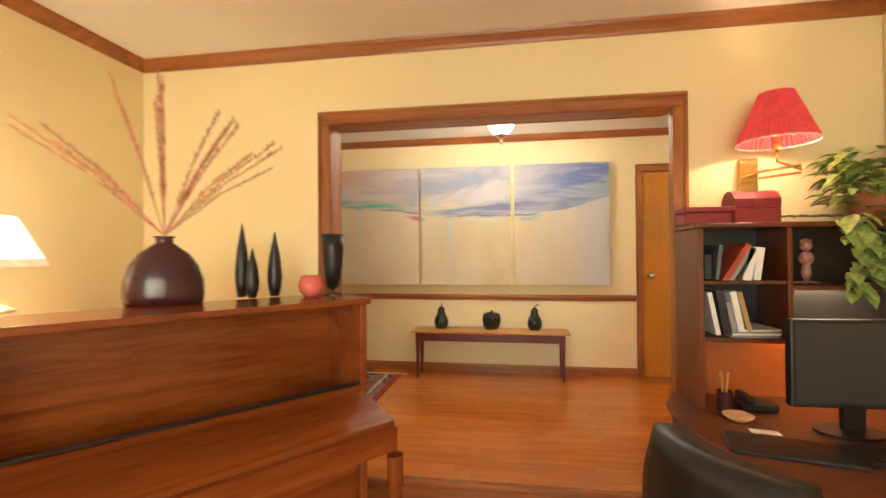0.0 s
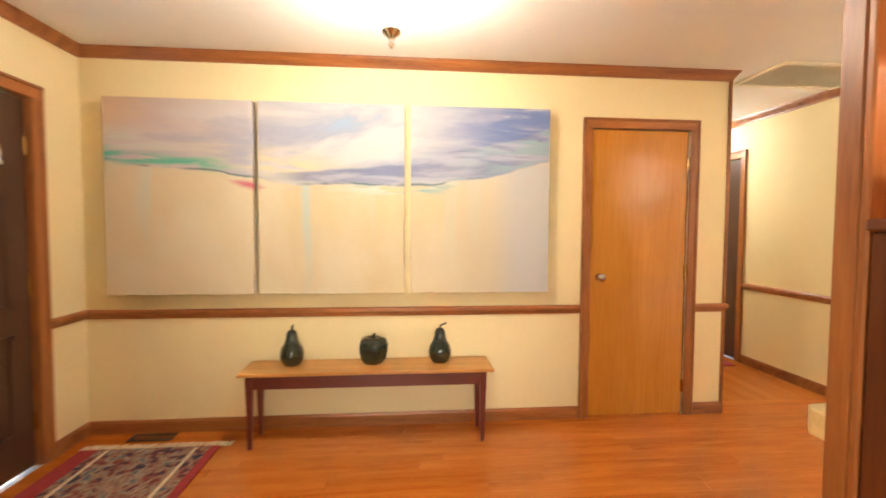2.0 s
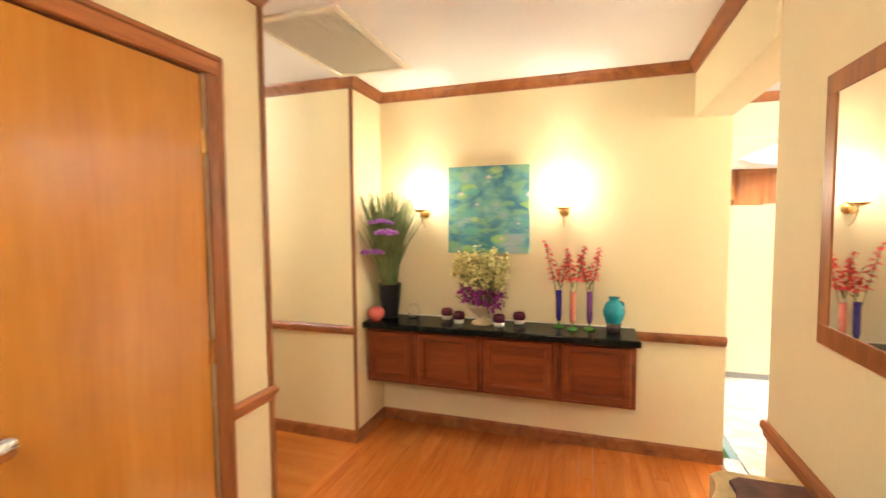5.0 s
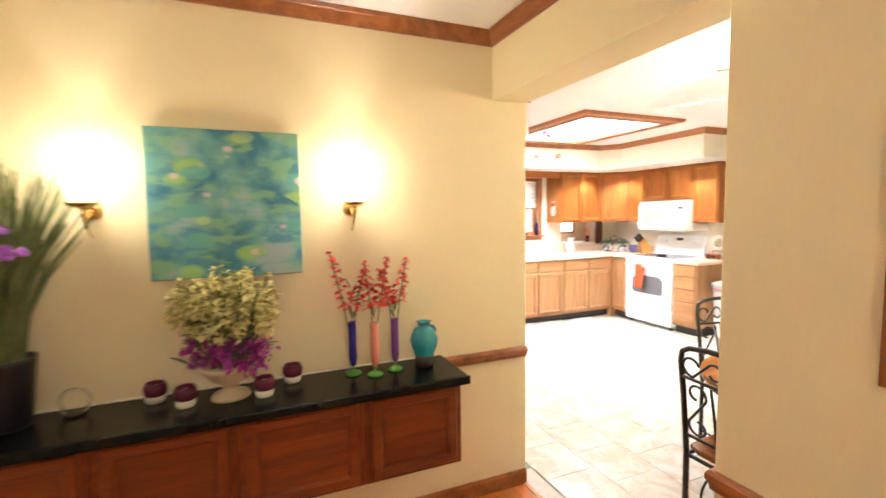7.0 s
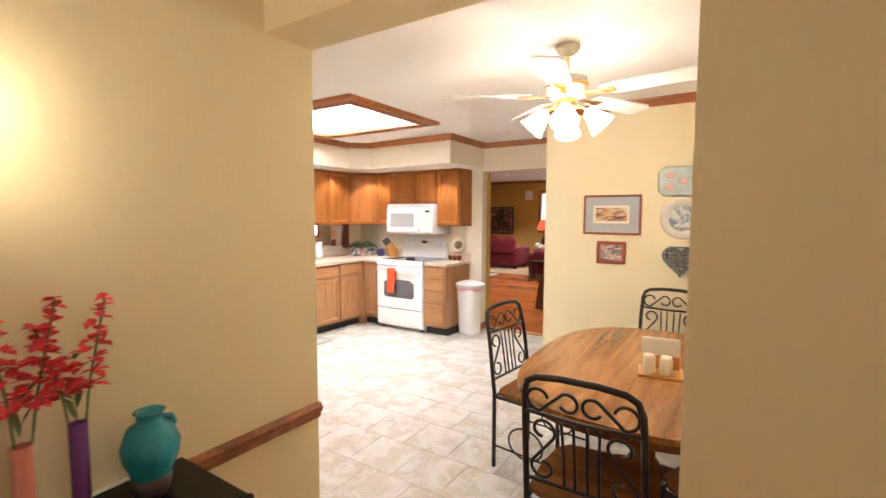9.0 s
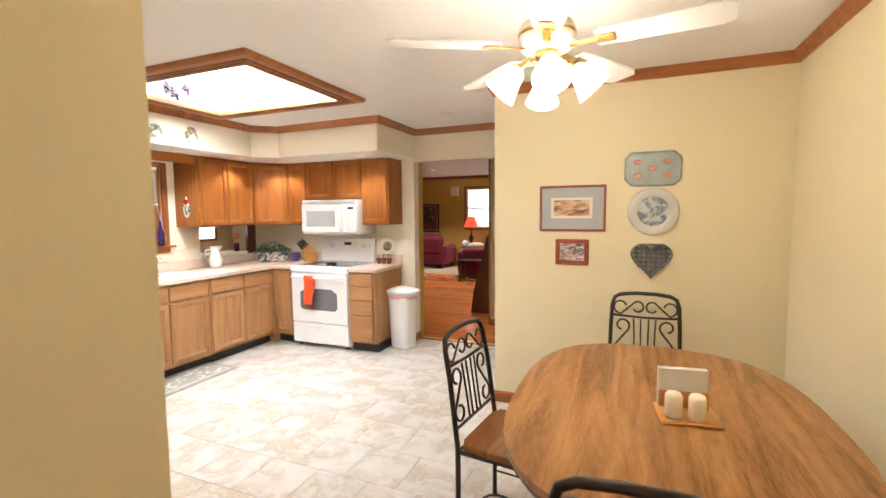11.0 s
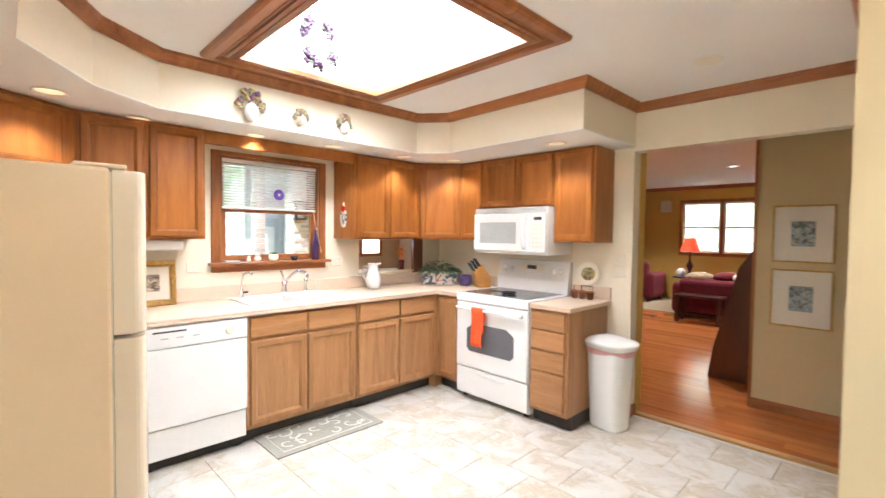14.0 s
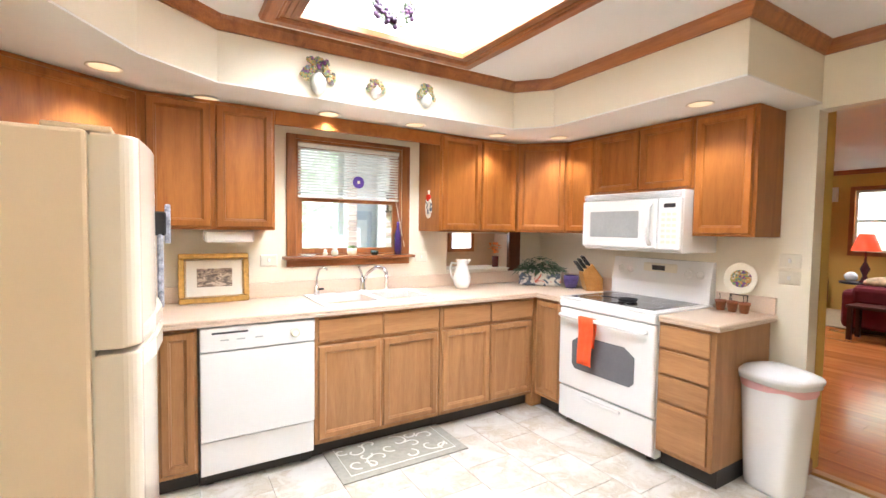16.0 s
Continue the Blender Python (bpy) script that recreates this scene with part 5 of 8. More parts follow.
# ---- sink ----
sk = thing("kitchen_sink", "white double-bowl drop-in sink", "sink")
part("rim", boxes((7.015, 7.07, -0.045, 0.785, 0.9125, 0.924), (7.43, 7.53, -0.045, 0.785, 0.9125, 0.924), (7.07, 7.43, -0.045, 0.0, 0.9125, 0.924), (7.07, 7.43, 0.74, 0.785, 0.9125, 0.924), (7.07, 7.43, 0.345, 0.385, 0.905, 0.922), bev=0.005), WHITEC, sk)
for a, b in ((0.0, 0.345), (0.385, 0.74)):
    part("bowl", boxes((7.06, 7.44, a, b, 0.74, 0.75), (7.06, 7.07, a, b, 0.75, 0.92), (7.43, 7.44, a, b, 0.75, 0.92), (7.07, 7.43, a, a + 0.01, 0.75, 0.92), (7.07, 7.43, b - 0.01, b, 0.75, 0.92)), WHITEC, sk)
fc = thing("faucet", "chrome single-lever kitchen faucet", "faucet", (7.48, 0.36, 0.924))
part("base", lathe([(0, 0), (0.028, 0), (0.026, 0.02), (0.02, 0.05), (0.022, 0.10), (0, 0.11)], 18), STEEL, fc, smooth=True)
part("spout", tube([(0, 0, 0.07), (-0.05, -0.02, 0.14), (-0.13, -0.05, 0.19), (-0.20, -0.08, 0.185), (-0.23, -0.09, 0.15)], 0.013, seg=9), STEEL, fc, smooth=True)
part("lever", tube([(0, 0, 0.10), (0.0, 0.01, 0.14), (-0.03, 0.04, 0.185)], 0.009, seg=8), STEEL, fc, smooth=True)
sp_ = thing("side_sprayer", "chrome side sprayer beside the faucet", "sprayer", (7.48, 0.17, 0.924))
part("nozzle", lathe([(0, 0), (0.02, 0), (0.016, 0.02), (0.011, 0.04), (0.014, 0.08), (0.017, 0.11), (0, 0.115)], 14), STEEL, sp_, smooth=True)
ft = thing("water_filter_tap", "slim chrome filter tap with a black base", "tap", (7.48, 0.70, 0.924))
part("base", lathe([(0, 0), (0.02, 0), (0.02, 0.03), (0.014, 0.06), (0, 0.062)], 14), STEEL, ft)
part("neck", tube([(0, 0, 0.05), (0, 0, 0.12), (-0.015, -0.01, 0.175), (-0.05, -0.03, 0.195), (-0.08, -0.05, 0.18)], 0.007, seg=8), STEEL, ft, smooth=True)
part("lever", box(-0.01, 0.01, -0.05, -0.015, 0.03, 0.045, 0.003), BLACKP, ft)

# ---- dining ----


def iron_chair(at, rz, label):
    """Wrought-iron chair, back at +y, seat towards -y, origin under the seat."""
    c = thing("dining_chair", label, "chair", at, rz, "chairs round the dining table")
    yb = 0.21
    back = [(-0.21, yb, 0), (-0.21, yb, 0.45), (-0.205, yb + 0.04, 0.75), (-0.20, yb + 0.065, 0.88), (-0.185, yb + 0.075, 0.925), (-0.15, yb + 0.078, 0.945)]
    pts = back + [(-0.06, yb + 0.08, 0.955), (0.06, yb + 0.08, 0.955)] + [(-x, y, z) for x, y, z in back[::-1]]
    part("back_frame", tube(pts, 0.0125, seg=8), IRON, c, smooth=True)

    def yy(z):
        return yb + max(0, (z - 0.45)) * 0.155

    part("cross_rail", tube([(-0.205, yy(0.807), 0.807), (-0.1, yy(0.803), 0.803), (0, yy(0.80), 0.80), (0.1, yy(0.803), 0.803), (0.205, yy(0.807), 0.807)], 0.008), IRON, c, smooth=True)
    part("lower_rail", tube([(-0.21, yy(0.53), 0.53), (0.21, yy(0.53), 0.53)], 0.008), IRON, c)
    for s in (-1, 1):
        def arc(cx, cz, r0, r1, a0, a1, n=16):
            return [(cx + (r0 + (r1 - r0) * k / n) * math.cos(radians(a0 + (a1 - a0) * k / n)), cz + (r0 + (r1 - r0) * k / n) * math.sin(radians(a0 + (a1 - a0) * k / n))) for k in range(n + 1)]

        top = arc(0.148, 0.862, 0.036, 0.044, 165, -95) + arc(0.042, 0.866, 0.036, 0.03, 62, 330)
        part("scroll", tube([(s * x, yy(z), z) for x, z in top], 0.0062, seg=6), IRON, c, smooth=True)
        low = arc(-0.135, 0.742, 0.026, 0.046, 265, -32) + arc(-0.14, 0.587, 0.046, 0.026, 155, 455)
        part("scroll", tube([(s * x, yy(z), z) for x, z in low], 0.0062, seg=6), IRON, c, smooth=True)
        part("front_leg", tube([(s * 0.20, -0.19, 0.43), (s * 0.205, -0.20, 0.2), (s * 0.21, -0.21, 0.0)], 0.0115), IRON, c, smooth=True)
        part("side_hoop", tube([(s * 0.207, 0.11 * math.cos(a * math.pi / 9), 0.20 + 0.09 * math.sin(a * math.pi / 9)) for a in range(18)], 0.006, closed=True, seg=5), IRON, c, smooth=True)
        part("side_stretcher", tube([(s * 0.207, -0.20, 0.13), (s * 0.207, yb, 0.13)], 0.006), IRON, c)
    for x in (-0.055, -0.02, 0.02, 0.055):
        part("spindle", tube([(x * 1.1, yy(0.53), 0.53), (x * 1.1, yy(0.66), 0.66), (x * 1.2, yy(0.79), 0.79)], 0.0055, seg=6), IRON, c)
    part("seat_frame", tube([(-0.21, -0.2, 0.432), (0.21, -0.2, 0.432), (0.21, yb, 0.432), (-0.21, yb, 0.432)], 0.010, closed=True), IRON, c)
    o = [(-0.215, 0.18), (-0.225, 0.0), (-0.215, -0.16), (-0.17, -0.215), (0, -0.235), (0.17, -0.215), (0.215, -0.16), (0.225, 0.0), (0.215, 0.18), (0.16, 0.205), (-0.16, 0.205)]
    part("seat", prism(o[::-1], 0.444, 0.474, bev=0.009), SEATW, c, "dark-stained wooden saddle seat")
    return c


TX, TY = 3.0, 1.29
ch = iron_chair((3.07, 1.97, 0), 0, "wrought-iron dining chair with a wooden seat, pulled up to the table")
copy_thing(ch, pose(3.58, 1.19, 0, 0, 0, -97))
copy_thing(ch, pose(3.03, 0.26, 0, 0, 0, 178))
copy_thing(ch, pose(2.58, 1.75, 0, 0, 0, 60))
tb_ = thing("dining_table", "oval oak dining table with a dark moulded edge", "table", (TX, TY, 0))


def oval(a, b, p=2.7, n=56):
    out = []
    for k in range(n):
        t = 2 * math.pi * k / n
        c, s = math.cos(t), math.sin(t)
        out.append((a * math.copysign(abs(c) ** (2 / p), c), b * math.copysign(abs(s) ** (2 / p), s)))
    return out


part("tabletop", prism(oval(0.555, 0.80), 0.728, 0.752, bev=0.006), TABLEW, tb_)
part("edge_moulding", prism(oval(0.535, 0.78), 0.69, 0.7275, bev=0.01), TABLED, tb_)
part("apron", prism(oval(0.42, 0.62), 0.62, 0.69), TABLED, tb_)
part("pedestal", lathe([(0.0, 0.12), (0.10, 0.12), (0.11, 0.2), (0.06, 0.28), (0.055, 0.45), (0.09, 0.55), (0.12, 0.62), (0, 0.62)], 20), TABLED, tb_, smooth=True)
for k in range(4):
    a = radians(45 + 90 * k)
    part("foot", tube([(0.05 * math.cos(a), 0.05 * math.sin(a), 0.2), (0.2 * math.cos(a), 0.2 * math.sin(a), 0.14), (0.36 * math.cos(a), 0.36 * math.sin(a), 0.035)], 0.035, seg=8, taper=0.85), TABLED, tb_, smooth=True)
nh = thing("napkin_holder", "white paper napkins in a wooden holder", "napkin holder", (2.93, 1.33, 0.752), 8)
part("tray", box(-0.10, 0.10, -0.03, 0.14, 0, 0.012, 0.004), BENCHT, nh)
part("board", boxes((-0.085, 0.085, 0.0, 0.008, 0.012, 0.075), bev=0.002), BENCHT, nh)
tagged(part("napkins", boxes(*[(-0.085, 0.085, -0.030 + 0.0065 * k, -0.025 + 0.0065 * k, 0.012, 0.155 - 0.003 * (k % 3)) for k in range(4)], bev=0.001), PAPER, nh), kind="stuff")
for dx, lab in ((-0.035, "white ceramic salt shaker"), (0.04, "white ceramic pepper shaker")):
    solid("shaker", lathe([(0, 0), (0.027, 0), (0.029, 0.01), (0.029, 0.075), (0.022, 0.088), (0, 0.09)], 18), CREAMC, lab + " on the wooden holder", "shaker", (2.93 + dx, 1.33 + 0.095, 0.764), 0, smooth=True)

# ---- ceiling fan ----
fn = thing("ceiling_fan", "white five-blade ceiling fan with four glass light shades", "ceiling fan", (3.46, 1.24, 0))
part("canopy", lathe([(0, 2.44), (0.065, 2.44), (0.065, 2.425), (0.045, 2.395), (0.016, 2.385), (0, 2.385)], 24), CREAMPL, fn, smooth=True)
part("downrod", lathe([(0, 2.39), (0.012, 2.39), (0.012, 2.27), (0, 2.27)], 12), BRASS, fn)
part("motor", lathe([(0, 2.28), (0.05, 2.28), (0.105, 2.262), (0.115, 2.24), (0.115, 2.19), (0.10, 2.165), (0.06, 2.155), (0, 2.155)], 28), CREAMPL, fn, smooth=True)
part("motor_band", lathe([(0.116, 2.23), (0.118, 2.222), (0.116, 2.214)], 28), BRASS, fn)
part("light_kit", lathe([(0, 2.155), (0.05, 2.155), (0.06, 2.12), (0.045, 2.08), (0, 2.07)], 20), BRASS, fn, smooth=True)
for k in range(5):
    a = 72 * k + 100
    bl = part("blade", prism([(0.20, -0.05), (0.30, -0.065), (0.62, -0.075), (0.66, -0.055), (0.66, 0.055), (0.62, 0.075), (0.30, 0.065), (0.20, 0.05)], -0.004, 0.004), APPL, fn)
    bl.matrix_basis = pose(0, 0, 2.175, 0, 0, a) @ pose(0, 0, 0, -9, 0, 0)
    iron = part("blade_iron", boxes((0.09, 0.24, -0.018, 0.018, -0.012, -0.006), (0.2, 0.27, -0.03, 0.03, -0.012, -0.006), bev=0.002), BRASS, fn)
    iron.matrix_basis = pose(0, 0, 2.175, 0, 0, a) @ pose(0, 0, 0, -9, 0, 0)
for k in range(4):
    a = 105 + 90 * k
    arm = part("lamp_arm", tube([(0.04, 0, 2.11), (0.09, 0, 2.105), (0.115, 0, 2.085)], 0.009, seg=8), BRASS, fn)
    arm.matrix_basis = pose(0, 0, 0, 0, 0, a)
    sh_ = part("lamp_shade", lathe([(0.02, 0.0), (0.035, -0.012), (0.045, -0.05), (0.06, -0.09), (0.075, -0.125), (0.072, -0.126), (0.055, -0.09), (0.038, -0.05), (0.03, -0.016)], 20), SHADEGL, fn, "ribbed glass bell shade, lit", True)
    sh_.matrix_basis = pose(0, 0, 0, 0, 0, a) @ pose(0.11, 0, 2.09, 0, -42, 0)
    sh_.visible_shadow = False

# ---- foyer things ----
for x0, x1, lab in ((-1.645, -0.765, "stretched canvas of an abstract seascape, pink and teal shore"), (-0.735, 0.183, "stretched canvas of an abstract seascape, white clouds over a shore"), (0.223, 1.143, "stretched canvas of an abstract seascape, deep blue storm sky")):
    c = thing("canvas_painting", lab, "painting", (0, 0, 0), 0, "triptych of seascape canvases")
    part("canvas", box(x0, x1, 4.572, 4.612, 0.908, 2.122, 0.004, seg=2), CANVAS, c)
    part("stretcher", boxes((x0 + 0.02, x1 - 0.02, 4.613, 4.659, 2.03, 2.08), (x0 + 0.02, x1 - 0.02, 4.613, 4.659, 0.95, 1.0), (x0 + 0.02, x0 + 0.06, 4.613, 4.659, 1.0, 2.03), (x1 - 0.06, x1 - 0.02, 4.613, 4.659, 1.0, 2.03)), BENCHT, c)

bn = thing("bench", "long narrow bench with a honey pine top and dark red legs", "bench", (-0.035, 0, 0))
part("top", box(-0.765, 0.77, 4.335, 4.62, 0.448, 0.468, 0.004), BENCHT, bn)
for n_, r in (("apron", (-0.70, 0.70, 4.365, 4.383, 0.365, 0.447)), ("apron", (-0.70, 0.70, 4.575, 4.593, 0.365, 0.447)), ("apron", (-0.715, -0.70, 4.383, 4.575, 0.365, 0.447)), ("apron", (0.70, 0.715, 4.383, 4.575, 0.365, 0.447))):
    part(n_, box(*r), BENCHL, bn)
for x in (-0.705, 0.705):
    for y in (4.378, 4.58):
        lg = bmesh.new()
        t4 = [lg.verts.new((x + a * 0.021, y + b * 0.021, 0.447)) for a, b in ((-1, -1), (1, -1), (1, 1), (-1, 1))]
        b4 = [lg.verts.new((x + a * 0.011, y + b * 0.011, 0)) for a, b in ((-1, -1), (1, -1), (1, 1), (-1, 1))]
        lg.faces.new(t4), lg.faces.new(b4[::-1])
        for k in range(4):
            lg.faces.new((b4[k], b4[(k + 1) % 4], t4[(k + 1) % 4], t4[k]))
        part("leg", lg, BENCHL, bn)
PEAR = [(0, 0), (0.05, 0.0), (0.068, 0.03), (0.074, 0.065), (0.066, 0.10), (0.045, 0.135), (0.036, 0.165), (0.034, 0.19), (0.022, 0.21), (0, 0.214)]
for x, h, bend in ((-0.525, 1.0, 0.0), (0.412, 1.0, 0.035)):
    pr = thing("ceramic_pear", "glazed dark green ceramic pear with a stem", "ornament", (x, 4.52, 0.468), 0, "ceramic fruit on the bench")
    part("body", lathe([(r, z * 1.03) for r, z in PEAR], 26), CERAM, pr, smooth=True)
    part("stem", tube([(0, 0, 0.215), (0.002, 0, 0.235), (0.008 + bend, 0, 0.252)], 0.006, seg=7), CERAM, pr)
    part("lid_line", tube([(0.044 * math.cos(a * math.pi / 12), 0.044 * math.sin(a * math.pi / 12), 0.142) for a in range(24)], 0.0025, closed=True, seg=4), BLACKV, pr)
pp = thing("ceramic_pepper", "squat glazed dark green ceramic pepper", "ornament", (-0.018, 4.52, 0.468), 0, "ceramic fruit on the bench")
pb = bmesh.new()
rings = []
for r, z in ((0.0, 0.004), (0.055, 0.0), (0.078, 0.03), (0.088, 0.08), (0.09, 0.12), (0.078, 0.155), (0.045, 0.168), (0.0, 0.15)):
    rings.append([pb.verts.new((r * (1 + 0.07 * math.cos(5 * a)) * math.cos(a), r * (1 + 0.07 * math.cos(5 * a)) * math.sin(a), z)) for a in [2 * math.pi * k / 40 for k in range(40)]] if r else [pb.verts.new((0, 0, z))])
for a, c in zip(rings, rings[1:]):
    for k in range(40):
        q = list(dict.fromkeys([a[k % len(a)], a[(k + 1) % len(a)], c[(k + 1) % len(c)], c[k % len(c)]]))
        pb.faces.new(q)
part("body", pb, CERAM, pp, smooth=True)
part("stem", tube([(0, 0, 0.15), (0.004, 0, 0.18), (0.014, 0, 0.19)], 0.008, seg=7), CERAM, pp)

rug = thing("persian_rug", "worn Persian runner in red, navy and ivory by the front door", "rug", (0, 0, 0))
part("field", box(-1.62, -0.98, 3.0, 4.42, 0.002, 0.012, 0.002), RUGM, rug)
part("border", boxes((-1.72, -1.62, 2.9, 4.42, 0.002, 0.0115), (-0.98, -0.93, 2.9, 4.42, 0.002, 0.0115), (-1.62, -0.98, 2.9, 3.0, 0.002, 0.0115), bev=0.001), RUGRED, rug)
part("inner_stripe", boxes((-1.07, -1.05, 3.0, 4.40, 0.0121, 0.013), (-1.57, -1.55, 3.0, 4.40, 0.0121, 0.013)), FRINGE, rug)
fg = bmesh.new()
for k in range(100):
    x = -1.73 + 0.86 * k / 99
    tube([(x, 4.42, 0.008), (x + random.uniform(-0.012, 0.012), 4.45, 0.008), (x + random.uniform(-0.02, 0.02), 4.475 + random.uniform(0, 0.012), 0.004)], 0.0045, fg, seg=4)
tagged(part("fringe", fg, FRINGE, rug), kind="stuff")
vt = thing("floor_register", "brown metal floor register by the baseboard", "floor vent", (-1.40, 4.575, 0.001))
part("frame", boxes((-0.13, 0.13, -0.05, -0.035, 0, 0.006), (-0.13, 0.13, 0.035, 0.05, 0, 0.006), (-0.13, -0.115, -0.035, 0.035, 0, 0.006), (0.115, 0.13, -0.035, 0.035, 0, 0.006)), IRON, vt)
part("louvre", boxes(*[(-0.115 + 0.023 * k, -0.105 + 0.023 * k, -0.035, 0.035, 0, 0.004) for k in range(10)]), IRON, vt)

cl = thing("ceiling_light", "brass semi-flush ceiling light with a glass bowl", "ceiling light", (0.12, 3.65, 0.04))
part("canopy", lathe([(0, 2.399), (0.11, 2.399), (0.15, 2.385), (0.185, 2.372), (0.19, 2.36), (0.18, 2.35), (0.15, 2.36), (0.12, 2.385), (0, 2.39)], 36), BRASS, cl, smooth=True)
part("band", lathe([(0.135, 2.385), (0.14, 2.37), (0.13, 2.35)], 36), BRASS, cl, smooth=True)
gb = part("glass_bowl", lathe([(0.128, 2.384), (0.13, 2.33), (0.12, 2.26), (0.095, 2.20), (0.06, 2.16), (0.03, 2.145), (0.03, 2.15), (0.09, 2.205), (0.115, 2.26), (0.124, 2.33)], 32), SHADEGL, cl, "clear ribbed glass bowl, brightly lit", True)
gb.visible_shadow = False
part("finial", lathe([(0.045, 2.15), (0.04, 2.135), (0.018, 2.12), (0.012, 2.10), (0.016, 2.09), (0.006, 2.075), (0, 2.065)], 18), STEEL, cl, smooth=True)

hp = thing("attic_hatch", "louvred return-air panel set into the ceiling", "ceiling vent", (3.08, 4.66, 2.44))
part("frame", boxes((-0.42, 0.42, -0.25, -0.215, -0.014, -0.001), (-0.42, 0.42, 0.215, 0.25, -0.014, -0.001), (-0.42, -0.385, -0.215, 0.215, -0.014, -0.001), (0.385, 0.42, -0.215, 0.215, -0.014, -0.001), bev=0.002), CREAMPL, hp)
part("backing", box(-0.385, 0.385, -0.215, 0.215, -0.004, -0.001), CREAMPL, hp)
lv = part("slat", box(-0.385, 0.385, -0.009, 0.009, -0.001, 0.001), CREAMPL, hp)
lv.matrix_basis = pose(0, -0.2, -0.008, 25, 0, 0)
for k in range(1, 22):
    s = new("slat", lv.data)
    s.parent, s.matrix_basis = hp, pose(0, -0.2 + 0.019 * k, -0.008, 25, 0, 0)

# wall-hung console
CABY = [(4.855, 4.49), (4.49, 4.034), (4.034, 3.548), (3.548, 3.10)]
for a, b in CABY:
    cabinet("wall_hung_cabinet", "reddish oak wall-hung cabinet with one framed door", (3.715, a, 0), -90, a - b - 0.002, 0.262, 0.385, 0.771, [(0.026, a - b - 0.028, 0.405, 0.752)], mats=(REDOAK, REDOAK), group="wall-hung foyer cabinets")
con = thing("console_top", "dark green stone top on the wall-hung cabinets", "countertop")
part("slab", box(3.66, 3.979, 3.09, 4.858, 0.784, 0.812, 0.003), CONSTOP, con)
part("front_edge", box(3.648, 3.666, 3.082, 4.858, 0.772, 0.811, 0.006, seg=2), CONSTOP, con)
part("underlay", box(3.67, 3.978, 3.094, 4.857, 0.7715, 0.7835), CONSTOP, con)
part("back_bead", box(3.968, 3.979, 3.12, 4.857, 0.8125, 0.820, 0.002), CREAMC, con, "pale caulk bead along the wall")
CZ = 0.812
lp = thing("canvas_painting", "canvas of blue and green water lilies", "painting", (0, 0, 0))
part("canvas", box(3.94, 3.965, 3.752, 4.32, 1.282, 1.88, 0.004, seg=2), LILY, lp)
part("stretcher", boxes((3.966, 3.979, 3.77, 4.30, 1.30, 1.34), (3.966, 3.979, 3.77, 4.30, 1.82, 1.86)), BENCHT, lp)
for sy in (4.50, 3.53):
    s = thing("wall_sconce", "brass wall sconce with a glowing glass chimney", "sconce", (3.98, sy, 1.56), 0, "pair of foyer sconces")
    part("backplate", lathe([(0, 0), (0.035, 0), (0.03, 0.012), (0.012, 0.018), (0, 0.018)], 18), BRASS, s, smooth=True).matrix_basis = pose(0, 0, 0, 0, -90, 0)
    part("arm", tube([(-0.015, 0, 0), (-0.06, 0, -0.03), (-0.10, 0, -0.02), (-0.105, 0, 0.01)], 0.007, seg=8), BRASS, s, smooth=True)
    part("tail", tube([(-0.105, 0, 0.004), (-0.09, 0, -0.04), (-0.05, 0, -0.085), (-0.02, 0, -0.10)], 0.005, seg=7, taper=0.6), BRASS, s, smooth=True)
    part("cup", lathe([(0, 0.005), (0.02, 0.005), (0.05, 0.02), (0.052, 0.028), (0.03, 0.03), (0.025, 0.06), (0, 0.06)], 20, (-0.105, 0, 0)), BRASS, s, smooth=True)
    gl = part("chimney", lathe([(0.033, 0.032), (0.045, 0.055), (0.047, 0.08), (0.038, 0.11), (0.04, 0.13), (0.037, 0.13), (0.035, 0.11), (0.043, 0.08), (0.041, 0.055)], 20, (-0.105, 0, 0)), SHADEGL, s, "lit glass chimney", True)
    gl.visible_shadow = False

# grass bouquet
bq = thing("grass_bouquet", "tall grass arrangement with purple flowers in a black vase", "flower arrangement", (3.865, 4.745, CZ))
part("vase", lathe([(0, 0), (0.055, 0), (0.06, 0.02), (0.082, 0.23), (0.086, 0.245), (0.076, 0.245), (0.05, 0.03), (0, 0.03)], 22), BLACKV, bq, smooth=True)
gr = bmesh.new()
for k in range(230):
    a, sp, L_ = random.uniform(0, 6.28), random.uniform(0.05, 0.32), random.uniform(0.45, 0.72)
    bx, by = 0.04 * math.cos(a), 0.04 * math.sin(a)
    ex, ey = -0.05 + sp * math.cos(a) * 0.75 - 0.03, sp * math.sin(a) * 0.95 - 0.02
    ex, ey = min(ex, 0.10), min(ey, 0.12)
    pts = [(bx + (ex - bx) * f, by + (ey - by) * f * f, 0.2 + L_ * f - 0.05 * sp * f * f) for f in (0, 0.35, 0.7, 1.0)]
    tube(pts, random.uniform(0.004, 0.011), gr, seg=4, taper=0.25, flat=0.3)
tagged(part("grass", gr, GRASSL, bq), kind="stuff")
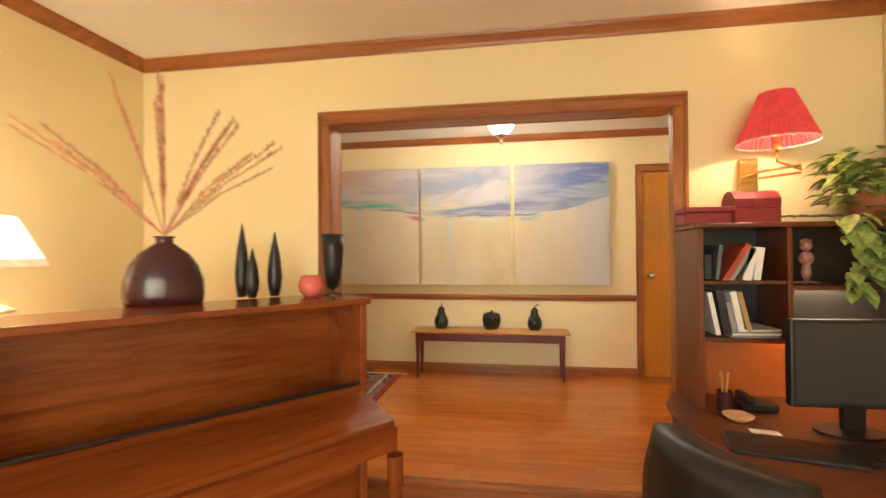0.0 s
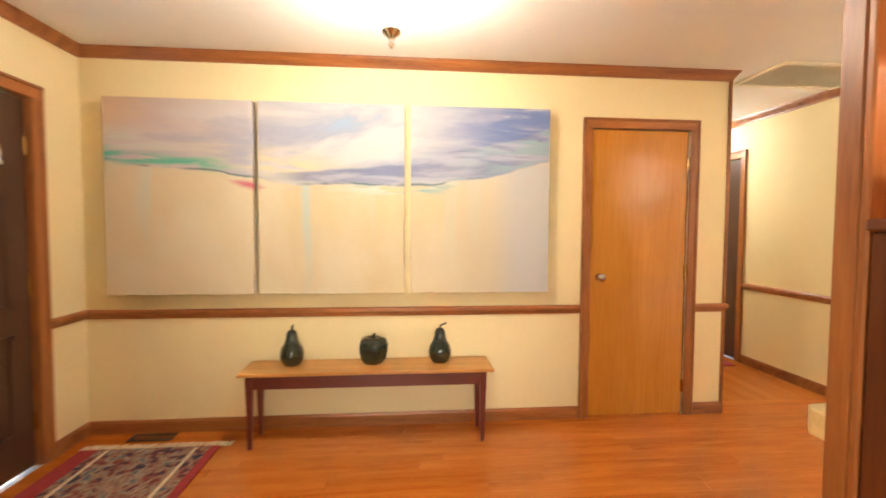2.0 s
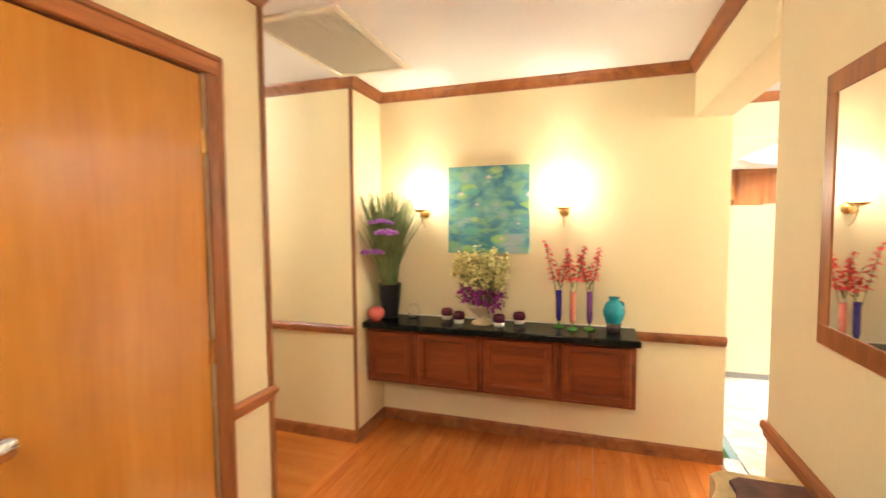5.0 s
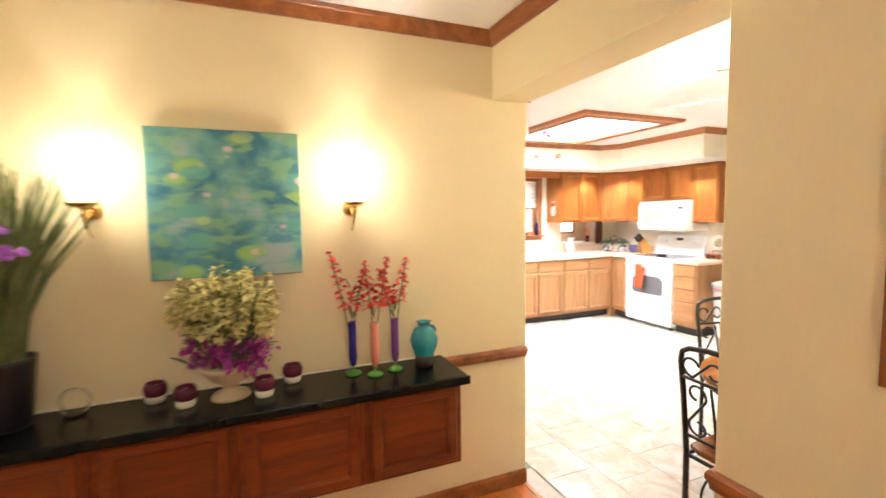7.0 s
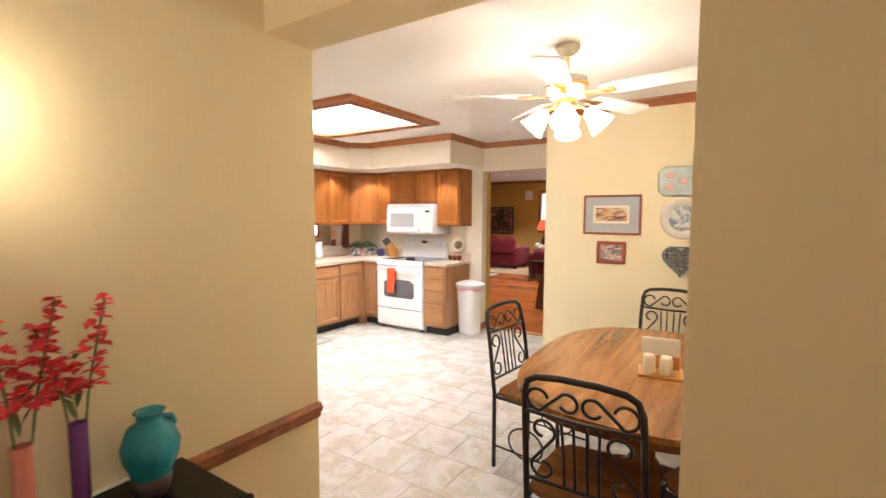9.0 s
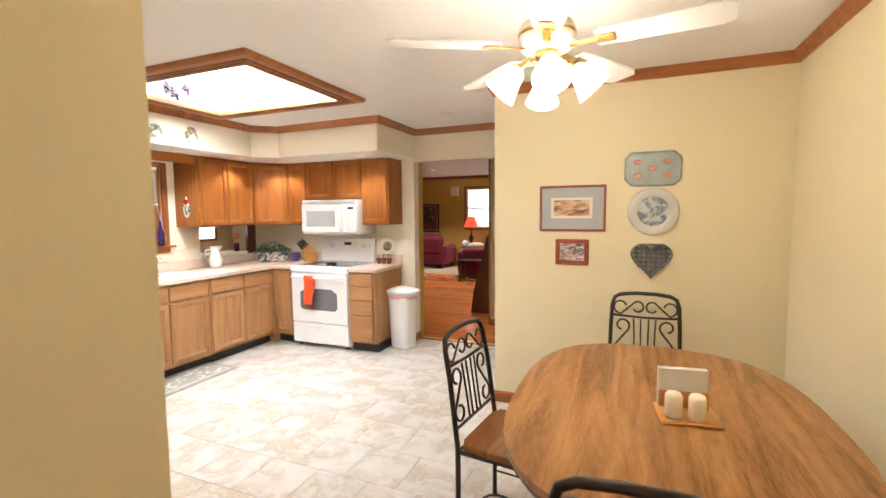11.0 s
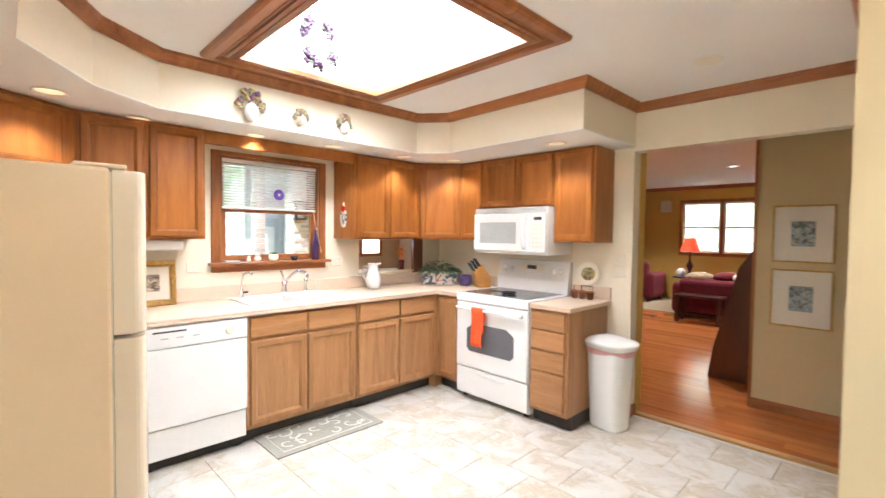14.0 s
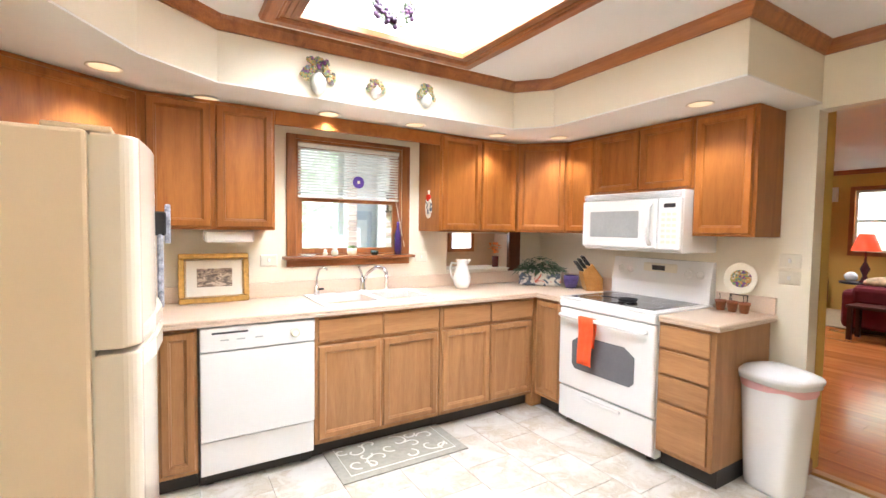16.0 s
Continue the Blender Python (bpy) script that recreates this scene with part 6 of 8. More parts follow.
for px, py, pz in ((-0.20, -0.03, 0.68), (-0.24, -0.10, 0.61), (-0.22, 0.02, 0.48)):
    fb = bmesh.new()
    for k in range(46):
        a, r = random.uniform(0, 6.28), 0.075 * math.sqrt(random.random())
        blob(fb, (px + r * math.cos(a), py + 1.15 * r * math.sin(a), pz + 0.02 - 3 * r * r + random.uniform(-0.008, 0.008)), random.uniform(0.008, 0.014), sub=1)
    part("flower_head", fb, PURPLE, bq, "flat purple flower cluster")
    part("flower_stem", tube([(0, 0, 0.2), (px * 0.6, py * 0.6, 0.4), (px, py, pz)], 0.004, seg=5), STEM, bq)

# pedestal bowl bouquet
pb2 = thing("pedestal_bouquet", "yellow and purple silk flowers in a cream pedestal bowl", "flower arrangement", (3.855, 4.055, CZ))
part("bowl", lathe([(0, 0), (0.075, 0), (0.07, 0.012), (0.03, 0.03), (0.03, 0.05), (0.07, 0.075), (0.105, 0.115), (0.112, 0.135), (0.10, 0.135), (0.06, 0.09), (0, 0.08)], 28), TANBOWL, pb2, smooth=True)
yb_, mb_, fb_, sb_ = bmesh.new(), bmesh.new(), bmesh.new(), bmesh.new()
for k in range(34):
    a, r = 2.4 * k, 0.17 * math.sqrt((k + 0.5) / 34)
    tip = Vector((0.5 * r * math.cos(a) - 0.02, 1.12 * r * math.sin(a), 0.51 - 0.35 * r + random.uniform(-0.09, 0.03)))
    root = Vector((0.2 * tip.x, 0.35 * tip.y, 0.12))
    tube([root, root.lerp(tip, 0.55) + Vector((0, 0, 0.02)), tip], 0.0026, sb_, seg=4)
    for q in range(13):
        c = tip + Vector((random.gauss(0, 0.014), random.gauss(0, 0.016), -0.011 * q + random.uniform(-0.008, 0.008)))
        for w in range(4):
            leaf(yb_, c, (random.uniform(-1, 0.6), random.uniform(-1, 1), random.uniform(-0.5, 1)), random.uniform(0.022, 0.036), 0.026, 0.3)
for k in range(24):
    a = random.uniform(0, 6.28)
    r = random.uniform(0.05, 0.165)
    c0 = Vector((0.6 * r * math.cos(a) - 0.02, 1.05 * r * math.sin(a), random.uniform(0.135, 0.235)))
    for q in range(16):
        c = c0 + Vector((random.gauss(0, 0.016), random.gauss(0, 0.018), random.gauss(0, 0.016)))
        leaf(mb_, c, (random.uniform(-1, 0.6), random.uniform(-1, 1), random.uniform(-0.7, 1)), 0.028, 0.026, 0.3)
for k in range(95):
    a, r = random.uniform(0, 6.28), 0.15 * math.sqrt(random.random())
    leaf(fb_, (0.5 * r * math.cos(a), r * math.sin(a), random.uniform(0.12, 0.34)), (math.cos(a), math.sin(a), random.uniform(0.1, 1.4)), random.uniform(0.05, 0.10), 0.02)
for nm, b_, m in (("lower_blossoms", mb_, MAGENTA), ("upper_blossoms", yb_, YELLOWP), ("foliage", fb_, DARKLEAF), ("stalks", sb_, STEM)):
    tagged(part(nm, b_, m, pb2), kind="stuff")
for y, x in ((4.325, 3.915), (4.21, 3.82), (3.93, 3.80), (3.814, 3.915)):
    v = thing("votive_holder", "wine-red glass votive cup with a cream candle", "candle holder", (x, y, CZ), 0, "votives on the console")
    part("base", lathe([(0, 0), (0.03, 0), (0.034, 0.008), (0.037, 0.028), (0, 0.028)], 20), CREAMC, v, "pale glass base", True)
    part("cup", lathe([(0, 0.0285), (0.037, 0.0285), (0.042, 0.045), (0.041, 0.062), (0.034, 0.076), (0.030, 0.076), (0.036, 0.06), (0.034, 0.045), (0, 0.038)], 20), PURPGL, v, smooth=True)
    part("candle", lathe([(0, 0.0385), (0.026, 0.042), (0.027, 0.054), (0.022, 0.06), (0, 0.06)], 18), CREAMC, v, smooth=True)
for y, x, m, lab in ((3.555, 3.89, mat("cobalt_glass", (0.03, 0.015, 0.22), 0.1), "cobalt"), (3.467, 3.835, mat("coral_glass", (0.62, 0.2, 0.13), 0.1), "coral"), (3.365, 3.865, mat("violet_bud_glass", (0.16, 0.05, 0.22), 0.1), "violet")):
    v = thing("bud_vase", lab + " glass bud vase on a green foot with red blossoms", "vase", (x, y, CZ), 0, "three bud vases on the console")
    part("foot", lathe([(0, 0), (0.034, 0), (0.036, 0.008), (0.02, 0.016), (0.006, 0.02), (0.006, 0.04), (0, 0.04)], 18), mat("green_glass_foot", (0.10, 0.30, 0.05), 0.12), v, smooth=True)
    part("tube", lathe([(0, 0.038), (0.012, 0.042), (0.018, 0.07), (0.018, 0.24), (0.015, 0.24), (0.014, 0.07), (0, 0.05)], 16), m, v, smooth=True)
    bl = bmesh.new()
    st = bmesh.new()
    for q in range(2):
        dx, dy = random.uniform(-0.02, 0.02), (0.035 + random.uniform(0, 0.055)) * (-1) ** q
        h = random.uniform(0.46, 0.56)
        tube([(0, 0, 0.1), (dx * 0.4, dy * 0.4, 0.32), (dx, dy, h)], 0.0025, st, seg=4)
        for k in range(15):
            f = 0.15 + 0.85 * k / 14
            side = 0.016 * (1.15 - f) * (-1) ** k
            c = (dx * f + random.uniform(-0.008, 0.008), dy * f + side, 0.27 + (h - 0.27) * f)
            for w in range(5):
                leaf(bl, c, (random.uniform(-1, 1), random.uniform(-1, 1) + 40 * side, random.uniform(-0.2, 0.8)), 0.034 * (1.2 - 0.6 * f), 0.024)
    for k in range(5):
        leaf(st, (0, 0, random.uniform(0.24, 0.4)), (random.uniform(-1, 1), random.uniform(-1, 1), 0.7), 0.08, 0.014)
    tagged(part("blossoms", bl, REDP, v), kind="stuff")
    tagged(part("greenery", st, STEM, v), kind="stuff")
jr = thing("teal_jar", "teal glazed pottery jar with a brown foot", "vase", (3.862, 3.222, CZ))
part("body", lathe([(0.045, 0.055), (0.062, 0.10), (0.066, 0.13), (0.05, 0.175), (0.028, 0.19), (0.03, 0.21), (0.036, 0.214), (0.028, 0.214), (0.02, 0.19)], 26), TEAL, jr, smooth=True)
part("foot", lathe([(0, 0), (0.04, 0), (0.044, 0.02), (0.046, 0.055), (0, 0.055)], 26), mat("brown_glaze", (0.07, 0.05, 0.045), 0.25, vary=0.15), jr, smooth=True)
part("handle", tube([(0.0, -0.03, 0.19), (0.0, -0.05, 0.185), (0.0, -0.058, 0.16)], 0.007, seg=6), TEAL, jr)
gbw = thing("pink_glass_bowl", "small coral glass bowl", "bowl", (3.735, 4.79, CZ))
part("bowl", lathe([(0, 0), (0.03, 0), (0.055, 0.03), (0.06, 0.06), (0.045, 0.09), (0.04, 0.09), (0.055, 0.06), (0, 0.01)], 20), PINKGL, gbw, smooth=True)
gw = thing("glass_ornament", "round clear glass ornament", "ornament", (3.90, 4.575, CZ))
part("ring", tube([(0, 0.045 * math.cos(a * math.pi / 12), 0.05 + 0.045 * math.sin(a * math.pi / 12)) for a in range(24)], 0.007, closed=True, seg=6), GLASS, gw, smooth=True)
part("base", lathe([(0, 0), (0.035, 0), (0.035, 0.01), (0, 0.012)], 18), GLASS, gw)

# marble-topped side table by the wall, and the frame above it
st_ = thing("marble_side_table", "gilt side table with a scalloped front and brown marble top", "table", (1.965, 2.785, 0))
o = [(0.46, 0.0), (0.46, 0.20), (0.43, 0.235), (0.37, 0.225), (0.33, 0.235), (0.26, 0.28), (0.12, 0.30), (0.0, 0.29), (-0.12, 0.30), (-0.26, 0.28), (-0.33, 0.235), (-0.37, 0.225), (-0.43, 0.235), (-0.46, 0.20), (-0.46, 0.0)]
part("frame", prism(o, 0.66, 0.748, bev=0.008), GILTW, st_)
part("marble_top", prism([(x * 0.88, 0.006 + y * 0.82) for x, y in o], 0.749, 0.762, bev=0.004), MARBLE, st_)
for x, y in ((-0.4, 0.04), (0.4, 0.04), (-0.3, 0.2), (0.3, 0.2)):
    part("leg", tube([(x, y, 0.66), (x * 1.03, y + 0.02, 0.45), (x * 0.97, y, 0.2), (x * 1.02, y + 0.01, 0.0)], 0.024, seg=8, taper=0.7), GILTW, st_, smooth=True)
gd = thing("flower_dish", "small glass dish with white flowers on the marble", "flower arrangement", (2.05, 2.85, 0.762))
part("dish", lathe([(0, 0), (0.025, 0), (0.04, 0.02), (0.045, 0.05), (0.042, 0.05), (0.036, 0.02), (0, 0.006)], 18), GLASS, gd, smooth=True)
fb = bmesh.new()
for k in range(40):
    leaf(fb, (random.uniform(-0.04, 0.04), random.uniform(-0.04, 0.04), random.uniform(0.02, 0.06)), (random.uniform(-1, 1), random.uniform(-1, 1), random.uniform(0, 1)), 0.03, 0.02)
tagged(part("petals", fb, YELLOWP, gd), kind="stuff")
mf = thing("wall_mirror", "large mirror in a stained oak frame above the side table", "mirror", (0, 0, 0))
part("frame", boxes((1.9, 2.385, 2.769, 2.777, 1.165, 1.22), (1.9, 2.385, 2.769, 2.777, 1.82, 1.875), (1.9, 1.95, 2.769, 2.777, 1.22, 1.82), (2.33, 2.385, 2.769, 2.777, 1.22, 1.82), bev=0.002), TRIMZ, mf)
part("glass", box(1.95, 2.33, 2.769, 2.774, 1.22, 1.82), MIRROR, mf)
hr = solid("hall_rug", box(2.75, 3.42, 5.7, 6.6, 0.001, 0.01, 0.002), RUGRED, "red hall rug beyond the foyer", "rug")

# ---- living room ----
PZ = 1.02
pn = thing("upright_piano", "walnut upright piano with a closed keyboard lid", "piano", (-1.398, 0.925, -0.2), 51.1)
LZ = 0.2
part("lid", box(-0.02, 1.47, -0.025, 0.36, PZ + LZ - 0.03, PZ + LZ, 0.008, seg=2), PIANO, pn)
part("upper_panel", box(0.05, 1.42, 0.0, 0.02, 0.62 + LZ, PZ + LZ - 0.035, 0.003), PIANO, pn)
for x in (0.0, 1.42):
    part("side_panel", box(x, x + 0.035, -0.005, 0.34, 0.0, PZ + LZ - 0.031, 0.004), PIANO, pn)
    part("arm", prism([(-0.30, 0.44 + LZ), (-0.30, 0.49 + LZ), (-0.26, 0.55 + LZ), (-0.1, 0.58 + LZ), (-0.006, 0.66 + LZ), (-0.006, 0.40 + LZ), (-0.30, 0.36 + LZ)], x - 0.005, x + 0.04), PIANO, pn)
    ar = pn.children[-1].data
    for v in ar.vertices:
        y, z, xx = v.co
        v.co = (xx, y, z)
    part("front_leg", lathe([(0.03, 0.0), (0.022, 0.03), (0.02, 0.2), (0.032, 0.36), (0.026, 0.40), (0.036, 0.44), (0.036, 0.56)], 16, (x + 0.018, -0.25, 0)), PIANO, pn, smooth=True)
part("back_panel", box(0.035, 1.42, 0.30, 0.335, 0.05, PZ + LZ - 0.031), PIANO, pn)
fbd = part("keyboard_lid", prism([(-0.275, 0.50 + LZ), (-0.275, 0.52 + LZ), (-0.03, 0.595 + LZ), (-0.004, 0.61 + LZ), (-0.004, 0.585 + LZ)], 0.04, 1.415), PIANO, pn)
kb = part("key_slip", prism([(-0.30, 0.40 + LZ), (-0.30, 0.495 + LZ), (-0.27, 0.498 + LZ), (-0.004, 0.56 + LZ), (-0.004, 0.40 + LZ)], 0.04, 1.415), PIANO, pn)
for ob_ in (fbd, kb):
    for v in ob_.data.vertices:
        y, z, xx = v.co
        v.co = (xx, y, z)
part("lower_panel", box(0.04, 1.415, 0.02, 0.04, 0.06, 0.40 + LZ), PIANO, pn)
part("lid_shadow_gap", box(0.05, 1.42, 0.006, 0.03, 0.612 + LZ, 0.622 + LZ), BLACKP, pn)


def on_piano(u, v):
    c, s = math.cos(radians(51.1)), math.sin(radians(51.1))
    return (-1.398 + c * u - s * v, 0.925 + s * u + c * v, PZ)


lt = thing("table_lamp", "table lamp with a pale painted shade, lit", "lamp", (-1.70, 1.365, PZ - 0.001))
part("base", lathe([(0, 0), (0.07, 0), (0.07, 0.012), (0.02, 0.03), (0.015, 0.10), (0.022, 0.15), (0.012, 0.2), (0, 0.21)], 20), WHITEC, lt, smooth=True)
s = part("shade", lathe([(0.17, 0.17), (0.075, 0.36), (0.073, 0.36), (0.168, 0.17)], 6), PAPERSH, lt, "pale panelled shade with a painted border")
s.visible_shadow = False
part("shade_border", lathe([(0.172, 0.17), (0.157, 0.2)], 6), mat("painted_border", (0.5, 0.2, 0.1), 0.7, vary=0.4, scale=30, emit=(1, 0.7, 0.4), strength=0.7), lt)
mv = thing("moon_vase", "round flattened brown-purple vase with dried reeds", "vase", (-1.235, 1.67, PZ), 35)
mb = bmesh.new()
lathe([(0, 0), (0.185, 0.0), (0.195, 0.04), (0.19, 0.10), (0.165, 0.165), (0.12, 0.215), (0.06, 0.25), (0.032, 0.258), (0.03, 0.278), (0.042, 0.288), (0.03, 0.288), (0.02, 0.26)], 36, (0, 0, 0), mb, 0.42)
for v in mb.verts:
    v.co.x *= 0.77
    if v.co.z > 0.255:
        v.co.x, v.co.y = v.co.x * 1.35, v.co.y * 1.5
part("body", mb, BROWNV, mv, smooth=True)
rd = bmesh.new()
for dx, dz, dy, cnt in ((-0.44, 0.43, 0.1, 4), (-0.10, 0.64, 0.0, 3), (0.02, 0.66, 0.05, 3), (0.23, 0.54, 0.0, 4), (0.40, 0.38, -0.05, 4)):
    for q in range(cnt):
        jx, jz = random.uniform(-0.09, 0.09), random.uniform(-0.09, 0.05)
        p0, p1 = Vector((0, 0, 0.29)), Vector((dx + jx, dy, 0.30 + dz + jz))
        tube([p0, p0.lerp(p1, 0.5) + Vector((0, 0, 0.03)), p1], 0.0022, rd, seg=4, taper=0.3)
        for k in range(150):
            f = 0.22 + 0.78 * k / 150
            c = p0.lerp(p1, f) + Vector((0, 0, 0.03 * (1 - abs(2 * f - 1))))
            leaf(rd, c, (p1 - p0).normalized() + Vector((random.uniform(-0.8, 0.8), random.uniform(-0.8, 0.8), random.uniform(-0.4, 0.6))), random.uniform(0.016, 0.034), 0.0042, 0)
tagged(part("dried_reeds", rd, REED, mv, "reddish dried reeds fanning out"), kind="stuff")
for (px_, h, r) in (((-1.115, 2.03), 0.37, 0.034), ((-1.035, 1.99), 0.245, 0.032), ((-0.975, 2.09), 0.33, 0.036)):
    solid("spire_vase", lathe([(0, 0), (r * 0.6, 0), (r * 0.9, h * 0.15), (r, h * 0.32), (r * 0.75, h * 0.6), (r * 0.35, h * 0.82), (r * 0.12, h * 0.95), (0, h)], 20), BLACKV, "slender black pointed ceramic spire", "ornament", (*px_, PZ), 0, "three black spires on the piano", smooth=True)
solid("coral_bowl", lathe([(0, 0), (0.03, 0), (0.055, 0.025), (0.062, 0.06), (0.05, 0.10), (0.042, 0.105), (0.052, 0.06), (0, 0.02)], 24), PINKGL, "round coral glass bowl on the piano", "bowl", (-0.775, 2.08, PZ), 0, smooth=True)
bvz = thing("black_vase", "tall flared smoky purple-black glass vase", "vase", (-0.70, 2.17, PZ))
part("body", lathe([(0, 0.03), (0.03, 0.04), (0.045, 0.12), (0.056, 0.23), (0.06, 0.31), (0.055, 0.31), (0.04, 0.13), (0, 0.06)], 24), BLACKV, bvz, smooth=True)
part("foot", lathe([(0, 0), (0.045, 0), (0.045, 0.008), (0.012, 0.018), (0.012, 0.032), (0, 0.032)], 20), GLASS, bvz, smooth=True)

# desk with hutch
DZ = 0.53
dk = thing("desk_hutch", "dark cherry desk with a hutch of open shelves", "desk", (0, 0, 0))
part("desktop", prism([(0.99, 2.385), (1.94, 2.385), (1.94, 0.95), (1.50, 0.98), (1.25, 1.2), (1.06, 1.44), (0.945, 1.65), (0.892, 1.86), (0.885, 2.05), (0.915, 2.24)][::-1], DZ - 0.03, DZ, bev=0.006), HUTCHW, dk)
part("side_panel", box(1.013, 1.04, 2.117, 2.388, DZ, 1.33, 0.003), HUTCHW, dk)
part("base_panel", box(1.013, 1.035, 1.98, 2.38, -0.2, DZ - 0.031, 0.003), HUTCHW, dk)
part("base_panel", box(1.90, 1.925, 1.0, 2.38, -0.2, DZ - 0.031, 0.003), HUTCHW, dk)
part("divider", box(1.372, 1.392, 2.117, 2.37, 0.84, 1.329, 0.002), HUTCHW, dk)
part("top", box(1.0, 1.94, 2.105, 2.39, 1.331, 1.353, 0.004), HUTCHW, dk)
part("shelf", box(1.04, 1.371, 2.125, 2.37, 1.085, 1.10), HUTCHW, dk)
part("shelf", box(1.04, 1.371, 2.125, 2.37, 0.83, 0.85), HUTCHW, dk)
part("shelf", box(1.393, 1.92, 2.125, 2.37, 1.06, 1.08), HUTCHW, dk)
# Black sheet stands for the shade deep in the cubbies.
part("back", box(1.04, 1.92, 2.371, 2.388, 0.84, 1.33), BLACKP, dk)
# Orange desk light is put into the lower panel's colour.
part("back_lower", box(1.04, 1.92, 2.372, 2.388, DZ + 0.001, 0.838), mat("orange_lit_back", (0.50, 0.13, 0.03), 0.35, vary=0.1, scale=3), dk)
part("right_side", box(1.921, 1.94, 2.117, 2.388, DZ, 1.33, 0.003), HUTCHW, dk)
def cloth(name, c):
    return mat(name, c, 0.6, vary=0.12, scale=14, bump=0.15)


BK_BLACK, BK_RED, BK_GREY, BK_TAN, BK_BLUE = cloth("black_book_cloth", (0.02, 0.02, 0.022)), cloth("red_book_cover", (0.42, 0.07, 0.03)), cloth("grey_book_cover", (0.30, 0.29, 0.27)), cloth("tan_book_cover", (0.46, 0.30, 0.12)), cloth("slate_book_cover", (0.10, 0.12, 0.15))


def shelf_book(x, z, w, h, tilt, m, lab, deep=0.16):
    b = thing("book", lab, "book", (0, 0, 0), 0, "books on the hutch")
    b.matrix_basis = pose(x, 2.145, z, 0, tilt, 0)
    part("cover", boxes((0, 0.002, 0, deep, 0, h), (w - 0.002, w, 0, deep, 0, h), (0.002, w - 0.002, 0, 0.002, 0, h), bev=0.0006), m, b)
    part("pages", box(0.0022, w - 0.0022, 0.0023, deep - 0.004, 0.003, h - 0.004), PAPER, b)


for x, w, h, tilt, m, lab in ((1.052, 0.03, 0.11, 0, BK_BLACK, "short black book upright on the upper hutch shelf"), (1.098, 0.016, 0.155, 6, BK_BLUE, "thin slate book leaning on the upper hutch shelf"), (1.125, 0.024, 0.19, 32, BK_RED, "red and orange book leaning far over"), (1.155, 0.018, 0.17, 30, BK_GREY, "grey book leaning on the upper hutch shelf"), (1.178, 0.02, 0.16, 27, BK_BLACK, "black book leaning on the upper hutch shelf"), (1.208, 0.035, 0.15, 12, PAPER, "white binder of papers on the upper hutch shelf"), (1.25, 0.03, 0.145, 8, PAPER, "white envelope box on the upper hutch shelf")):
    shelf_book(x, 1.104, w, h, tilt, m, lab)
for x, w, h, tilt, m, lab in ((1.098, 0.02, 0.19, -11, PAPER, "white book leaning on the lower hutch shelf"), (1.128, 0.034, 0.20, -9, BK_BLACK, "thick black book leaning on the lower hutch shelf"), (1.168, 0.02, 0.15, -12, BK_GREY, "small grey book leaning on the lower hutch shelf"), (1.192, 0.026, 0.195, -11, PAPER, "tall white book leaning on the lower hutch shelf"), (1.228, 0.02, 0.195, -13, BK_TAN, "tan book leaning on the lower hutch shelf")):
    shelf_book(x, 0.857, w, h, tilt, m, lab, 0.2)
for k in range(4):
    solid("magazine", box(0, 0.2, 0, 0.2, 0, 0.008, 0.001), PAPER if k % 2 else BK_GREY, "magazine lying flat on the shelf", "magazine", (1.15 + 0.012 * k, 2.14, 0.8505 + 0.0085 * k), 3 * k, "stacked magazines")
fgm = bmesh.new()
for at_, r, sq in (((0, 0, 0.008), 0.05, (1, 1, 0.16)), ((0, 0, 0.055), 0.024, (0.8, 0.8, 1.8)), ((0, 0, 0.115), 0.03, (1, 0.8, 1.1)), ((0, 0, 0.17), 0.024, (1, 1, 1)), ((0, 0, 0.19), 0.02, (1.1, 1.1, 0.6))):
    blob(fgm, at_, r, sq, 2)
solid("figurine", fgm, mat("painted_figurine", (0.35, 0.16, 0.12), 0.4, vary=0.5, scale=40), "small painted figurine in the dark cubby", "figurine", (1.49, 2.2, 1.081), 0)
for nm, r, at_ in (("keepsake_box", (0, 0.2, 0, 0.13, 0, 0.075), (0.995, 2.2, 1.354)), ("recipe_box", (0, 0.19, 0, 0.13, 0, 0.10), (1.195, 2.18, 1.354))):
    kb2 = thing(nm, "crimson leather box with a lid on the hutch", "box", at_)
    part("body", box(*r[:5], r[5] * 0.7, 0.004), REDBOX, kb2)
    if nm == "recipe_box":
        pl = prism([(0, 0.07), (0.0, 0.11), (0.03, 0.142), (0.065, 0.152), (0.10, 0.142), (0.13, 0.11), (0.13, 0.07)], 0, 0.19)
        for v in pl.verts:
            y, z, xx = v.co
            v.co = (xx, y, z)
        part("lid", pl, REDBOX, kb2)
        part("clasp", box(0.08, 0.11, -0.006, 0.0, 0.06, 0.11, 0.002), REDBOX, kb2)
    else:
        part("lid", box(-0.004, 0.204, -0.004, 0.134, 0.053, 0.078, 0.004), REDBOX, kb2)
mn = thing("computer_monitor", "black flat computer monitor on a stand", "monitor", (1.475, 1.93, DZ), 2)
part("screen_bezel", box(-0.215, 0.30, -0.02, 0.02, 0.10, 0.435, 0.006, seg=2), BLACKP, mn)
part("screen", box(-0.2, 0.285, -0.0225, -0.0205, 0.118, 0.42), mat("dark_screen", (0.03, 0.032, 0.035), 0.35, vary=0.03), mn)
part("neck", box(-0.02, 0.06, 0.0, 0.03, 0.01, 0.12, 0.004), BLACKP, mn)
part("foot", prism(oval(0.12, 0.08, 2.2, 24), 0.0, 0.012), BLACKP, mn)
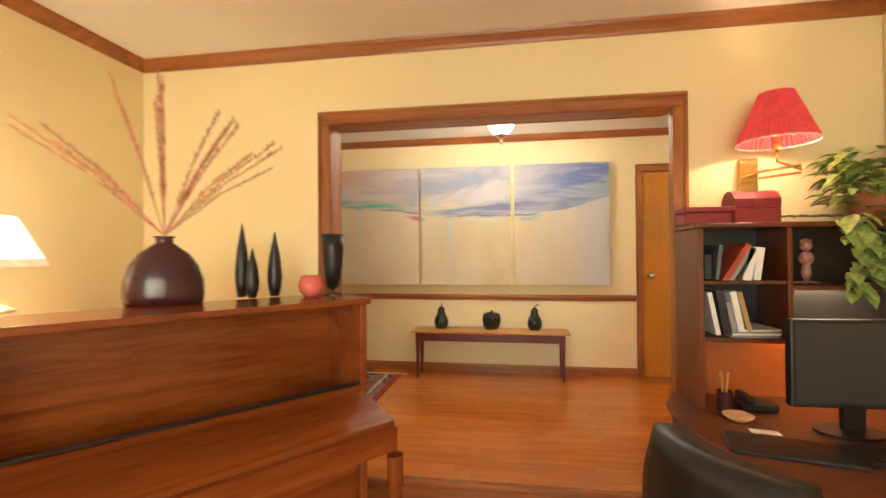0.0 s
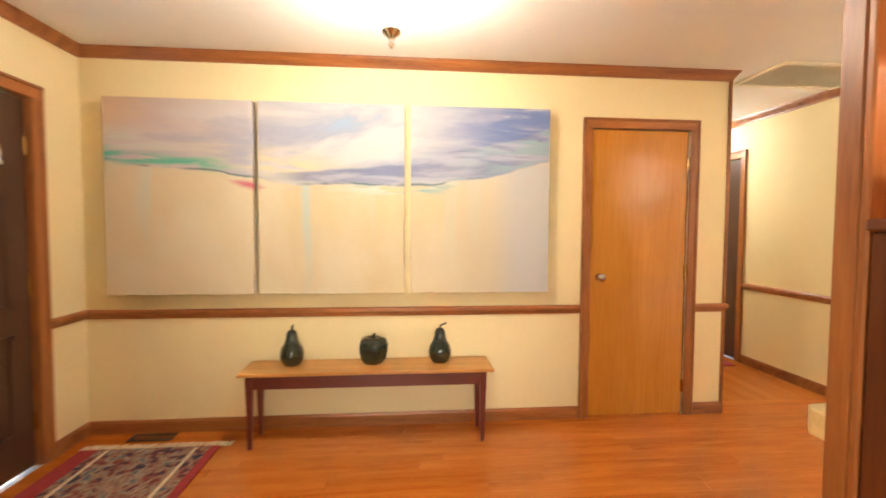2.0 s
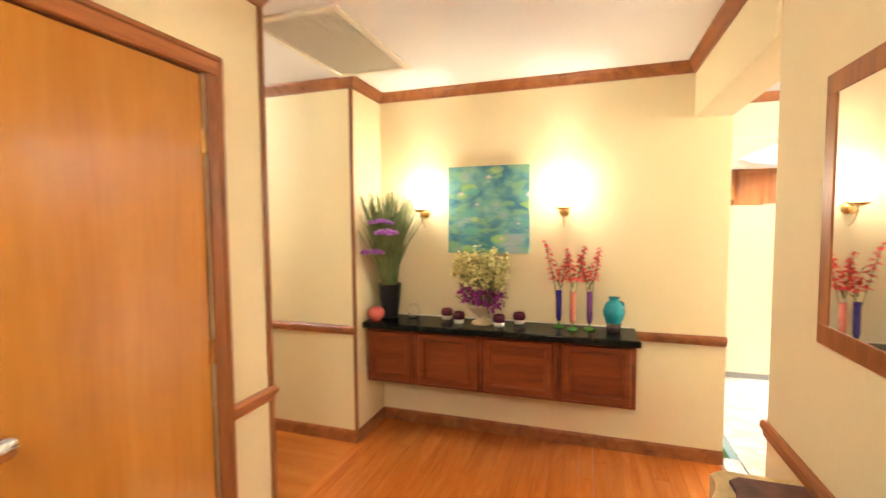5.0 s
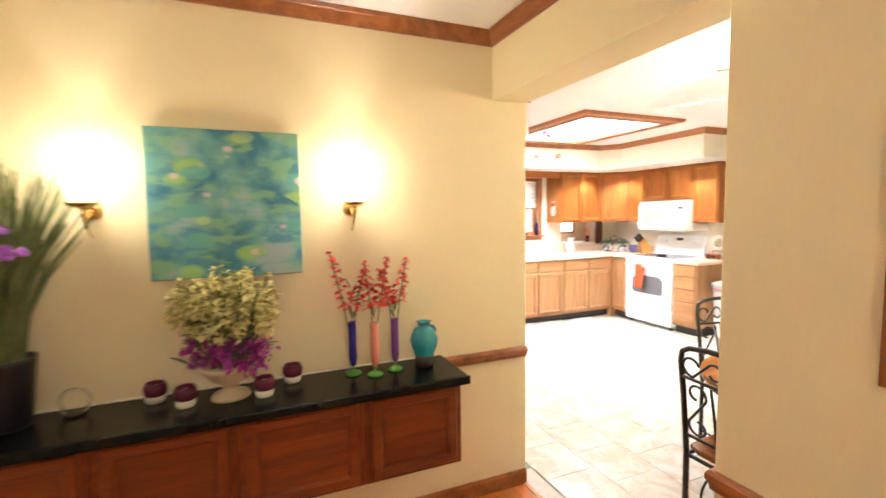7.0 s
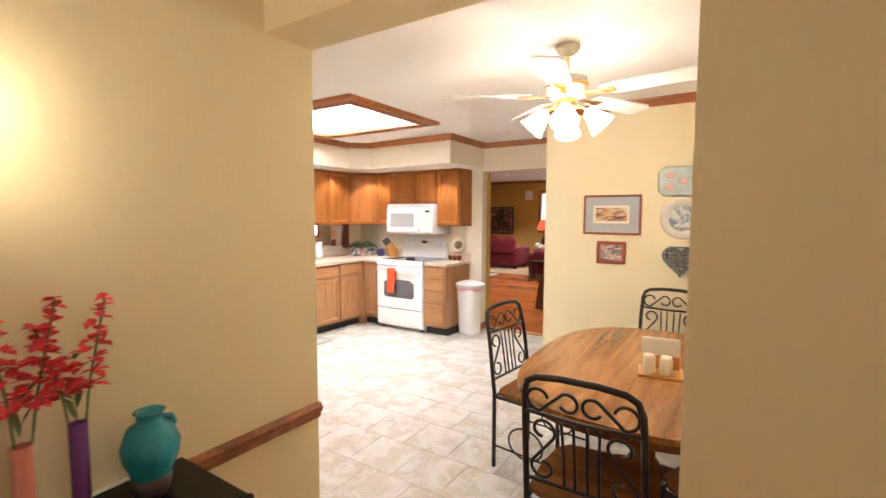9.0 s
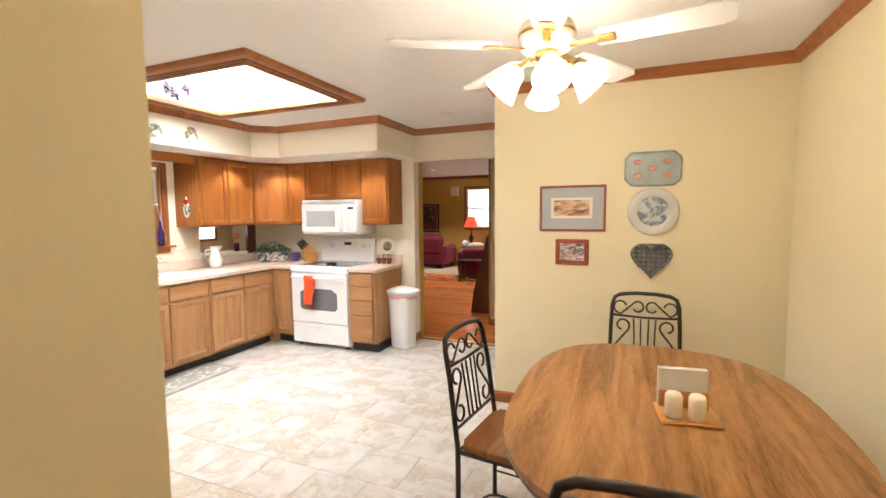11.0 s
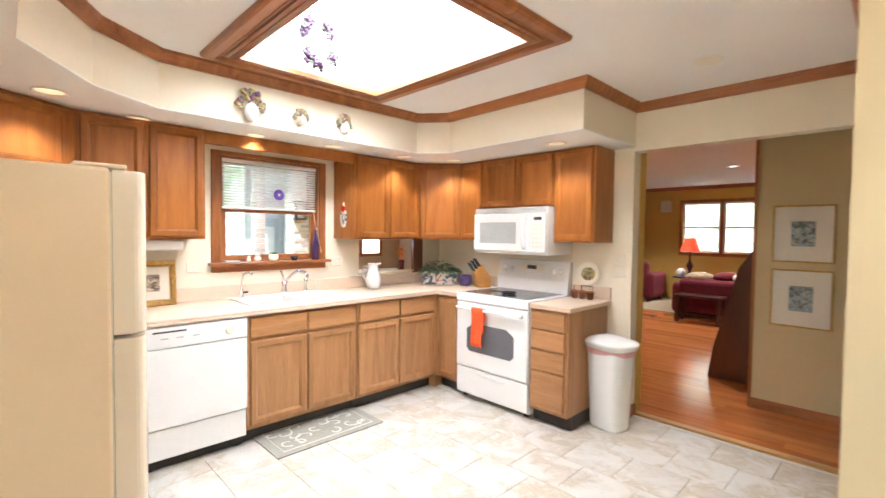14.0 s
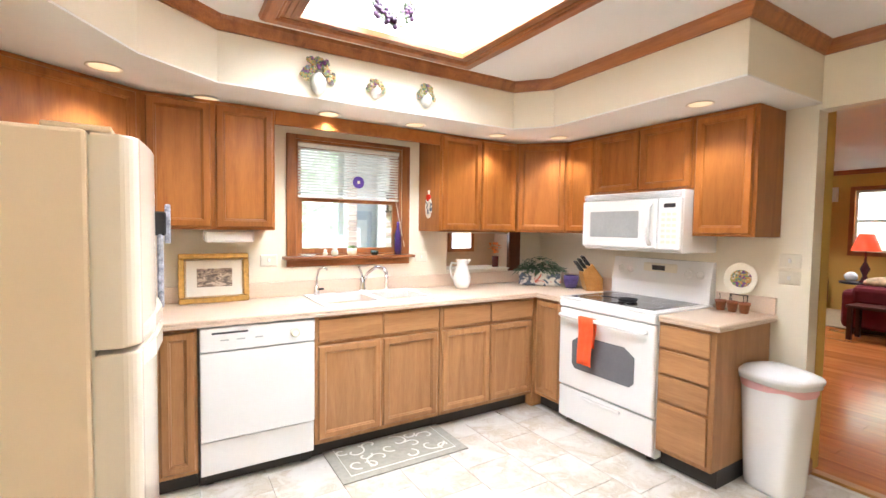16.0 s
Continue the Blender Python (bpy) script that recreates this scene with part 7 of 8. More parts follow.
kbd = thing("keyboard", "flat black computer keyboard on the desk", "keyboard", (1.38, 1.70, DZ), 8)
part("case", box(-0.05, 0.4, -0.07, 0.07, 0.001, 0.018, 0.004), BLACKP, kbd)
part("keys", boxes(*[(-0.04 + 0.03 * i, -0.015 + 0.03 * i, -0.06 + 0.026 * j, -0.038 + 0.026 * j, 0.018, 0.022) for i in range(14) for j in range(5)]), BLACKP, kbd)
solid("desk_pad", box(-0.19, 0.19, -0.09, 0.09, 0.0005, 0.014, 0.003), BLACKP, "black leather folder lying on the desk", "folder", (1.16, 1.735, DZ), -14)
solid("note_card", box(-0.05, 0.05, -0.022, 0.022, 0.0005, 0.002), PAPER, "white note card on the desk", "card", (1.165, 1.90, DZ), -10)
solid("paper_sheet", box(-0.1, 0.1, -0.07, 0.07, 0.0005, 0.0015), PAPER, "cream sheet of paper on the desk", "paper", (1.50, 1.50, DZ), 12)
tl_ = thing("votive_candle", "lit tea light in an amber glass cup", "candle", (1.60, 1.80, DZ))
part("cup", lathe([(0, 0), (0.028, 0), (0.034, 0.03), (0.032, 0.05), (0.028, 0.05), (0.028, 0.012), (0, 0.01)], 18), mat("amber_cup_glass", (0.55, 0.16, 0.04), 0.15), tl_, smooth=True)
part("wax", lathe([(0, 0.012), (0.027, 0.014), (0.027, 0.036), (0, 0.038)], 16), CREAMC, tl_)
solid("wooden_bowl", lathe([(0, 0), (0.03, 0), (0.055, 0.018), (0.058, 0.026), (0.05, 0.024), (0, 0.01)], 22), BEIGEPL, "shallow tan wooden bowl", "bowl", (1.125, 2.02, DZ), 0, smooth=True)
pc = thing("pencil_cup", "small cup holding pencils", "pencil cup", (1.12, 2.13, DZ))
part("cup", lathe([(0, 0), (0.03, 0), (0.03, 0.09), (0.026, 0.09), (0.026, 0.01), (0, 0.01)], 16), BROWNV, pc)
for k in range(4):
    part("pencil", tube([(0, 0, 0.02), (0.02 * math.cos(k * 1.7), 0.02 * math.sin(k * 1.7), 0.17)], 0.004, seg=6), BENCHT, pc)
solid("desk_telephone", boxes((0, 0.15, 0, 0.10, 0.0, 0.04), (0.01, 0.05, -0.01, 0.11, 0.04, 0.07), bev=0.01), BLACKP, "black desk telephone with a handset", "telephone", (1.19, 2.12, DZ), 0)
oc = thing("office_chair", "black leather office chair turned from the desk", "office chair", (0.94, 1.34, -0.2), -66)
bk_ = bmesh.new()
rows = []
for j in range(9):
    z = 0.45 + 0.46 * j / 8
    w = 0.25 * (1 - 0.22 * (j / 8) ** 3)
    rows.append([(bk_.verts.new((w * (i / 6 - 1), -0.20 - 0.03 * math.sin(j / 8 * 3) + 0.05 * (i / 6 - 1) ** 2, z + 0.0)), bk_.verts.new((w * (i / 6 - 1), -0.27 - 0.05 * math.sin(j / 8 * 2.2) + 0.05 * (i / 6 - 1) ** 2, z + (0.01 if j == 8 else 0)))) for i in range(13)])
for a, c in zip(rows, rows[1:]):
    for i in range(12):
        for s_ in (0, 1):
            bk_.faces.new((a[i][s_], a[i + 1][s_], c[i + 1][s_], c[i][s_]))
    for i in (0, 12):
        bk_.faces.new((a[i][0], a[i][1], c[i][1], c[i][0]))
for r_ in (rows[0], rows[-1]):
    for i in range(12):
        bk_.faces.new((r_[i][0], r_[i + 1][0], r_[i + 1][1], r_[i][1]))
part("backrest", bk_, LEATHER, oc, "padded black leather backrest", True)
part("seat", prism(oval(0.26, 0.25, 3.5, 32), 0.40, 0.49, bev=0.025), LEATHER, oc, smooth=True)
part("column", lathe([(0, 0.08), (0.03, 0.08), (0.03, 0.40), (0, 0.40)], 14), BLACKP, oc)
for k in range(5):
    a = radians(72 * k)
    part("base_arm", tube([(0, 0, 0.10), (0.28 * math.cos(a), 0.28 * math.sin(a), 0.065)], 0.02, seg=6, taper=0.6), BLACKP, oc)
    part("castor", lathe([(0, 0), (0.02, 0.0), (0.026, 0.025), (0.02, 0.05), (0, 0.05)], 12, (0.28 * math.cos(a), 0.28 * math.sin(a), 0)), BLACKP, oc)
wl = thing("swing_arm_lamp", "brass swing-arm wall lamp with a red pleated shade", "wall lamp", (1.38, 2.2, 0))
part("backplate", box(-0.075, 0.015, 0.18, 0.208, 1.50, 1.68, 0.006), BRASS, wl)
part("arm", tube([(-0.03, 0.18, 1.60), (-0.03, 0.10, 1.60), (0.13, 0.06, 1.62), (0.13, 0.06, 1.60), (0.0, 0.0, 1.63), (0, 0, 1.70)], 0.007, seg=8), BRASS, wl, smooth=True)
part("arm", tube([(-0.03, 0.10, 1.57), (0.13, 0.06, 1.585)], 0.006, seg=8), BRASS, wl)
part("socket", lathe([(0, 1.68), (0.018, 1.68), (0.018, 1.74), (0, 1.74)], 12), BRASS, wl)
rs = bmesh.new()
N = 96
lo = [rs.verts.new(((0.156 + 0.004 * (-1) ** k) * math.cos(2 * math.pi * k / N), (0.156 + 0.004 * (-1) ** k) * math.sin(2 * math.pi * k / N), 1.715)) for k in range(N)]
hi = [rs.verts.new(((0.066 + 0.003 * (-1) ** k) * math.cos(2 * math.pi * k / N), (0.066 + 0.003 * (-1) ** k) * math.sin(2 * math.pi * k / N), 1.935)) for k in range(N)]
for k in range(N):
    rs.faces.new((lo[k], lo[(k + 1) % N], hi[(k + 1) % N], hi[k]))
part("shade", rs, REDSH, wl, "red pleated fabric shade")
part("shade_trim", tube([(0.158 * math.cos(a * math.pi / 24), 0.158 * math.sin(a * math.pi / 24), 1.715 - 0.003 * (a % 2)) for a in range(48)], 0.0035, closed=True, seg=5), CREAMC, wl)
bu = part("bulb", lathe([(0, 1.74), (0.014, 1.745), (0.03, 1.785), (0.02, 1.82), (0, 1.825)], 14), SHADEGL, wl)
bu.visible_shadow = False
pl_ = thing("pothos_plant", "trailing variegated pothos in a clay pot on the hutch", "house plant", (1.75, 2.21, 1.354))
part("pot", lathe([(0, 0), (0.06, 0), (0.085, 0.11), (0.09, 0.12), (0.075, 0.12), (0.05, 0.02), (0, 0.02)], 20), TERRA, pl_, smooth=True)
lf = bmesh.new()
for k in range(170):
    a, e = random.uniform(0, 6.28), random.uniform(-0.2, 1.2)
    r = random.uniform(0.05, 0.22)
    leaf(lf, (r * math.cos(a) * 0.8, r * math.sin(a) * 0.6 - 0.02, 0.10 + 0.17 * e), (math.cos(a), math.sin(a), random.uniform(-0.3, 0.7)), random.uniform(0.07, 0.11), random.uniform(0.05, 0.075), 0.4)
for k in range(70):
    u = k / 70
    leaf(lf, (-0.10 - 0.02 * math.sin(u * 9) + random.uniform(-0.05, 0.05), -0.11 + random.uniform(-0.03, 0.02), 0.05 - 0.34 * u), (random.uniform(-1, 1), -0.6, random.uniform(-0.8, 0.3)), random.uniform(0.06, 0.10), random.uniform(0.045, 0.07), 0.4)
for k in range(20):
    leaf(lf, (-0.12 - 0.012 * k, -0.02 + random.uniform(-0.03, 0.03), 0.02), (-1, random.uniform(-0.6, 0.6), 0.4), 0.06, 0.045, 0.3)
tagged(part("leaves", lf, PALELEAF, pl_), kind="stuff")
# unseen window added behind, to light the room
lw = tagged(thing("window_living", "unseen living-room window added for its light, oak frame", "window"), kind="structure")
part("window_frame", boxes((-1.3, 1.5, -2.66, -2.6, 0.5, 0.56), (-1.3, 1.5, -2.66, -2.6, 2.04, 2.1), (-1.3, -1.24, -2.66, -2.6, 0.56, 2.04), (1.44, 1.5, -2.66, -2.6, 0.56, 2.04), (0.07, 0.13, -2.66, -2.6, 0.56, 2.04)), TRIMZ, lw)

# ---- kitchen small things ----
K = 0.912
pf = thing("leaning_picture", "sepia print in a beaded gold frame leaning on the backsplash", "picture", (7.50, 1.535, K + 0.001), -90, rx=0)
pf.matrix_basis = pose(7.50, 1.535, K + 0.001, 0, 0, -90) @ pose(0, 0, 0, -7, 0, 0)
part("frame", boxes((0, 0.40, -0.02, 0, 0, 0.035), (0, 0.40, -0.02, 0, 0.275, 0.31), (0, 0.035, -0.02, 0, 0.035, 0.275), (0.365, 0.40, -0.02, 0, 0.035, 0.275), bev=0.006), GOLD, pf)
bd = bmesh.new()
for k in range(30):
    blob(bd, (0.04 + 0.0107 * k, -0.021, 0.04), 0.005), blob(bd, (0.04 + 0.0107 * k, -0.021, 0.27), 0.005)
for k in range(21):
    blob(bd, (0.04, -0.021, 0.04 + 0.011 * k), 0.005), blob(bd, (0.36, -0.021, 0.04 + 0.011 * k), 0.005)
part("beading", bd, GOLD, pf)
part("mat_board", box(0.034, 0.366, -0.010, -0.004, 0.034, 0.276), MATW, pf)
part("print", box(0.10, 0.30, -0.0125, -0.0105, 0.10, 0.215), SEPIA, pf)
solid("under_cabinet_towel_holder", boxes((7.3, 7.5, 1.13, 1.40, 1.30, 1.373), bev=0.012), WHITEC, "white paper-towel holder under the cabinet", "towel holder")
pt2 = thing("pitcher", "white ceramic pitcher on the counter", "pitcher", (7.40, -0.47, K), 40)
part("body", lathe([(0, 0), (0.05, 0), (0.068, 0.04), (0.072, 0.09), (0.055, 0.15), (0.042, 0.19), (0.048, 0.225), (0.055, 0.235), (0.048, 0.235), (0.036, 0.19), (0, 0.02)], 28), WHITEC, pt2, smooth=True)
part("handle", tube([(0.045, 0, 0.20), (0.09, 0, 0.205), (0.105, 0, 0.16), (0.09, 0, 0.10), (0.065, 0, 0.06)], 0.009, seg=8), WHITEC, pt2, smooth=True)
part("spout", tube([(-0.04, 0, 0.21), (-0.07, 0, 0.238)], 0.016, seg=8, taper=0.6), WHITEC, pt2, smooth=True)
pla = thing("planter", "oblong painted ceramic planter full of trailing greens", "house plant", (7.27, -1.21, K), 45)
part("box", boxes((-0.18, 0.18, -0.07, 0.07, 0, 0.12), bev=0.012), PLANTER, pla)
part("rim", boxes((-0.186, 0.186, -0.076, 0.076, 0.112, 0.126), bev=0.005), CREAMC, pla)
lf = bmesh.new()
for k in range(460):
    a, r = random.uniform(0, 6.28), math.sqrt(random.random())
    leaf(lf, (0.20 * r * math.cos(a), 0.10 * r * math.sin(a), 0.11 + random.uniform(0, 0.16) * (1.15 - r)), (math.cos(a), math.sin(a), random.uniform(-0.1, 1.0)), random.uniform(0.04, 0.075), 0.024, 0.5)
tagged(part("leaves", lf, mat("grey_green_leaf", (0.10, 0.17, 0.09), 0.55, vary=0.5, scale=20), pla), kind="stuff")
solid("purple_pot", lathe([(0, 0), (0.045, 0), (0.06, 0.05), (0.062, 0.10), (0.055, 0.105), (0.05, 0.05), (0, 0.02)], 22), mat("purple_glaze", (0.09, 0.06, 0.20), 0.3, vary=0.25, scale=30), "purple glazed flower pot", "pot", (7.02, -1.33, K), 0, smooth=True)
kbk = thing("knife_block", "light wood knife block with black-handled knives", "knife block", (6.82, -1.36, K), 150)
kbp = prism([(-0.06, 0), (0.07, 0), (0.07, 0.10), (-0.02, 0.22), (-0.10, 0.15)], -0.05, 0.05, bev=0.004)
for v in kbp.verts:
    y, z, x = v.co
    v.co = (x, y, z)
part("block", kbp, BENCHT, kbk)
for i in range(3):
    for j in range(3):
        part("knife_handle", tube([(-0.03 + 0.03 * i, -0.09 + 0.027 * j, 0.16 + 0.022 * j), (-0.03 + 0.03 * i, -0.145 + 0.027 * j, 0.235 + 0.022 * j)], 0.009, seg=6), BLACKP, kbk)
sr = thing("spoon_rest", "small black iron skillet on the cooktop", "pan", (6.27, -1.06, 0.9262), 25)
part("pan", lathe([(0, 0.002), (0.055, 0.0), (0.068, 0.018), (0.064, 0.018), (0.052, 0.005), (0, 0.006)], 24), BLACKP, sr, smooth=True)
part("pan_handle", tube([(0.06, 0, 0.015), (0.12, 0.0, 0.02), (0.17, 0.01, 0.02)], 0.009, seg=7, flat=0.5), BLACKP, sr)
pl = thing("display_plate", "painted fruit plate on a stand against the wall", "plate", (5.765, -1.475, K + 0.20), 0)
part("plate", lathe([(0, 0.004), (0.06, 0.004), (0.095, 0.016), (0.098, 0.014), (0.06, 0.0), (0, 0.0)], 32), CREAMC, pl, smooth=True).matrix_basis = pose(0, 0, 0, -82, 0, 0)
part("fruit_decoration", prism(oval(0.062, 0.055, 2, 24), 0.005, 0.007), MASKM, pl).matrix_basis = pose(0, 0.001, 0, -82, 0, 0)
part("stand", tube([(-0.05, 0.03, -0.197), (-0.05, 0.02, -0.10), (0.05, 0.02, -0.10), (0.05, 0.03, -0.197)], 0.004, seg=5), IRON, pl)
for k in range(3):
    tp = thing("herb_pot", "small terracotta pot with a marker stick", "pot", (5.70 + 0.068 * k, -1.385, K), 0, "three herb pots")
    part("pot", lathe([(0, 0), (0.022, 0), (0.029, 0.05), (0.033, 0.05), (0.033, 0.066), (0.026, 0.066), (0.02, 0.01), (0, 0.01)], 16), TERRA, tp, smooth=True)
    part("marker", tube([(0, 0, 0.02), (0.008, 0, 0.105)], 0.004, seg=5, flat=0.4), IRON, tp)
    part("soil", lathe([(0, 0.055), (0.026, 0.055)], 16), BARK, tp)
for at_, rz, lab in (((7.579, 1.0, 1.165), -90, "ivory light switch plate by the window"), ((7.579, -0.18, 1.165), -90, "ivory outlet plate by the window"), ((5.52, -1.499, 1.24), 180, "ivory thermostat plate by the doorway"), ((5.52, -1.499, 1.14), 180, "ivory double switch plate")):
    sp2 = thing("switch_plate", lab, "switch plate", at_, rz)
    part("plate", box(-0.055, 0.055, -0.006, 0, -0.04, 0.04, 0.003), CREAMPL, sp2)
    part("toggle", box(-0.008, 0.008, -0.013, -0.006, -0.012, 0.012, 0.002), WHITEC, sp2)
hg = thing("wall_ornament", "painted ceramic chef ornament hung on the cabinet side", "ornament", (7.40, -0.1535, 1.56), 180)
part("body", prism([(0.045 * math.cos(a), 0.085 * math.sin(a)) for a in [math.pi * k / 10 for k in range(20)]], 0, 0.014, bev=0.004), PLANTER, hg).matrix_basis = pose(0, 0, 0, 90, 0, 0)
part("cap", prism([(0.03 * math.cos(a), 0.028 * math.sin(a)) for a in [math.pi * k / 8 for k in range(16)]], 0, 0.016, bev=0.003), mat("red_glaze", (0.5, 0.03, 0.02), 0.25), hg).matrix_basis = pose(0, 0, 0.075, 90, 0, 0)
part("hook", box(-0.008, 0.008, -0.01, 0, 0.10, 0.135, 0.003), CREAMC, hg)
# windowsill
S = WZ0
solid("sill_dish", lathe([(0, 0), (0.03, 0), (0.055, 0.012), (0.05, 0.012), (0, 0.004)], 20), WHITEC, "small white dish on the windowsill", "dish", (7.545, 0.74, S), 0, smooth=True)
for y, h in ((0.62, 0.05), (0.55, 0.075)):
    fgb = bmesh.new()
    blob(fgb, (0, 0, h * 0.3), h * 0.36, (1, 1, 1), 2), blob(fgb, (0, 0, h * 0.75), h * 0.25, (1, 1, 1), 2)
    solid("figurine", fgb, CREAMC, "tiny cream figurine on the windowsill", "figurine", (7.545, y, S), 0, smooth=True)
sp3 = thing("sill_plant", "succulent in a round grey pot on the windowsill", "house plant", (7.545, 0.42, S))
part("pot", lathe([(0, 0), (0.025, 0), (0.038, 0.025), (0.035, 0.055), (0.03, 0.055), (0, 0.02)], 18), CREAMC, sp3, smooth=True)
lf = bmesh.new()
for k in range(30):
    leaf(lf, (random.uniform(-0.015, 0.015), random.uniform(-0.02, 0.02), 0.05), (random.uniform(-1, 1), random.uniform(-1, 1), 1), 0.035, 0.014)
part("leaves", lf, LEAF, sp3)
solid("sill_bowl", lathe([(0, 0), (0.02, 0), (0.032, 0.02), (0.03, 0.035), (0.024, 0.03), (0, 0.012)], 18), CERAM, "small dark glazed bowl on the windowsill", "bowl", (7.545, 0.24, S), 0, smooth=True)
solid("purple_bottle", lathe([(0, 0), (0.028, 0), (0.028, 0.15), (0.012, 0.20), (0.011, 0.25), (0.015, 0.255), (0, 0.257)], 18), mat("violet_bottle_glass", (0.10, 0.05, 0.22), 0.1, trans=0.4), "tall violet glass bottle on the windowsill", "bottle", (7.545, 0.045, S), 0, smooth=True)
fv = thing("bud_bouquet", "orange and yellow flowers in a glass in the pass-through", "flower arrangement", (7.68, -1.03, 1.046))
part("glass", lathe([(0, 0), (0.03, 0), (0.032, 0.10), (0.028, 0.10), (0.027, 0.01), (0, 0.01)], 16), mat("dark_red_glass", (0.12, 0.02, 0.015), 0.15), fv, smooth=True)
lf = bmesh.new()
for k in range(60):
    leaf(lf, (random.uniform(-0.03, 0.03), random.uniform(-0.045, 0.045), random.uniform(0.12, 0.22)), (random.uniform(-1, 1), random.uniform(-1, 1), random.uniform(-0.2, 1)), 0.035, 0.025)
tagged(part("petals", lf, mat("orange_petals", (0.8, 0.22, 0.03), 0.7, vary=0.5, scale=25), fv), kind="stuff")
# ceramic masks: plain shapes


def mask(at, w, h, rz=-90, lab=""):
    m_ = thing("ceramic_mask", lab, "wall ornament", at, rz, "majolica masks")
    b_ = bmesh.new()
    blob(b_, (0, -0.028, -0.14 * h), 0.5, (0.44 * w, 0.10, 0.56 * h), 3)
    part("face_plaque", b_, WHITEC, m_, "plain white glazed oval", True)
    b_ = bmesh.new()
    for k in range(120):
        a = math.pi * (-0.12 + 1.24 * random.random())
        r = math.sqrt(random.uniform(0.06, 1.0))
        low = 0.0 if abs(math.cos(a)) * r > 0.62 else 0.14
        blob(b_, (0.48 * w * r * math.cos(a), -0.02 - 0.03 * (1 - r) - random.uniform(0, 0.012), low * h + 0.38 * h * r * math.sin(a)), random.uniform(0.04, 0.075) * w, sub=2)
    tagged(part("fruit_garland", b_, MASKM, m_, "grapes, leaves and fruit in coloured glaze", True), kind="stuff")
    return m_


mask((6.884, 0.865, 2.215), 0.19, 0.21, lab="majolica plaque with a fruit garland on the soffit")
mask((6.884, 0.525, 2.21), 0.12, 0.115, lab="small majolica plaque with olive leaves on the soffit")
mask((6.884, 0.185, 2.222), 0.125, 0.155, lab="majolica plaque with a grape turban on the soffit")
wr_ = thing("grape_wreath", "oval majolica wreath of grapes hung in the skylight well", "wreath", (6.52, 0.585, 2.60), -90)
GRAPE = mat("violet_grape_glaze", (0.05, 0.02, 0.045), 0.25, vary=0.3, scale=30)
OLIVE = mat("olive_leaf_glaze", (0.03, 0.042, 0.008), 0.35, vary=0.3, scale=30)
for k in range(11):
    a = 2 * math.pi * k / 11
    cx_, cz_ = 0.105 * math.cos(a), 0.135 * math.sin(a)
    b_ = bmesh.new()
    for q in range(17):
        blob(b_, (cx_ + random.gauss(0, 0.016), random.uniform(-0.025, 0.0), cz_ + random.gauss(0, 0.017)), random.uniform(0.012, 0.017), sub=1)
    tagged(part("grape_cluster", b_, GRAPE if k % 3 else CREAMC, wr_, smooth=True), kind="stuff")
    b_ = bmesh.new()
    for q in range(4):
        leaf(b_, (cx_, -0.012, cz_), (math.cos(a + 1.2 + 0.5 * q), random.uniform(-0.5, 0.1), math.sin(a + 1.2 + 0.5 * q)), 0.055, 0.034, 0.1, Vector((0, 1, 0)))
    part("vine_leaf", b_, OLIVE, wr_)
part("ring", tube([(0.105 * math.cos(math.pi * k / 14), 0.004, 0.135 * math.sin(math.pi * k / 14)) for k in range(28)], 0.012, closed=True, seg=6), OLIVE, wr_, smooth=True)
part("hanging_wire", tube([(0, 0.004, 0.14), (0, 0.004, 0.258)], 0.0015, seg=4), IRON, wr_)
# downlights
for cx, cy, z in ((6.94, 1.82, 2.115), (7.26, 1.39, 2.115), (7.2, 0.70, 2.115), (7.15, 0.11, 2.115), (7.1, -0.57, 2.115), (6.89, -1.01, 2.115), (5.78, -0.965, 2.115), (4.76, -0.90, H)):
    d_ = thing("downlight", "round recessed downlight with a brass trim", "downlight", (cx, cy, z), 0, "recessed downlights")
    part("trim_ring", lathe([(0.058, -0.001), (0.072, -0.001), (0.073, -0.004), (0.066, -0.006), (0.058, -0.003)], 28), CREAMPL, d_, smooth=True)
    part("lens", lathe([(0, -0.0015), (0.059, -0.0015), (0.059, -0.001), (0, -0.001)], 24), CREAMPL if z == H else CANLIT, d_)
# trash can
tc2 = thing("trash_can", "white plastic trash can with a domed lid and pink liner", "trash can", (5.45, -1.24, 0), -15)
cnb = bmesh.new()
rings = []
for z, a, b in ((0.0, 0.125, 0.105), (0.02, 0.13, 0.11), (0.58, 0.158, 0.135), (0.60, 0.16, 0.137)):
    rings.append([cnb.verts.new((x, y, z)) for x, y in oval(a, b, 3.2, 40)])
cnb.faces.new(rings[0][::-1])
for a, c in zip(rings, rings[1:]):
    for k in range(40):
        cnb.faces.new((a[k], a[(k + 1) % 40], c[(k + 1) % 40], c[k]))
part("bin", cnb, APPL, tc2, smooth=True)
lin = bmesh.new()
ra = [lin.verts.new((x, y, 0.566 + 0.012 * math.sin(k * 0.55))) for k, (x, y) in enumerate(oval(0.163, 0.14, 3.2, 40))]
rb = [lin.verts.new((x, y, 0.602)) for x, y in oval(0.164, 0.141, 3.2, 40)]
for k in range(40):
    lin.faces.new((ra[k], ra[(k + 1) % 40], rb[(k + 1) % 40], rb[k]))
part("liner", lin, mat("pink_liner", (0.75, 0.42, 0.42), 0.5), tc2)
ldb = bmesh.new()
rings = []
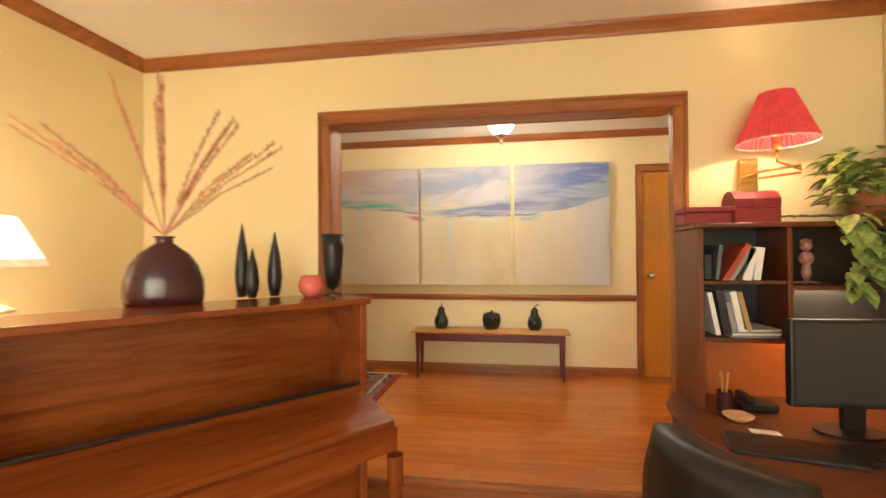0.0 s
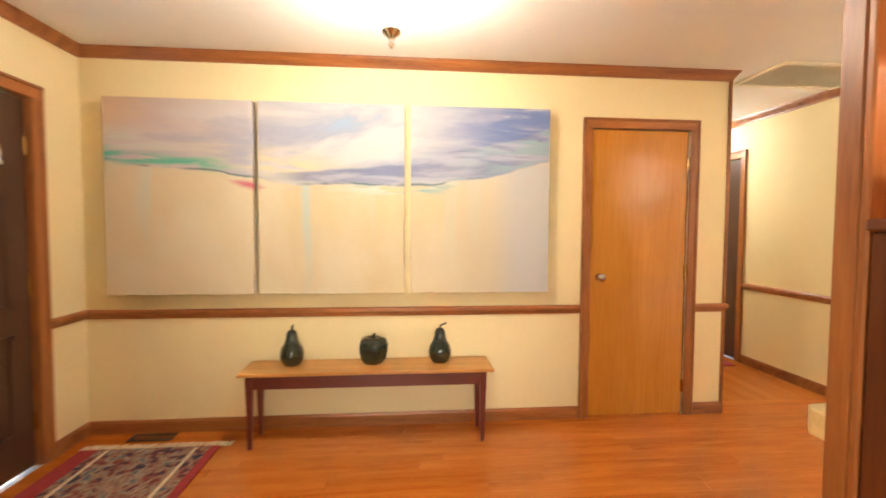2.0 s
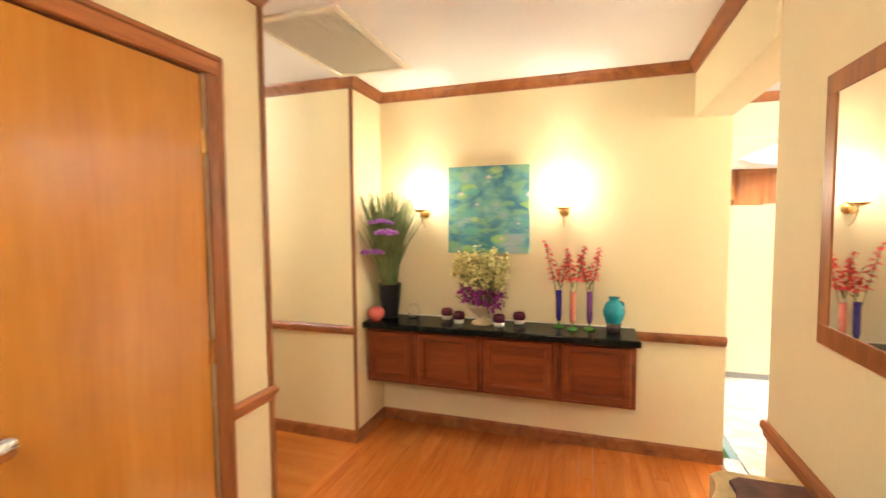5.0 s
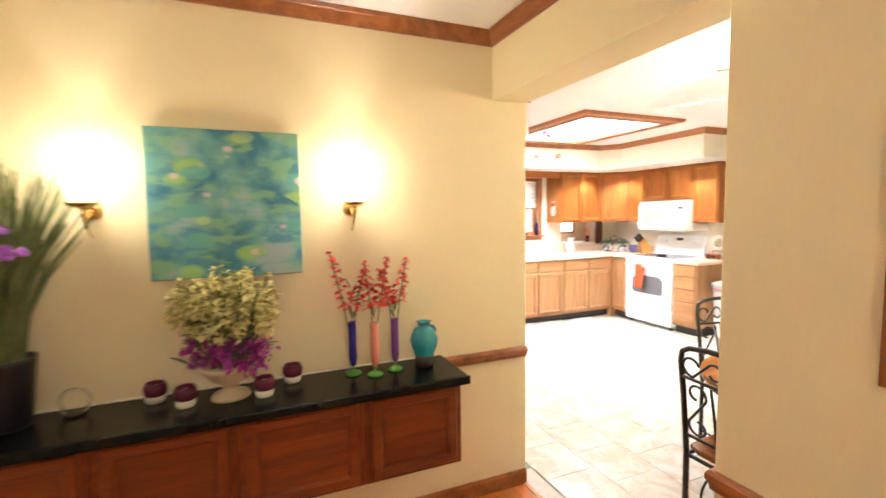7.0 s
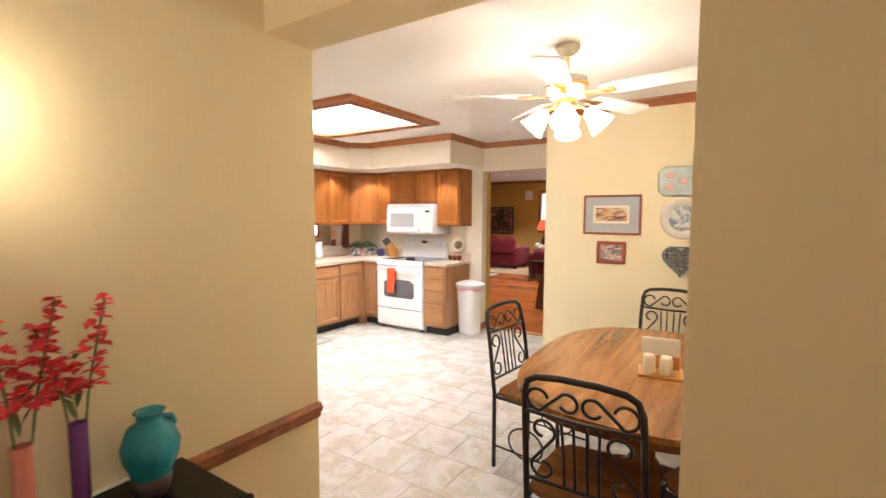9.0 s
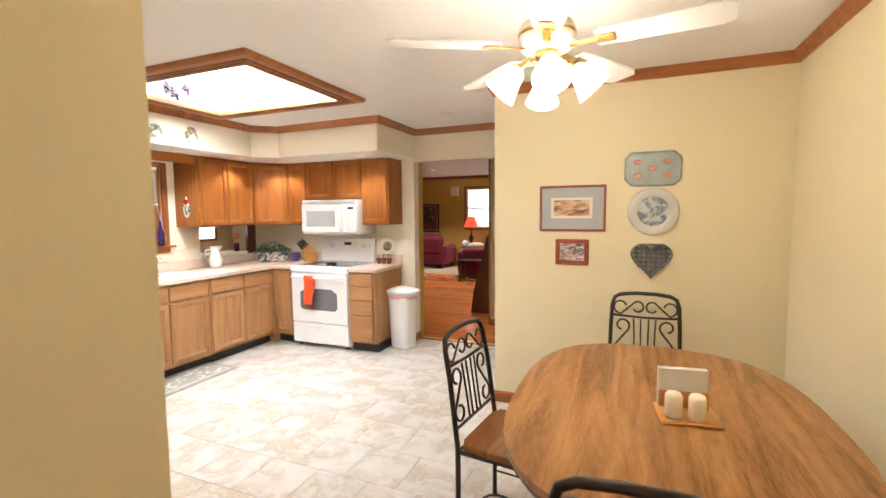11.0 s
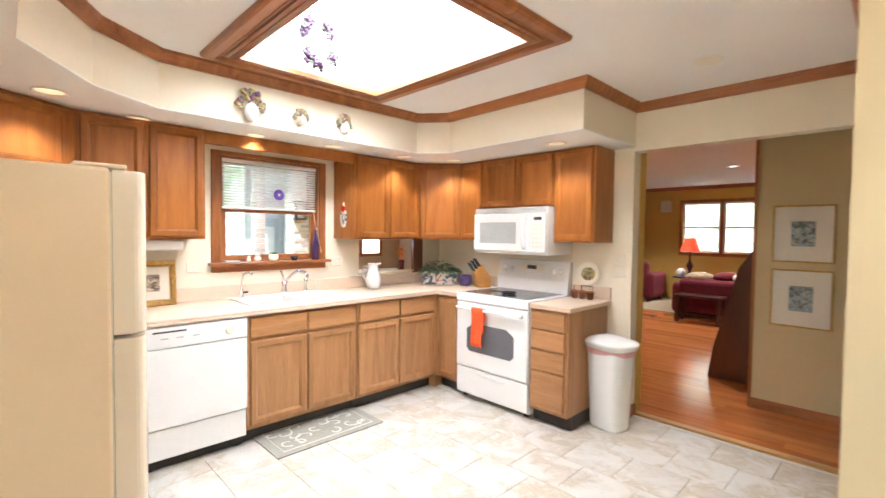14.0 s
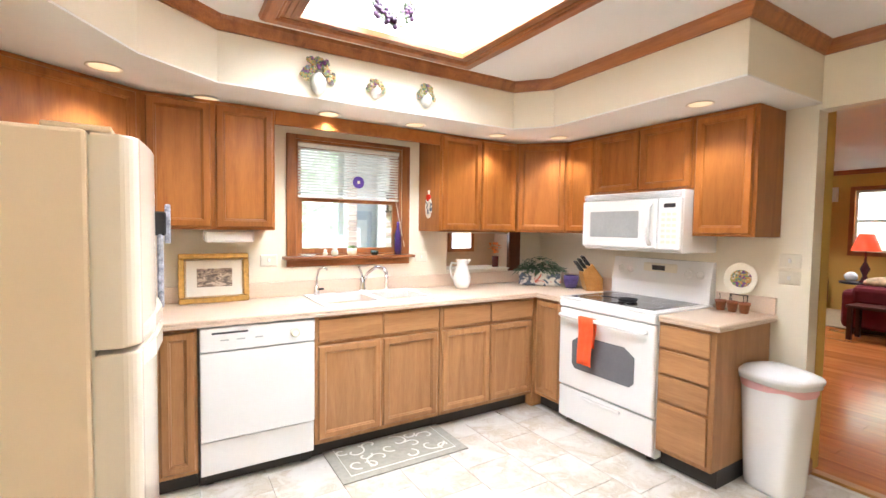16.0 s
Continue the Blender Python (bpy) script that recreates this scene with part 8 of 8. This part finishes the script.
for z, f in ((0.598, 1.03), (0.60, 1.09), (0.618, 1.09), (0.622, 1.13), (0.640, 1.15), (0.648, 1.12), (0.664, 0.86), (0.680, 0.52), (0.687, 0.22), (0.688, 0.02)):
    rings.append([ldb.verts.new((x * f, y * f, z)) for x, y in oval(0.163, 0.14, 3.0, 40)])
for a, c in zip(rings, rings[1:]):
    for k in range(40):
        ldb.faces.new((a[k], a[(k + 1) % 40], c[(k + 1) % 40], c[k]))
part("lid", ldb, APPL, tc2, "domed white swing lid", True)
part("latch", box(-0.17, -0.15, -0.015, 0.015, 0.62, 0.645, 0.004), GREYP, tc2)
# kitchen mat with scrolls
km = thing("kitchen_mat", "olive-grey mat with ivory scrolls before the sink", "mat", (6.865, 0.38, 0.003))
part("mat", box(-0.225, 0.225, -0.41, 0.41, 0, 0.008, 0.002), MATRUG, km)
part("border_line", tube([(-0.17, -0.345, 0.0085), (0.17, -0.345, 0.0085), (0.17, 0.345, 0.0085), (-0.17, 0.345, 0.0085)], 0.005, closed=True, seg=5, flat=0.3), MATLINE, km)
for sx, sy, s_, a0 in ((-0.06, -0.22, 0.10, 0), (0.07, -0.05, 0.09, 2), (-0.06, 0.12, 0.10, 4), (0.08, 0.24, 0.08, 1), (0.06, -0.26, 0.07, 3), (-0.07, 0.27, 0.06, 5), (0.0, -0.13, 0.06, 2.5), (0.02, 0.03, 0.055, 5.2), (-0.11, -0.06, 0.06, 1.2), (0.12, 0.12, 0.055, 3.6), (0.0, 0.2, 0.05, 0.4), (-0.11, 0.2, 0.05, 2.2), (0.12, -0.15, 0.05, 0.2), (-0.11, -0.3, 0.05, 4.1), (0.11, 0.31, 0.045, 5.5)):
    pts = [(sx + x * 0.9, sy + z, 0.0085) for x, _, z in spiral(0, 0, 0.012, s_, a0, a0 + 4.6, 0, 18)]
    part("scroll", tube(pts, 0.0065, seg=5, flat=0.25), MATLINE, km)
# dining wall
def picture(name, lab, x0, x1, z0, z1, y, face, fm, inner, matm, fw=0.018, m2=None, grp="pictures on the dining wall"):
    p_ = thing(name, lab, "picture", (0, 0, 0), 0, grp)
    f0, f1 = y, y + face * 0.02
    lo, hi = min(f0, f1), max(f0, f1)
    part("frame", boxes((x0, x1, lo, hi, z0, z0 + fw), (x0, x1, lo, hi, z1 - fw, z1), (x0, x0 + fw, lo, hi, z0 + fw, z1 - fw), (x1 - fw, x1, lo, hi, z0 + fw, z1 - fw), bev=0.004), fm, p_)
    g = y + face * 0.010
    part("mat_board", box(x0 + fw, x1 - fw, min(y, g), max(y, g), z0 + fw, z1 - fw), matm, p_)
    a, b, c, d = inner
    if m2:
        part("inner_mat", box(a - 0.02, b + 0.02, min(g, g + face * 0.002), max(g, g + face * 0.002), c - 0.02, d + 0.02), MATW, p_)
    part("print", box(a, b, min(g, g + face * 0.004), max(g, g + face * 0.004), c, d), m2 or PRINT2, p_)
    return p_


picture("framed_print", "wide landscape print in a grey mat and red-brown frame", 3.28, 3.742, 1.358, 1.687, -0.2, 1, REDFRAME, (3.39, 3.64, 1.47, 1.58), MATG, 0.016, PRINT1)
picture("framed_print", "small seaside print in a broad red-brown frame", 3.392, 3.625, 1.113, 1.298, -0.2, 1, REDFRAME, (3.425, 3.592, 1.145, 1.268), MATG, 0.03, None)
ty = thing("tole_tray", "octagonal grey tray painted with roses, hung as decoration", "tray", (2.99, -0.198, 1.782), 180, "plates on the dining wall")
oc8 = [(-0.17, -0.07), (-0.13, -0.11), (0.13, -0.11), (0.17, -0.07), (0.17, 0.07), (0.13, 0.11), (-0.13, 0.11), (-0.17, 0.07)]
part("tray", prism(oc8, 0, 0.012, bev=0.004), PEWTER, ty).matrix_basis = pose(0, 0, 0, 90, 0, 0)
part("rim", tube([(x, -0.014, z) for x, z in oc8], 0.006, closed=True, seg=6), PEWTER, ty)
for x, z in ((-0.09, 0.045), (0.0, 0.0), (0.09, 0.045), (-0.09, -0.045), (0.09, -0.045)):
    b_ = bmesh.new()
    blob(b_, (x, -0.013, z), 0.024, (1.2, 0.12, 0.8), 2)
    part("rose", b_, mat("salmon_rose_paint", (0.62, 0.28, 0.2), 0.5, vary=0.3, scale=40), ty)
pw = thing("pewter_plate", "round grey-white plate with a blue pattern, on the wall", "plate", (2.98, -0.198, 1.495), 180, "plates on the dining wall")
part("rim", lathe([(0.10, 0.006), (0.155, 0.022), (0.16, 0.018), (0.10, 0.0)], 40), mat("grey_white_glaze", (0.60, 0.58, 0.52), 0.3, vary=0.06), pw, smooth=True).matrix_basis = pose(0, 0, 0, 90, 0, 0)
part("centre", lathe([(0, 0.006), (0.101, 0.006), (0.101, 0.0), (0, 0.0)], 36), BLUEPLATE, pw).matrix_basis = pose(0, 0, 0, 90, 0, 0)
hb = thing("heart_basket", "heart-shaped woven grey wire basket on the wall", "basket", (2.985, -0.198, 1.175), 180, "plates on the dining wall")
heart = [(0.0078 * 16 * math.sin(t) ** 3, 0.0078 * (13 * math.cos(t) - 5 * math.cos(2 * t) - 2 * math.cos(3 * t) - math.cos(4 * t))) for t in [2 * math.pi * k / 40 for k in range(40)]]
WOVEN = mat("grey_woven_wire", (0.13, 0.14, 0.15), 0.5, 0.2, vary=0.3, scale=40)
part("rim", tube([(x, -0.035, z) for x, z in heart], 0.008, closed=True, seg=6), WOVEN, hb)
part("back_rim", tube([(x * 0.85, -0.006, z * 0.85) for x, z in heart], 0.005, closed=True, seg=5), WOVEN, hb)
for k in range(7):
    z = -0.085 + 0.03 * k
    half = max((abs(x) for x, zz in heart if abs(zz - z) < 0.02), default=0.03) * 0.95
    part("weave", box(-half, half, -0.026, -0.018, z - 0.006, z + 0.006, 0.002), WOVEN, hb)
for k in range(7):
    x = -0.09 + 0.03 * k
    zs = [z for xx, z in heart if abs(xx - x) < 0.02]
    part("weave", box(x - 0.006, x + 0.006, -0.032, -0.026, min(zs) * 0.95, max(zs) * 0.95, 0.002), WOVEN, hb)

# ---- passage and family room ----
for z0, z1 in ((1.235, 1.69), (0.72, 1.18)):
    picture("framed_print", "small house print in a wide ivory mat, passage wall", 4.30, 4.692, z0, z1, -2.5, 1, GOLD, (4.42, 4.57, z0 + 0.13, z1 - 0.13), MATW, 0.012, HOUSEP, "pictures in the passage")
structure("trim_passage_end", box(4.80, 4.825, -2.63, -2.49, 0, H), TRIMZ)
sp5 = prism([(5.30, 0.0), (5.295, 0.06), (5.26, 0.32), (5.14, 0.785), (5.06, 1.13), (4.94, 1.32), (4.3, 1.32), (4.3, 0.0)], 3.15, 3.25)
for v in sp5.verts:
    x, z, y = v.co
    v.co = (x, -y, z)
solid("stair_side_panel", sp5, HUTCHW, "dark cherry slanted stair side panel", "stair panel")
fwn = tagged(thing("window_family", "double sash window in a dark stained frame", "window"), kind="structure")
part("window_frame", boxes((FW0 - 0.07, FW0, -8.88, -8.86, FWZ0 - 0.07, FWZ1 + 0.07), (FW1, FW1 + 0.07, -8.88, -8.86, FWZ0 - 0.07, FWZ1 + 0.07), (FW0, FW1, -8.88, -8.86, FWZ1, FWZ1 + 0.07), (FW0, FW1, -8.88, -8.86, FWZ0 - 0.07, FWZ0), (6.59, 6.65, -8.95, -8.87, FWZ0, FWZ1)), TRIMZ, fwn)
part("meeting_rail", boxes((FW0, 6.59, -8.95, -8.91, 1.61, 1.65), (6.65, FW1, -8.95, -8.91, 1.61, 1.65)), APPL, fwn)
for a, b in ((FW0, 6.59), (6.65, FW1)):
    part("sash", boxes((a, a + 0.035, -8.948, -8.915, FWZ0, FWZ1), (b - 0.035, b, -8.948, -8.915, FWZ0, FWZ1), (a + 0.035, b - 0.035, -8.948, -8.915, FWZ0, FWZ0 + 0.045), (a + 0.035, b - 0.035, -8.948, -8.915, FWZ1 - 0.04, FWZ1)), APPL, fwn)
    p_ = part("pane", box(a, b, -8.935, -8.931, FWZ0, FWZ1), GLASS, fwn)
    p_.visible_shadow = False
picture("flower_painting", "dark still life of red flowers in a black frame", 8.23, 9.03, 0.95, 1.77, -8.88, 1, DARKFRAME, (8.29, 8.97, 1.01, 1.71), DARKFRAME, 0.05, PRINT3, "family room pictures")
solid("wall_speaker", box(7.62, 7.84, -8.879, -8.80, 1.98, 2.24, 0.01), CREAMC, "small cream speaker on the wall", "speaker")


def sofa(at, rz, w, lab, back=0.86):
    s_ = thing("sofa", lab, "sofa", at, rz)
    part("base", box(-w / 2, w / 2, -0.42, 0.40, 0.08, 0.40, 0.04, seg=2), REDSOFA, s_)
    part("backrest", box(-w / 2 + 0.1, w / 2 - 0.1, 0.18, 0.45, 0.38, back, 0.09, seg=3), REDSOFA, s_)
    for x in (-w / 2 - 0.02, w / 2 - 0.2):
        part("arm", box(x, x + 0.22, -0.44, 0.42, 0.08, 0.62, 0.08, seg=3), REDSOFA, s_)
    n_ = 2 if w < 1.9 else 3
    for k in range(n_):
        a = -w / 2 + 0.2 + (w - 0.4) / n_ * k
        part("seat_cushion", box(a + 0.01, a + (w - 0.4) / n_ - 0.01, -0.42, 0.2, 0.40, 0.52, 0.05, seg=3), REDSOFA, s_)
        part("back_cushion", box(a + 0.02, a + (w - 0.4) / n_ - 0.02, 0.02, 0.22, 0.50, back + 0.04, 0.08, seg=3), REDSOFA, s_)
    for x in (-w / 2 + 0.1, w / 2 - 0.1):
        for y in (-0.35, 0.35):
            part("foot", box(x - 0.03, x + 0.03, y - 0.03, y + 0.03, 0, 0.08), HUTCHW, s_)
    return s_


sofa((5.95, -6.98, 0.0), 0, 1.7, "burgundy upholstered sofa with its back to the passage", 0.70)
sofa((8.6, -8.3, 0.012), 0, 1.9, "burgundy upholstered sofa under the painting")
for at_, lab in (((6.42, -6.78, 0.66), "floral throw pillow on the sofa"), ((8.1, -8.35, 0.56), "floral throw pillow on the far sofa"), ((6.0, -6.80, 0.68), "burgundy throw pillow on the sofa"), ((5.72, -6.80, 0.68), "pale throw pillow on the sofa")):
    b_ = bmesh.new()
    blob(b_, (0, 0, 0.06), 0.22, (1, 0.75, 0.42), 3)
    solid("throw_pillow", b_, FLORAL if "floral" in lab else REDSOFA if "burgundy" in lab else CREAMC, lab, "pillow", at_, 30, smooth=True)
ct2 = thing("coffee_table", "dark wooden coffee table behind the sofa", "table", (6.26, -6.27, 0))
MAHOG = mat("dark_mahogany", (0.055, 0.014, 0.009), 0.35, vary=0.15, scale=6)
part("top", box(-0.35, 0.35, -0.2, 0.2, 0.42, 0.46, 0.005), MAHOG, ct2)
for x in (-0.31, 0.31):
    for y in (-0.16, 0.16):
        part("leg", box(x - 0.025, x + 0.025, y - 0.025, y + 0.025, 0, 0.42), MAHOG, ct2)
et = thing("end_table", "black end table by the window", "table", (7.05, -8.2, 0.012))
part("top", lathe([(0, 0.56), (0.28, 0.56), (0.28, 0.59), (0, 0.59)], 28), BLACKP, et)
part("column", lathe([(0.18, 0), (0.16, 0.03), (0.03, 0.06), (0.03, 0.56)], 16), BLACKP, et)
rl = thing("table_lamp", "table lamp with a glowing red shade by the window", "lamp", (7.0, -8.15, 0.602))
part("base", lathe([(0, 0), (0.08, 0), (0.05, 0.04), (0.03, 0.12), (0.07, 0.22), (0.02, 0.34), (0.01, 0.52), (0, 0.52)], 20), BROWNV, rl, smooth=True)
s = part("shade", lathe([(0.19, 0.52), (0.10, 0.80), (0.097, 0.80), (0.187, 0.52)], 28), REDLIT, rl, smooth=True)
solid("glass_globe", lathe([(0, 0), (0.05, 0.0), (0.09, 0.05), (0.09, 0.10), (0.05, 0.15), (0, 0.16)], 20), WHITEC, "round white ornament on the end table", "ornament", (7.2, -8.25, 0.602), 0, smooth=True)
solid("bar_cabinet", boxes((7.0, 7.6, -3.4, -2.95, 0.0, 0.86), bev=0.01), OAKC, "honey oak cabinet beyond the doorway", "cabinet")
for cx, cy in ((5.83, -6.19), (7.53, -6.84), (5.3, -3.6)):
    d_ = thing("downlight", "round recessed downlight in the family room ceiling", "downlight", (cx, cy, H + 0.1), 0, "family room downlights")
    part("trim_ring", lathe([(0.06, -0.001), (0.09, -0.001), (0.09, -0.008), (0.06, -0.006)], 24), CEIL, d_)
    part("lens", lathe([(0, -0.002), (0.06, -0.002), (0.06, -0.001), (0, -0.001)], 24), SHADEGL, d_)

# ---- outdoors ----
gd2 = bmesh.new()
q = [gd2.verts.new(p) for p in ((-300, -300, -0.5), (300, -300, -0.5), (300, 300, -0.5), (-300, 300, -0.5))]
gd2.faces.new(q)
structure("ground", gd2, GRASS)


def tree(at, h, seed, lab):
    random.seed(seed)
    t_ = thing("tree", lab, "tree", at)
    tr = tube([(0, 0, 0), (0.03, 0.02, h * 0.3), (0.0, 0.05, h * 0.6), (0.05, 0.0, h * 0.9)], 0.12, seg=9, taper=0.3)
    ends = []
    for k in range(12):
        a, z = random.uniform(0, 6.28), h * random.uniform(0.25, 0.7)
        e = (math.cos(a) * h * 0.3, math.sin(a) * h * 0.3, z + h * 0.22)
        tube([(0, 0, z), (e[0] * 0.5, e[1] * 0.5, z + h * 0.1), e], 0.04, tr, seg=6, taper=0.3)
        ends.append(e)
    part("trunk", tr, BARK, t_)
    lf_ = bmesh.new()
    for k in range(2200):
        e = random.choice(ends)
        r = h * 0.17
        c = (e[0] + random.gauss(0, r), e[1] + random.gauss(0, r), e[2] + random.gauss(0, r * 0.8))
        leaf(lf_, c, (random.uniform(-1, 1), random.uniform(-1, 1), random.uniform(-0.6, 0.6)), 0.2, 0.13)
    tagged(part("crown", lf_, LEAF, t_), kind="stuff")
    return t_


tree((12.5, 3.4, -0.5), 4.5, 4, "leafy green tree outside the kitchen window")
# Backdrop sheets glow by themselves to stand in for the daylit garden.
GLOWGARDEN = patchwork("glowing_garden_backdrop", [(0.35, (0.30, 0.42, 0.22)), (0.47, (0.55, 0.65, 0.45)), (0.56, (0.85, 0.9, 0.82)), (0.7, (0.95, 0.97, 0.95))], 1.6, 0.9, 6)
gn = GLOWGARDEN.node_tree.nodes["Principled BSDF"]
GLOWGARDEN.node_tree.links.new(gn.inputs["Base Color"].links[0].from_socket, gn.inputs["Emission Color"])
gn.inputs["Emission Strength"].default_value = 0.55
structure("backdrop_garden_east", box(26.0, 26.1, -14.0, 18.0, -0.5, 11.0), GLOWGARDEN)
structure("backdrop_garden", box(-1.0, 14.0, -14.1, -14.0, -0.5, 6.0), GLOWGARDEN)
random.seed(7)
pier = thing("brick_porch_pier", "pale red brick porch wall outside the kitchen window", "wall", (9.9, -2.2, -0.5))
part("core", box(0.01, 0.29, 0.01, 1.31, 0, 3.2), MORTAR, pier)
br0 = part("brick", box(-0.095, 0.095, -0.045, 0.045, -0.027, 0.027, 0.003), BRICKM, pier)
br0.matrix_basis = pose(0.046, 0.1, 0.03 + 0.066 * 19, 0, 0, 90)
for r in range(20, 47):
    for c in range(9):
        y = 0.1 + 0.2 * c + (0.1 if r % 2 else 0)
        if y > 1.25:
            continue
        b_ = new("brick", br0.data)
        b_.parent, b_.matrix_basis = pier, pose(0.046, y, 0.03 + 0.066 * r, 0, 0, 90)
pier = thing("brick_porch_pier", "slim pale red brick pier beside the porch door", "wall", (9.9, -0.50, -0.5))
part("core", box(0.004, 0.2, 0.008, 0.112, 0, 3.2), MORTAR, pier)
bm = box(-0.05, 0.05, -0.058, 0.058, -0.027, 0.027, 0.003)
br1 = part("brick", bm, BRICKM, pier)
br1.matrix_basis = pose(0.046, 0.06, 0.03 + 0.066 * 19)
for r in range(20, 47):
    b_ = new("brick", br1.data)
    b_.parent, b_.matrix_basis = pier, pose(0.046, 0.06, 0.03 + 0.066 * r)
PALEWALL = mat("pale_siding_paint", (0.80, 0.81, 0.82), 0.6, vary=0.02)
pw_ = thing("porch_wall", "pale siding wall with a blue-grey door behind the piers", "wall", (0, 0, 0))
part("siding", boxes(*[(10.32, 10.345, -2.4, -0.39, -0.5 + 0.14 * k, -0.365 + 0.14 * k) for k in range(23)]), PALEWALL, pw_)
pd_ = part("door", box(10.29, 10.319, -0.86, -0.52, -0.45, 1.62, 0.004), mat("blue_grey_door_paint", (0.50, 0.55, 0.62), 0.5), pw_)
part("door_pane", box(10.284, 10.289, -0.79, -0.60, 0.9, 1.5), PALEWALL, pd_)
pr_ = thing("porch_roof", "white porch roof seen through the kitchen window", "porch roof", (0, 0, 0))
part("ceiling", box(9.9, 12.5, -3.0, 1.2, 2.75, 2.85), APPL, pr_)
part("beam", box(9.9, 10.05, -3.0, 1.2, 2.55, 2.75), APPL, pr_)
part("post", box(9.92, 10.02, 1.05, 1.15, -0.5, 2.55), APPL, pr_)
ln = thing("porch_lantern", "grey glass porch lantern on the brick wall", "lantern", (9.80, -0.97, 1.60))
part("cage", boxes((0.0, 0.1, -0.08, 0.08, 0.0, 0.02), (0.0, 0.1, -0.08, 0.08, 0.24, 0.27), (0.0, 0.012, -0.08, -0.068, 0.02, 0.24), (0.0, 0.012, 0.068, 0.08, 0.02, 0.24)), IRON, ln)
part("glass", box(0.02, 0.09, -0.065, 0.065, 0.02, 0.24), GLASS, ln)

# ---- floor pieces ----


def plank_field(parent_name, lab, x0, x1, y0, y1, width, length, material, cut=None, limit=280, gap=0.0004, top=0.0):
    par = tagged(thing(parent_name, lab, "floor"), kind="structure")
    meshes, count, row, rest = {}, 0, 0, []
    y = y0
    while y < y1 - 1e-6:
        w = min(width, y1 - y)
        x = x0 - random.uniform(0.05, length * 0.9)
        while x < x1:
            a, b = max(x, x0), min(x + length, x1)
            if b - a > 0.01 and not (cut and cut((a + b) / 2, y + w / 2)):
                key = (round(b - a, 2), round(w, 3))
                if count < limit:
                    if key not in meshes:
                        me = bpy.data.meshes.new("plank")
                        bm = box(-key[0] / 2 + gap, key[0] / 2 - gap, -w / 2 + gap, w / 2 - gap, -0.012, 0.0, 0.0008)
                        bm.to_mesh(me)
                        bm.free()
                        me.materials.append(material)
                        meshes[key] = me
                    o = new("plank", meshes[key])
                    o.parent, o.matrix_basis = par, pose((a + b) / 2, y + w / 2, top)
                    count += 1
                else:
                    rest.append((a + gap, b - gap, y + gap, y + w - gap, top - 0.012, top))
            x += length
        y += width
    if rest:
        verts, faces = [], []
        for a, b, c, d, e, f in rest:
            n_ = len(verts)
            verts += [(a, c, f), (b, c, f), (b, d, f), (a, d, f)]
            faces.append((n_, n_ + 1, n_ + 2, n_ + 3))
        me = bpy.data.meshes.new("planks")
        me.from_pydata(verts, [], faces)
        me.materials.append(material)
        o = new("planks", me)
        o.parent = par
        tagged(o, kind="stuff")
    return par


random.seed(11)
plank_field("floor_foyer", "orange oak strip floor with a satin finish", -1.83, 3.98, 2.42, 4.858, 0.083, 1.15, FLOORW, lambda x, y: y < 2.55 and not (OX0 < x < OX1) or (x > 2.73 and y < 2.59) or (x > 1.3 and x < 2.73 and y < 2.74))
plank_field("floor_passage", "glossy orange laminate plank floor", 2.7, 7.7, -6.9, -1.68, 0.125, 1.2, FLOORY, None, 250)
structure("floor_hall", box(2.47, 3.56, 4.86, 7.6, -0.012, 0.0), HALLFL)
structure("floor_threshold", box(2.73, 3.98, 2.575, 2.60, -0.012, 0.006, 0.002), BENCHT)

tiles = tagged(thing("floor_kitchen", "cream stone-look tile floor with pale grout", "floor"), kind="structure")
T = 0.335
tm = bpy.data.meshes.new("tile")
bm = box(-T / 2 + 0.0012, T / 2 - 0.0012, -T / 2 + 0.0012, T / 2 - 0.0012, -0.011, 0.0, 0.0008)
bm.to_mesh(tm)
bm.free()
tm.materials.append(TILE)
for j in range(-5, 8):
    y = 0.2825 + T * j
    if y < -1.66 or y > 2.55:
        continue
    for i in range(0, 18):
        x = 2.1 + T * i + (T / 2 if j % 2 else 0)
        if x > 7.2 or (y < -0.3 and x < 3.95) or (x > 7.0 and y < 1.5) or (y < -1.0 and x > 5.75):
            continue
        o = new("tile", tm)
        o.parent, o.matrix_basis = tiles, pose(x, y, 0, 0, 0, 0)
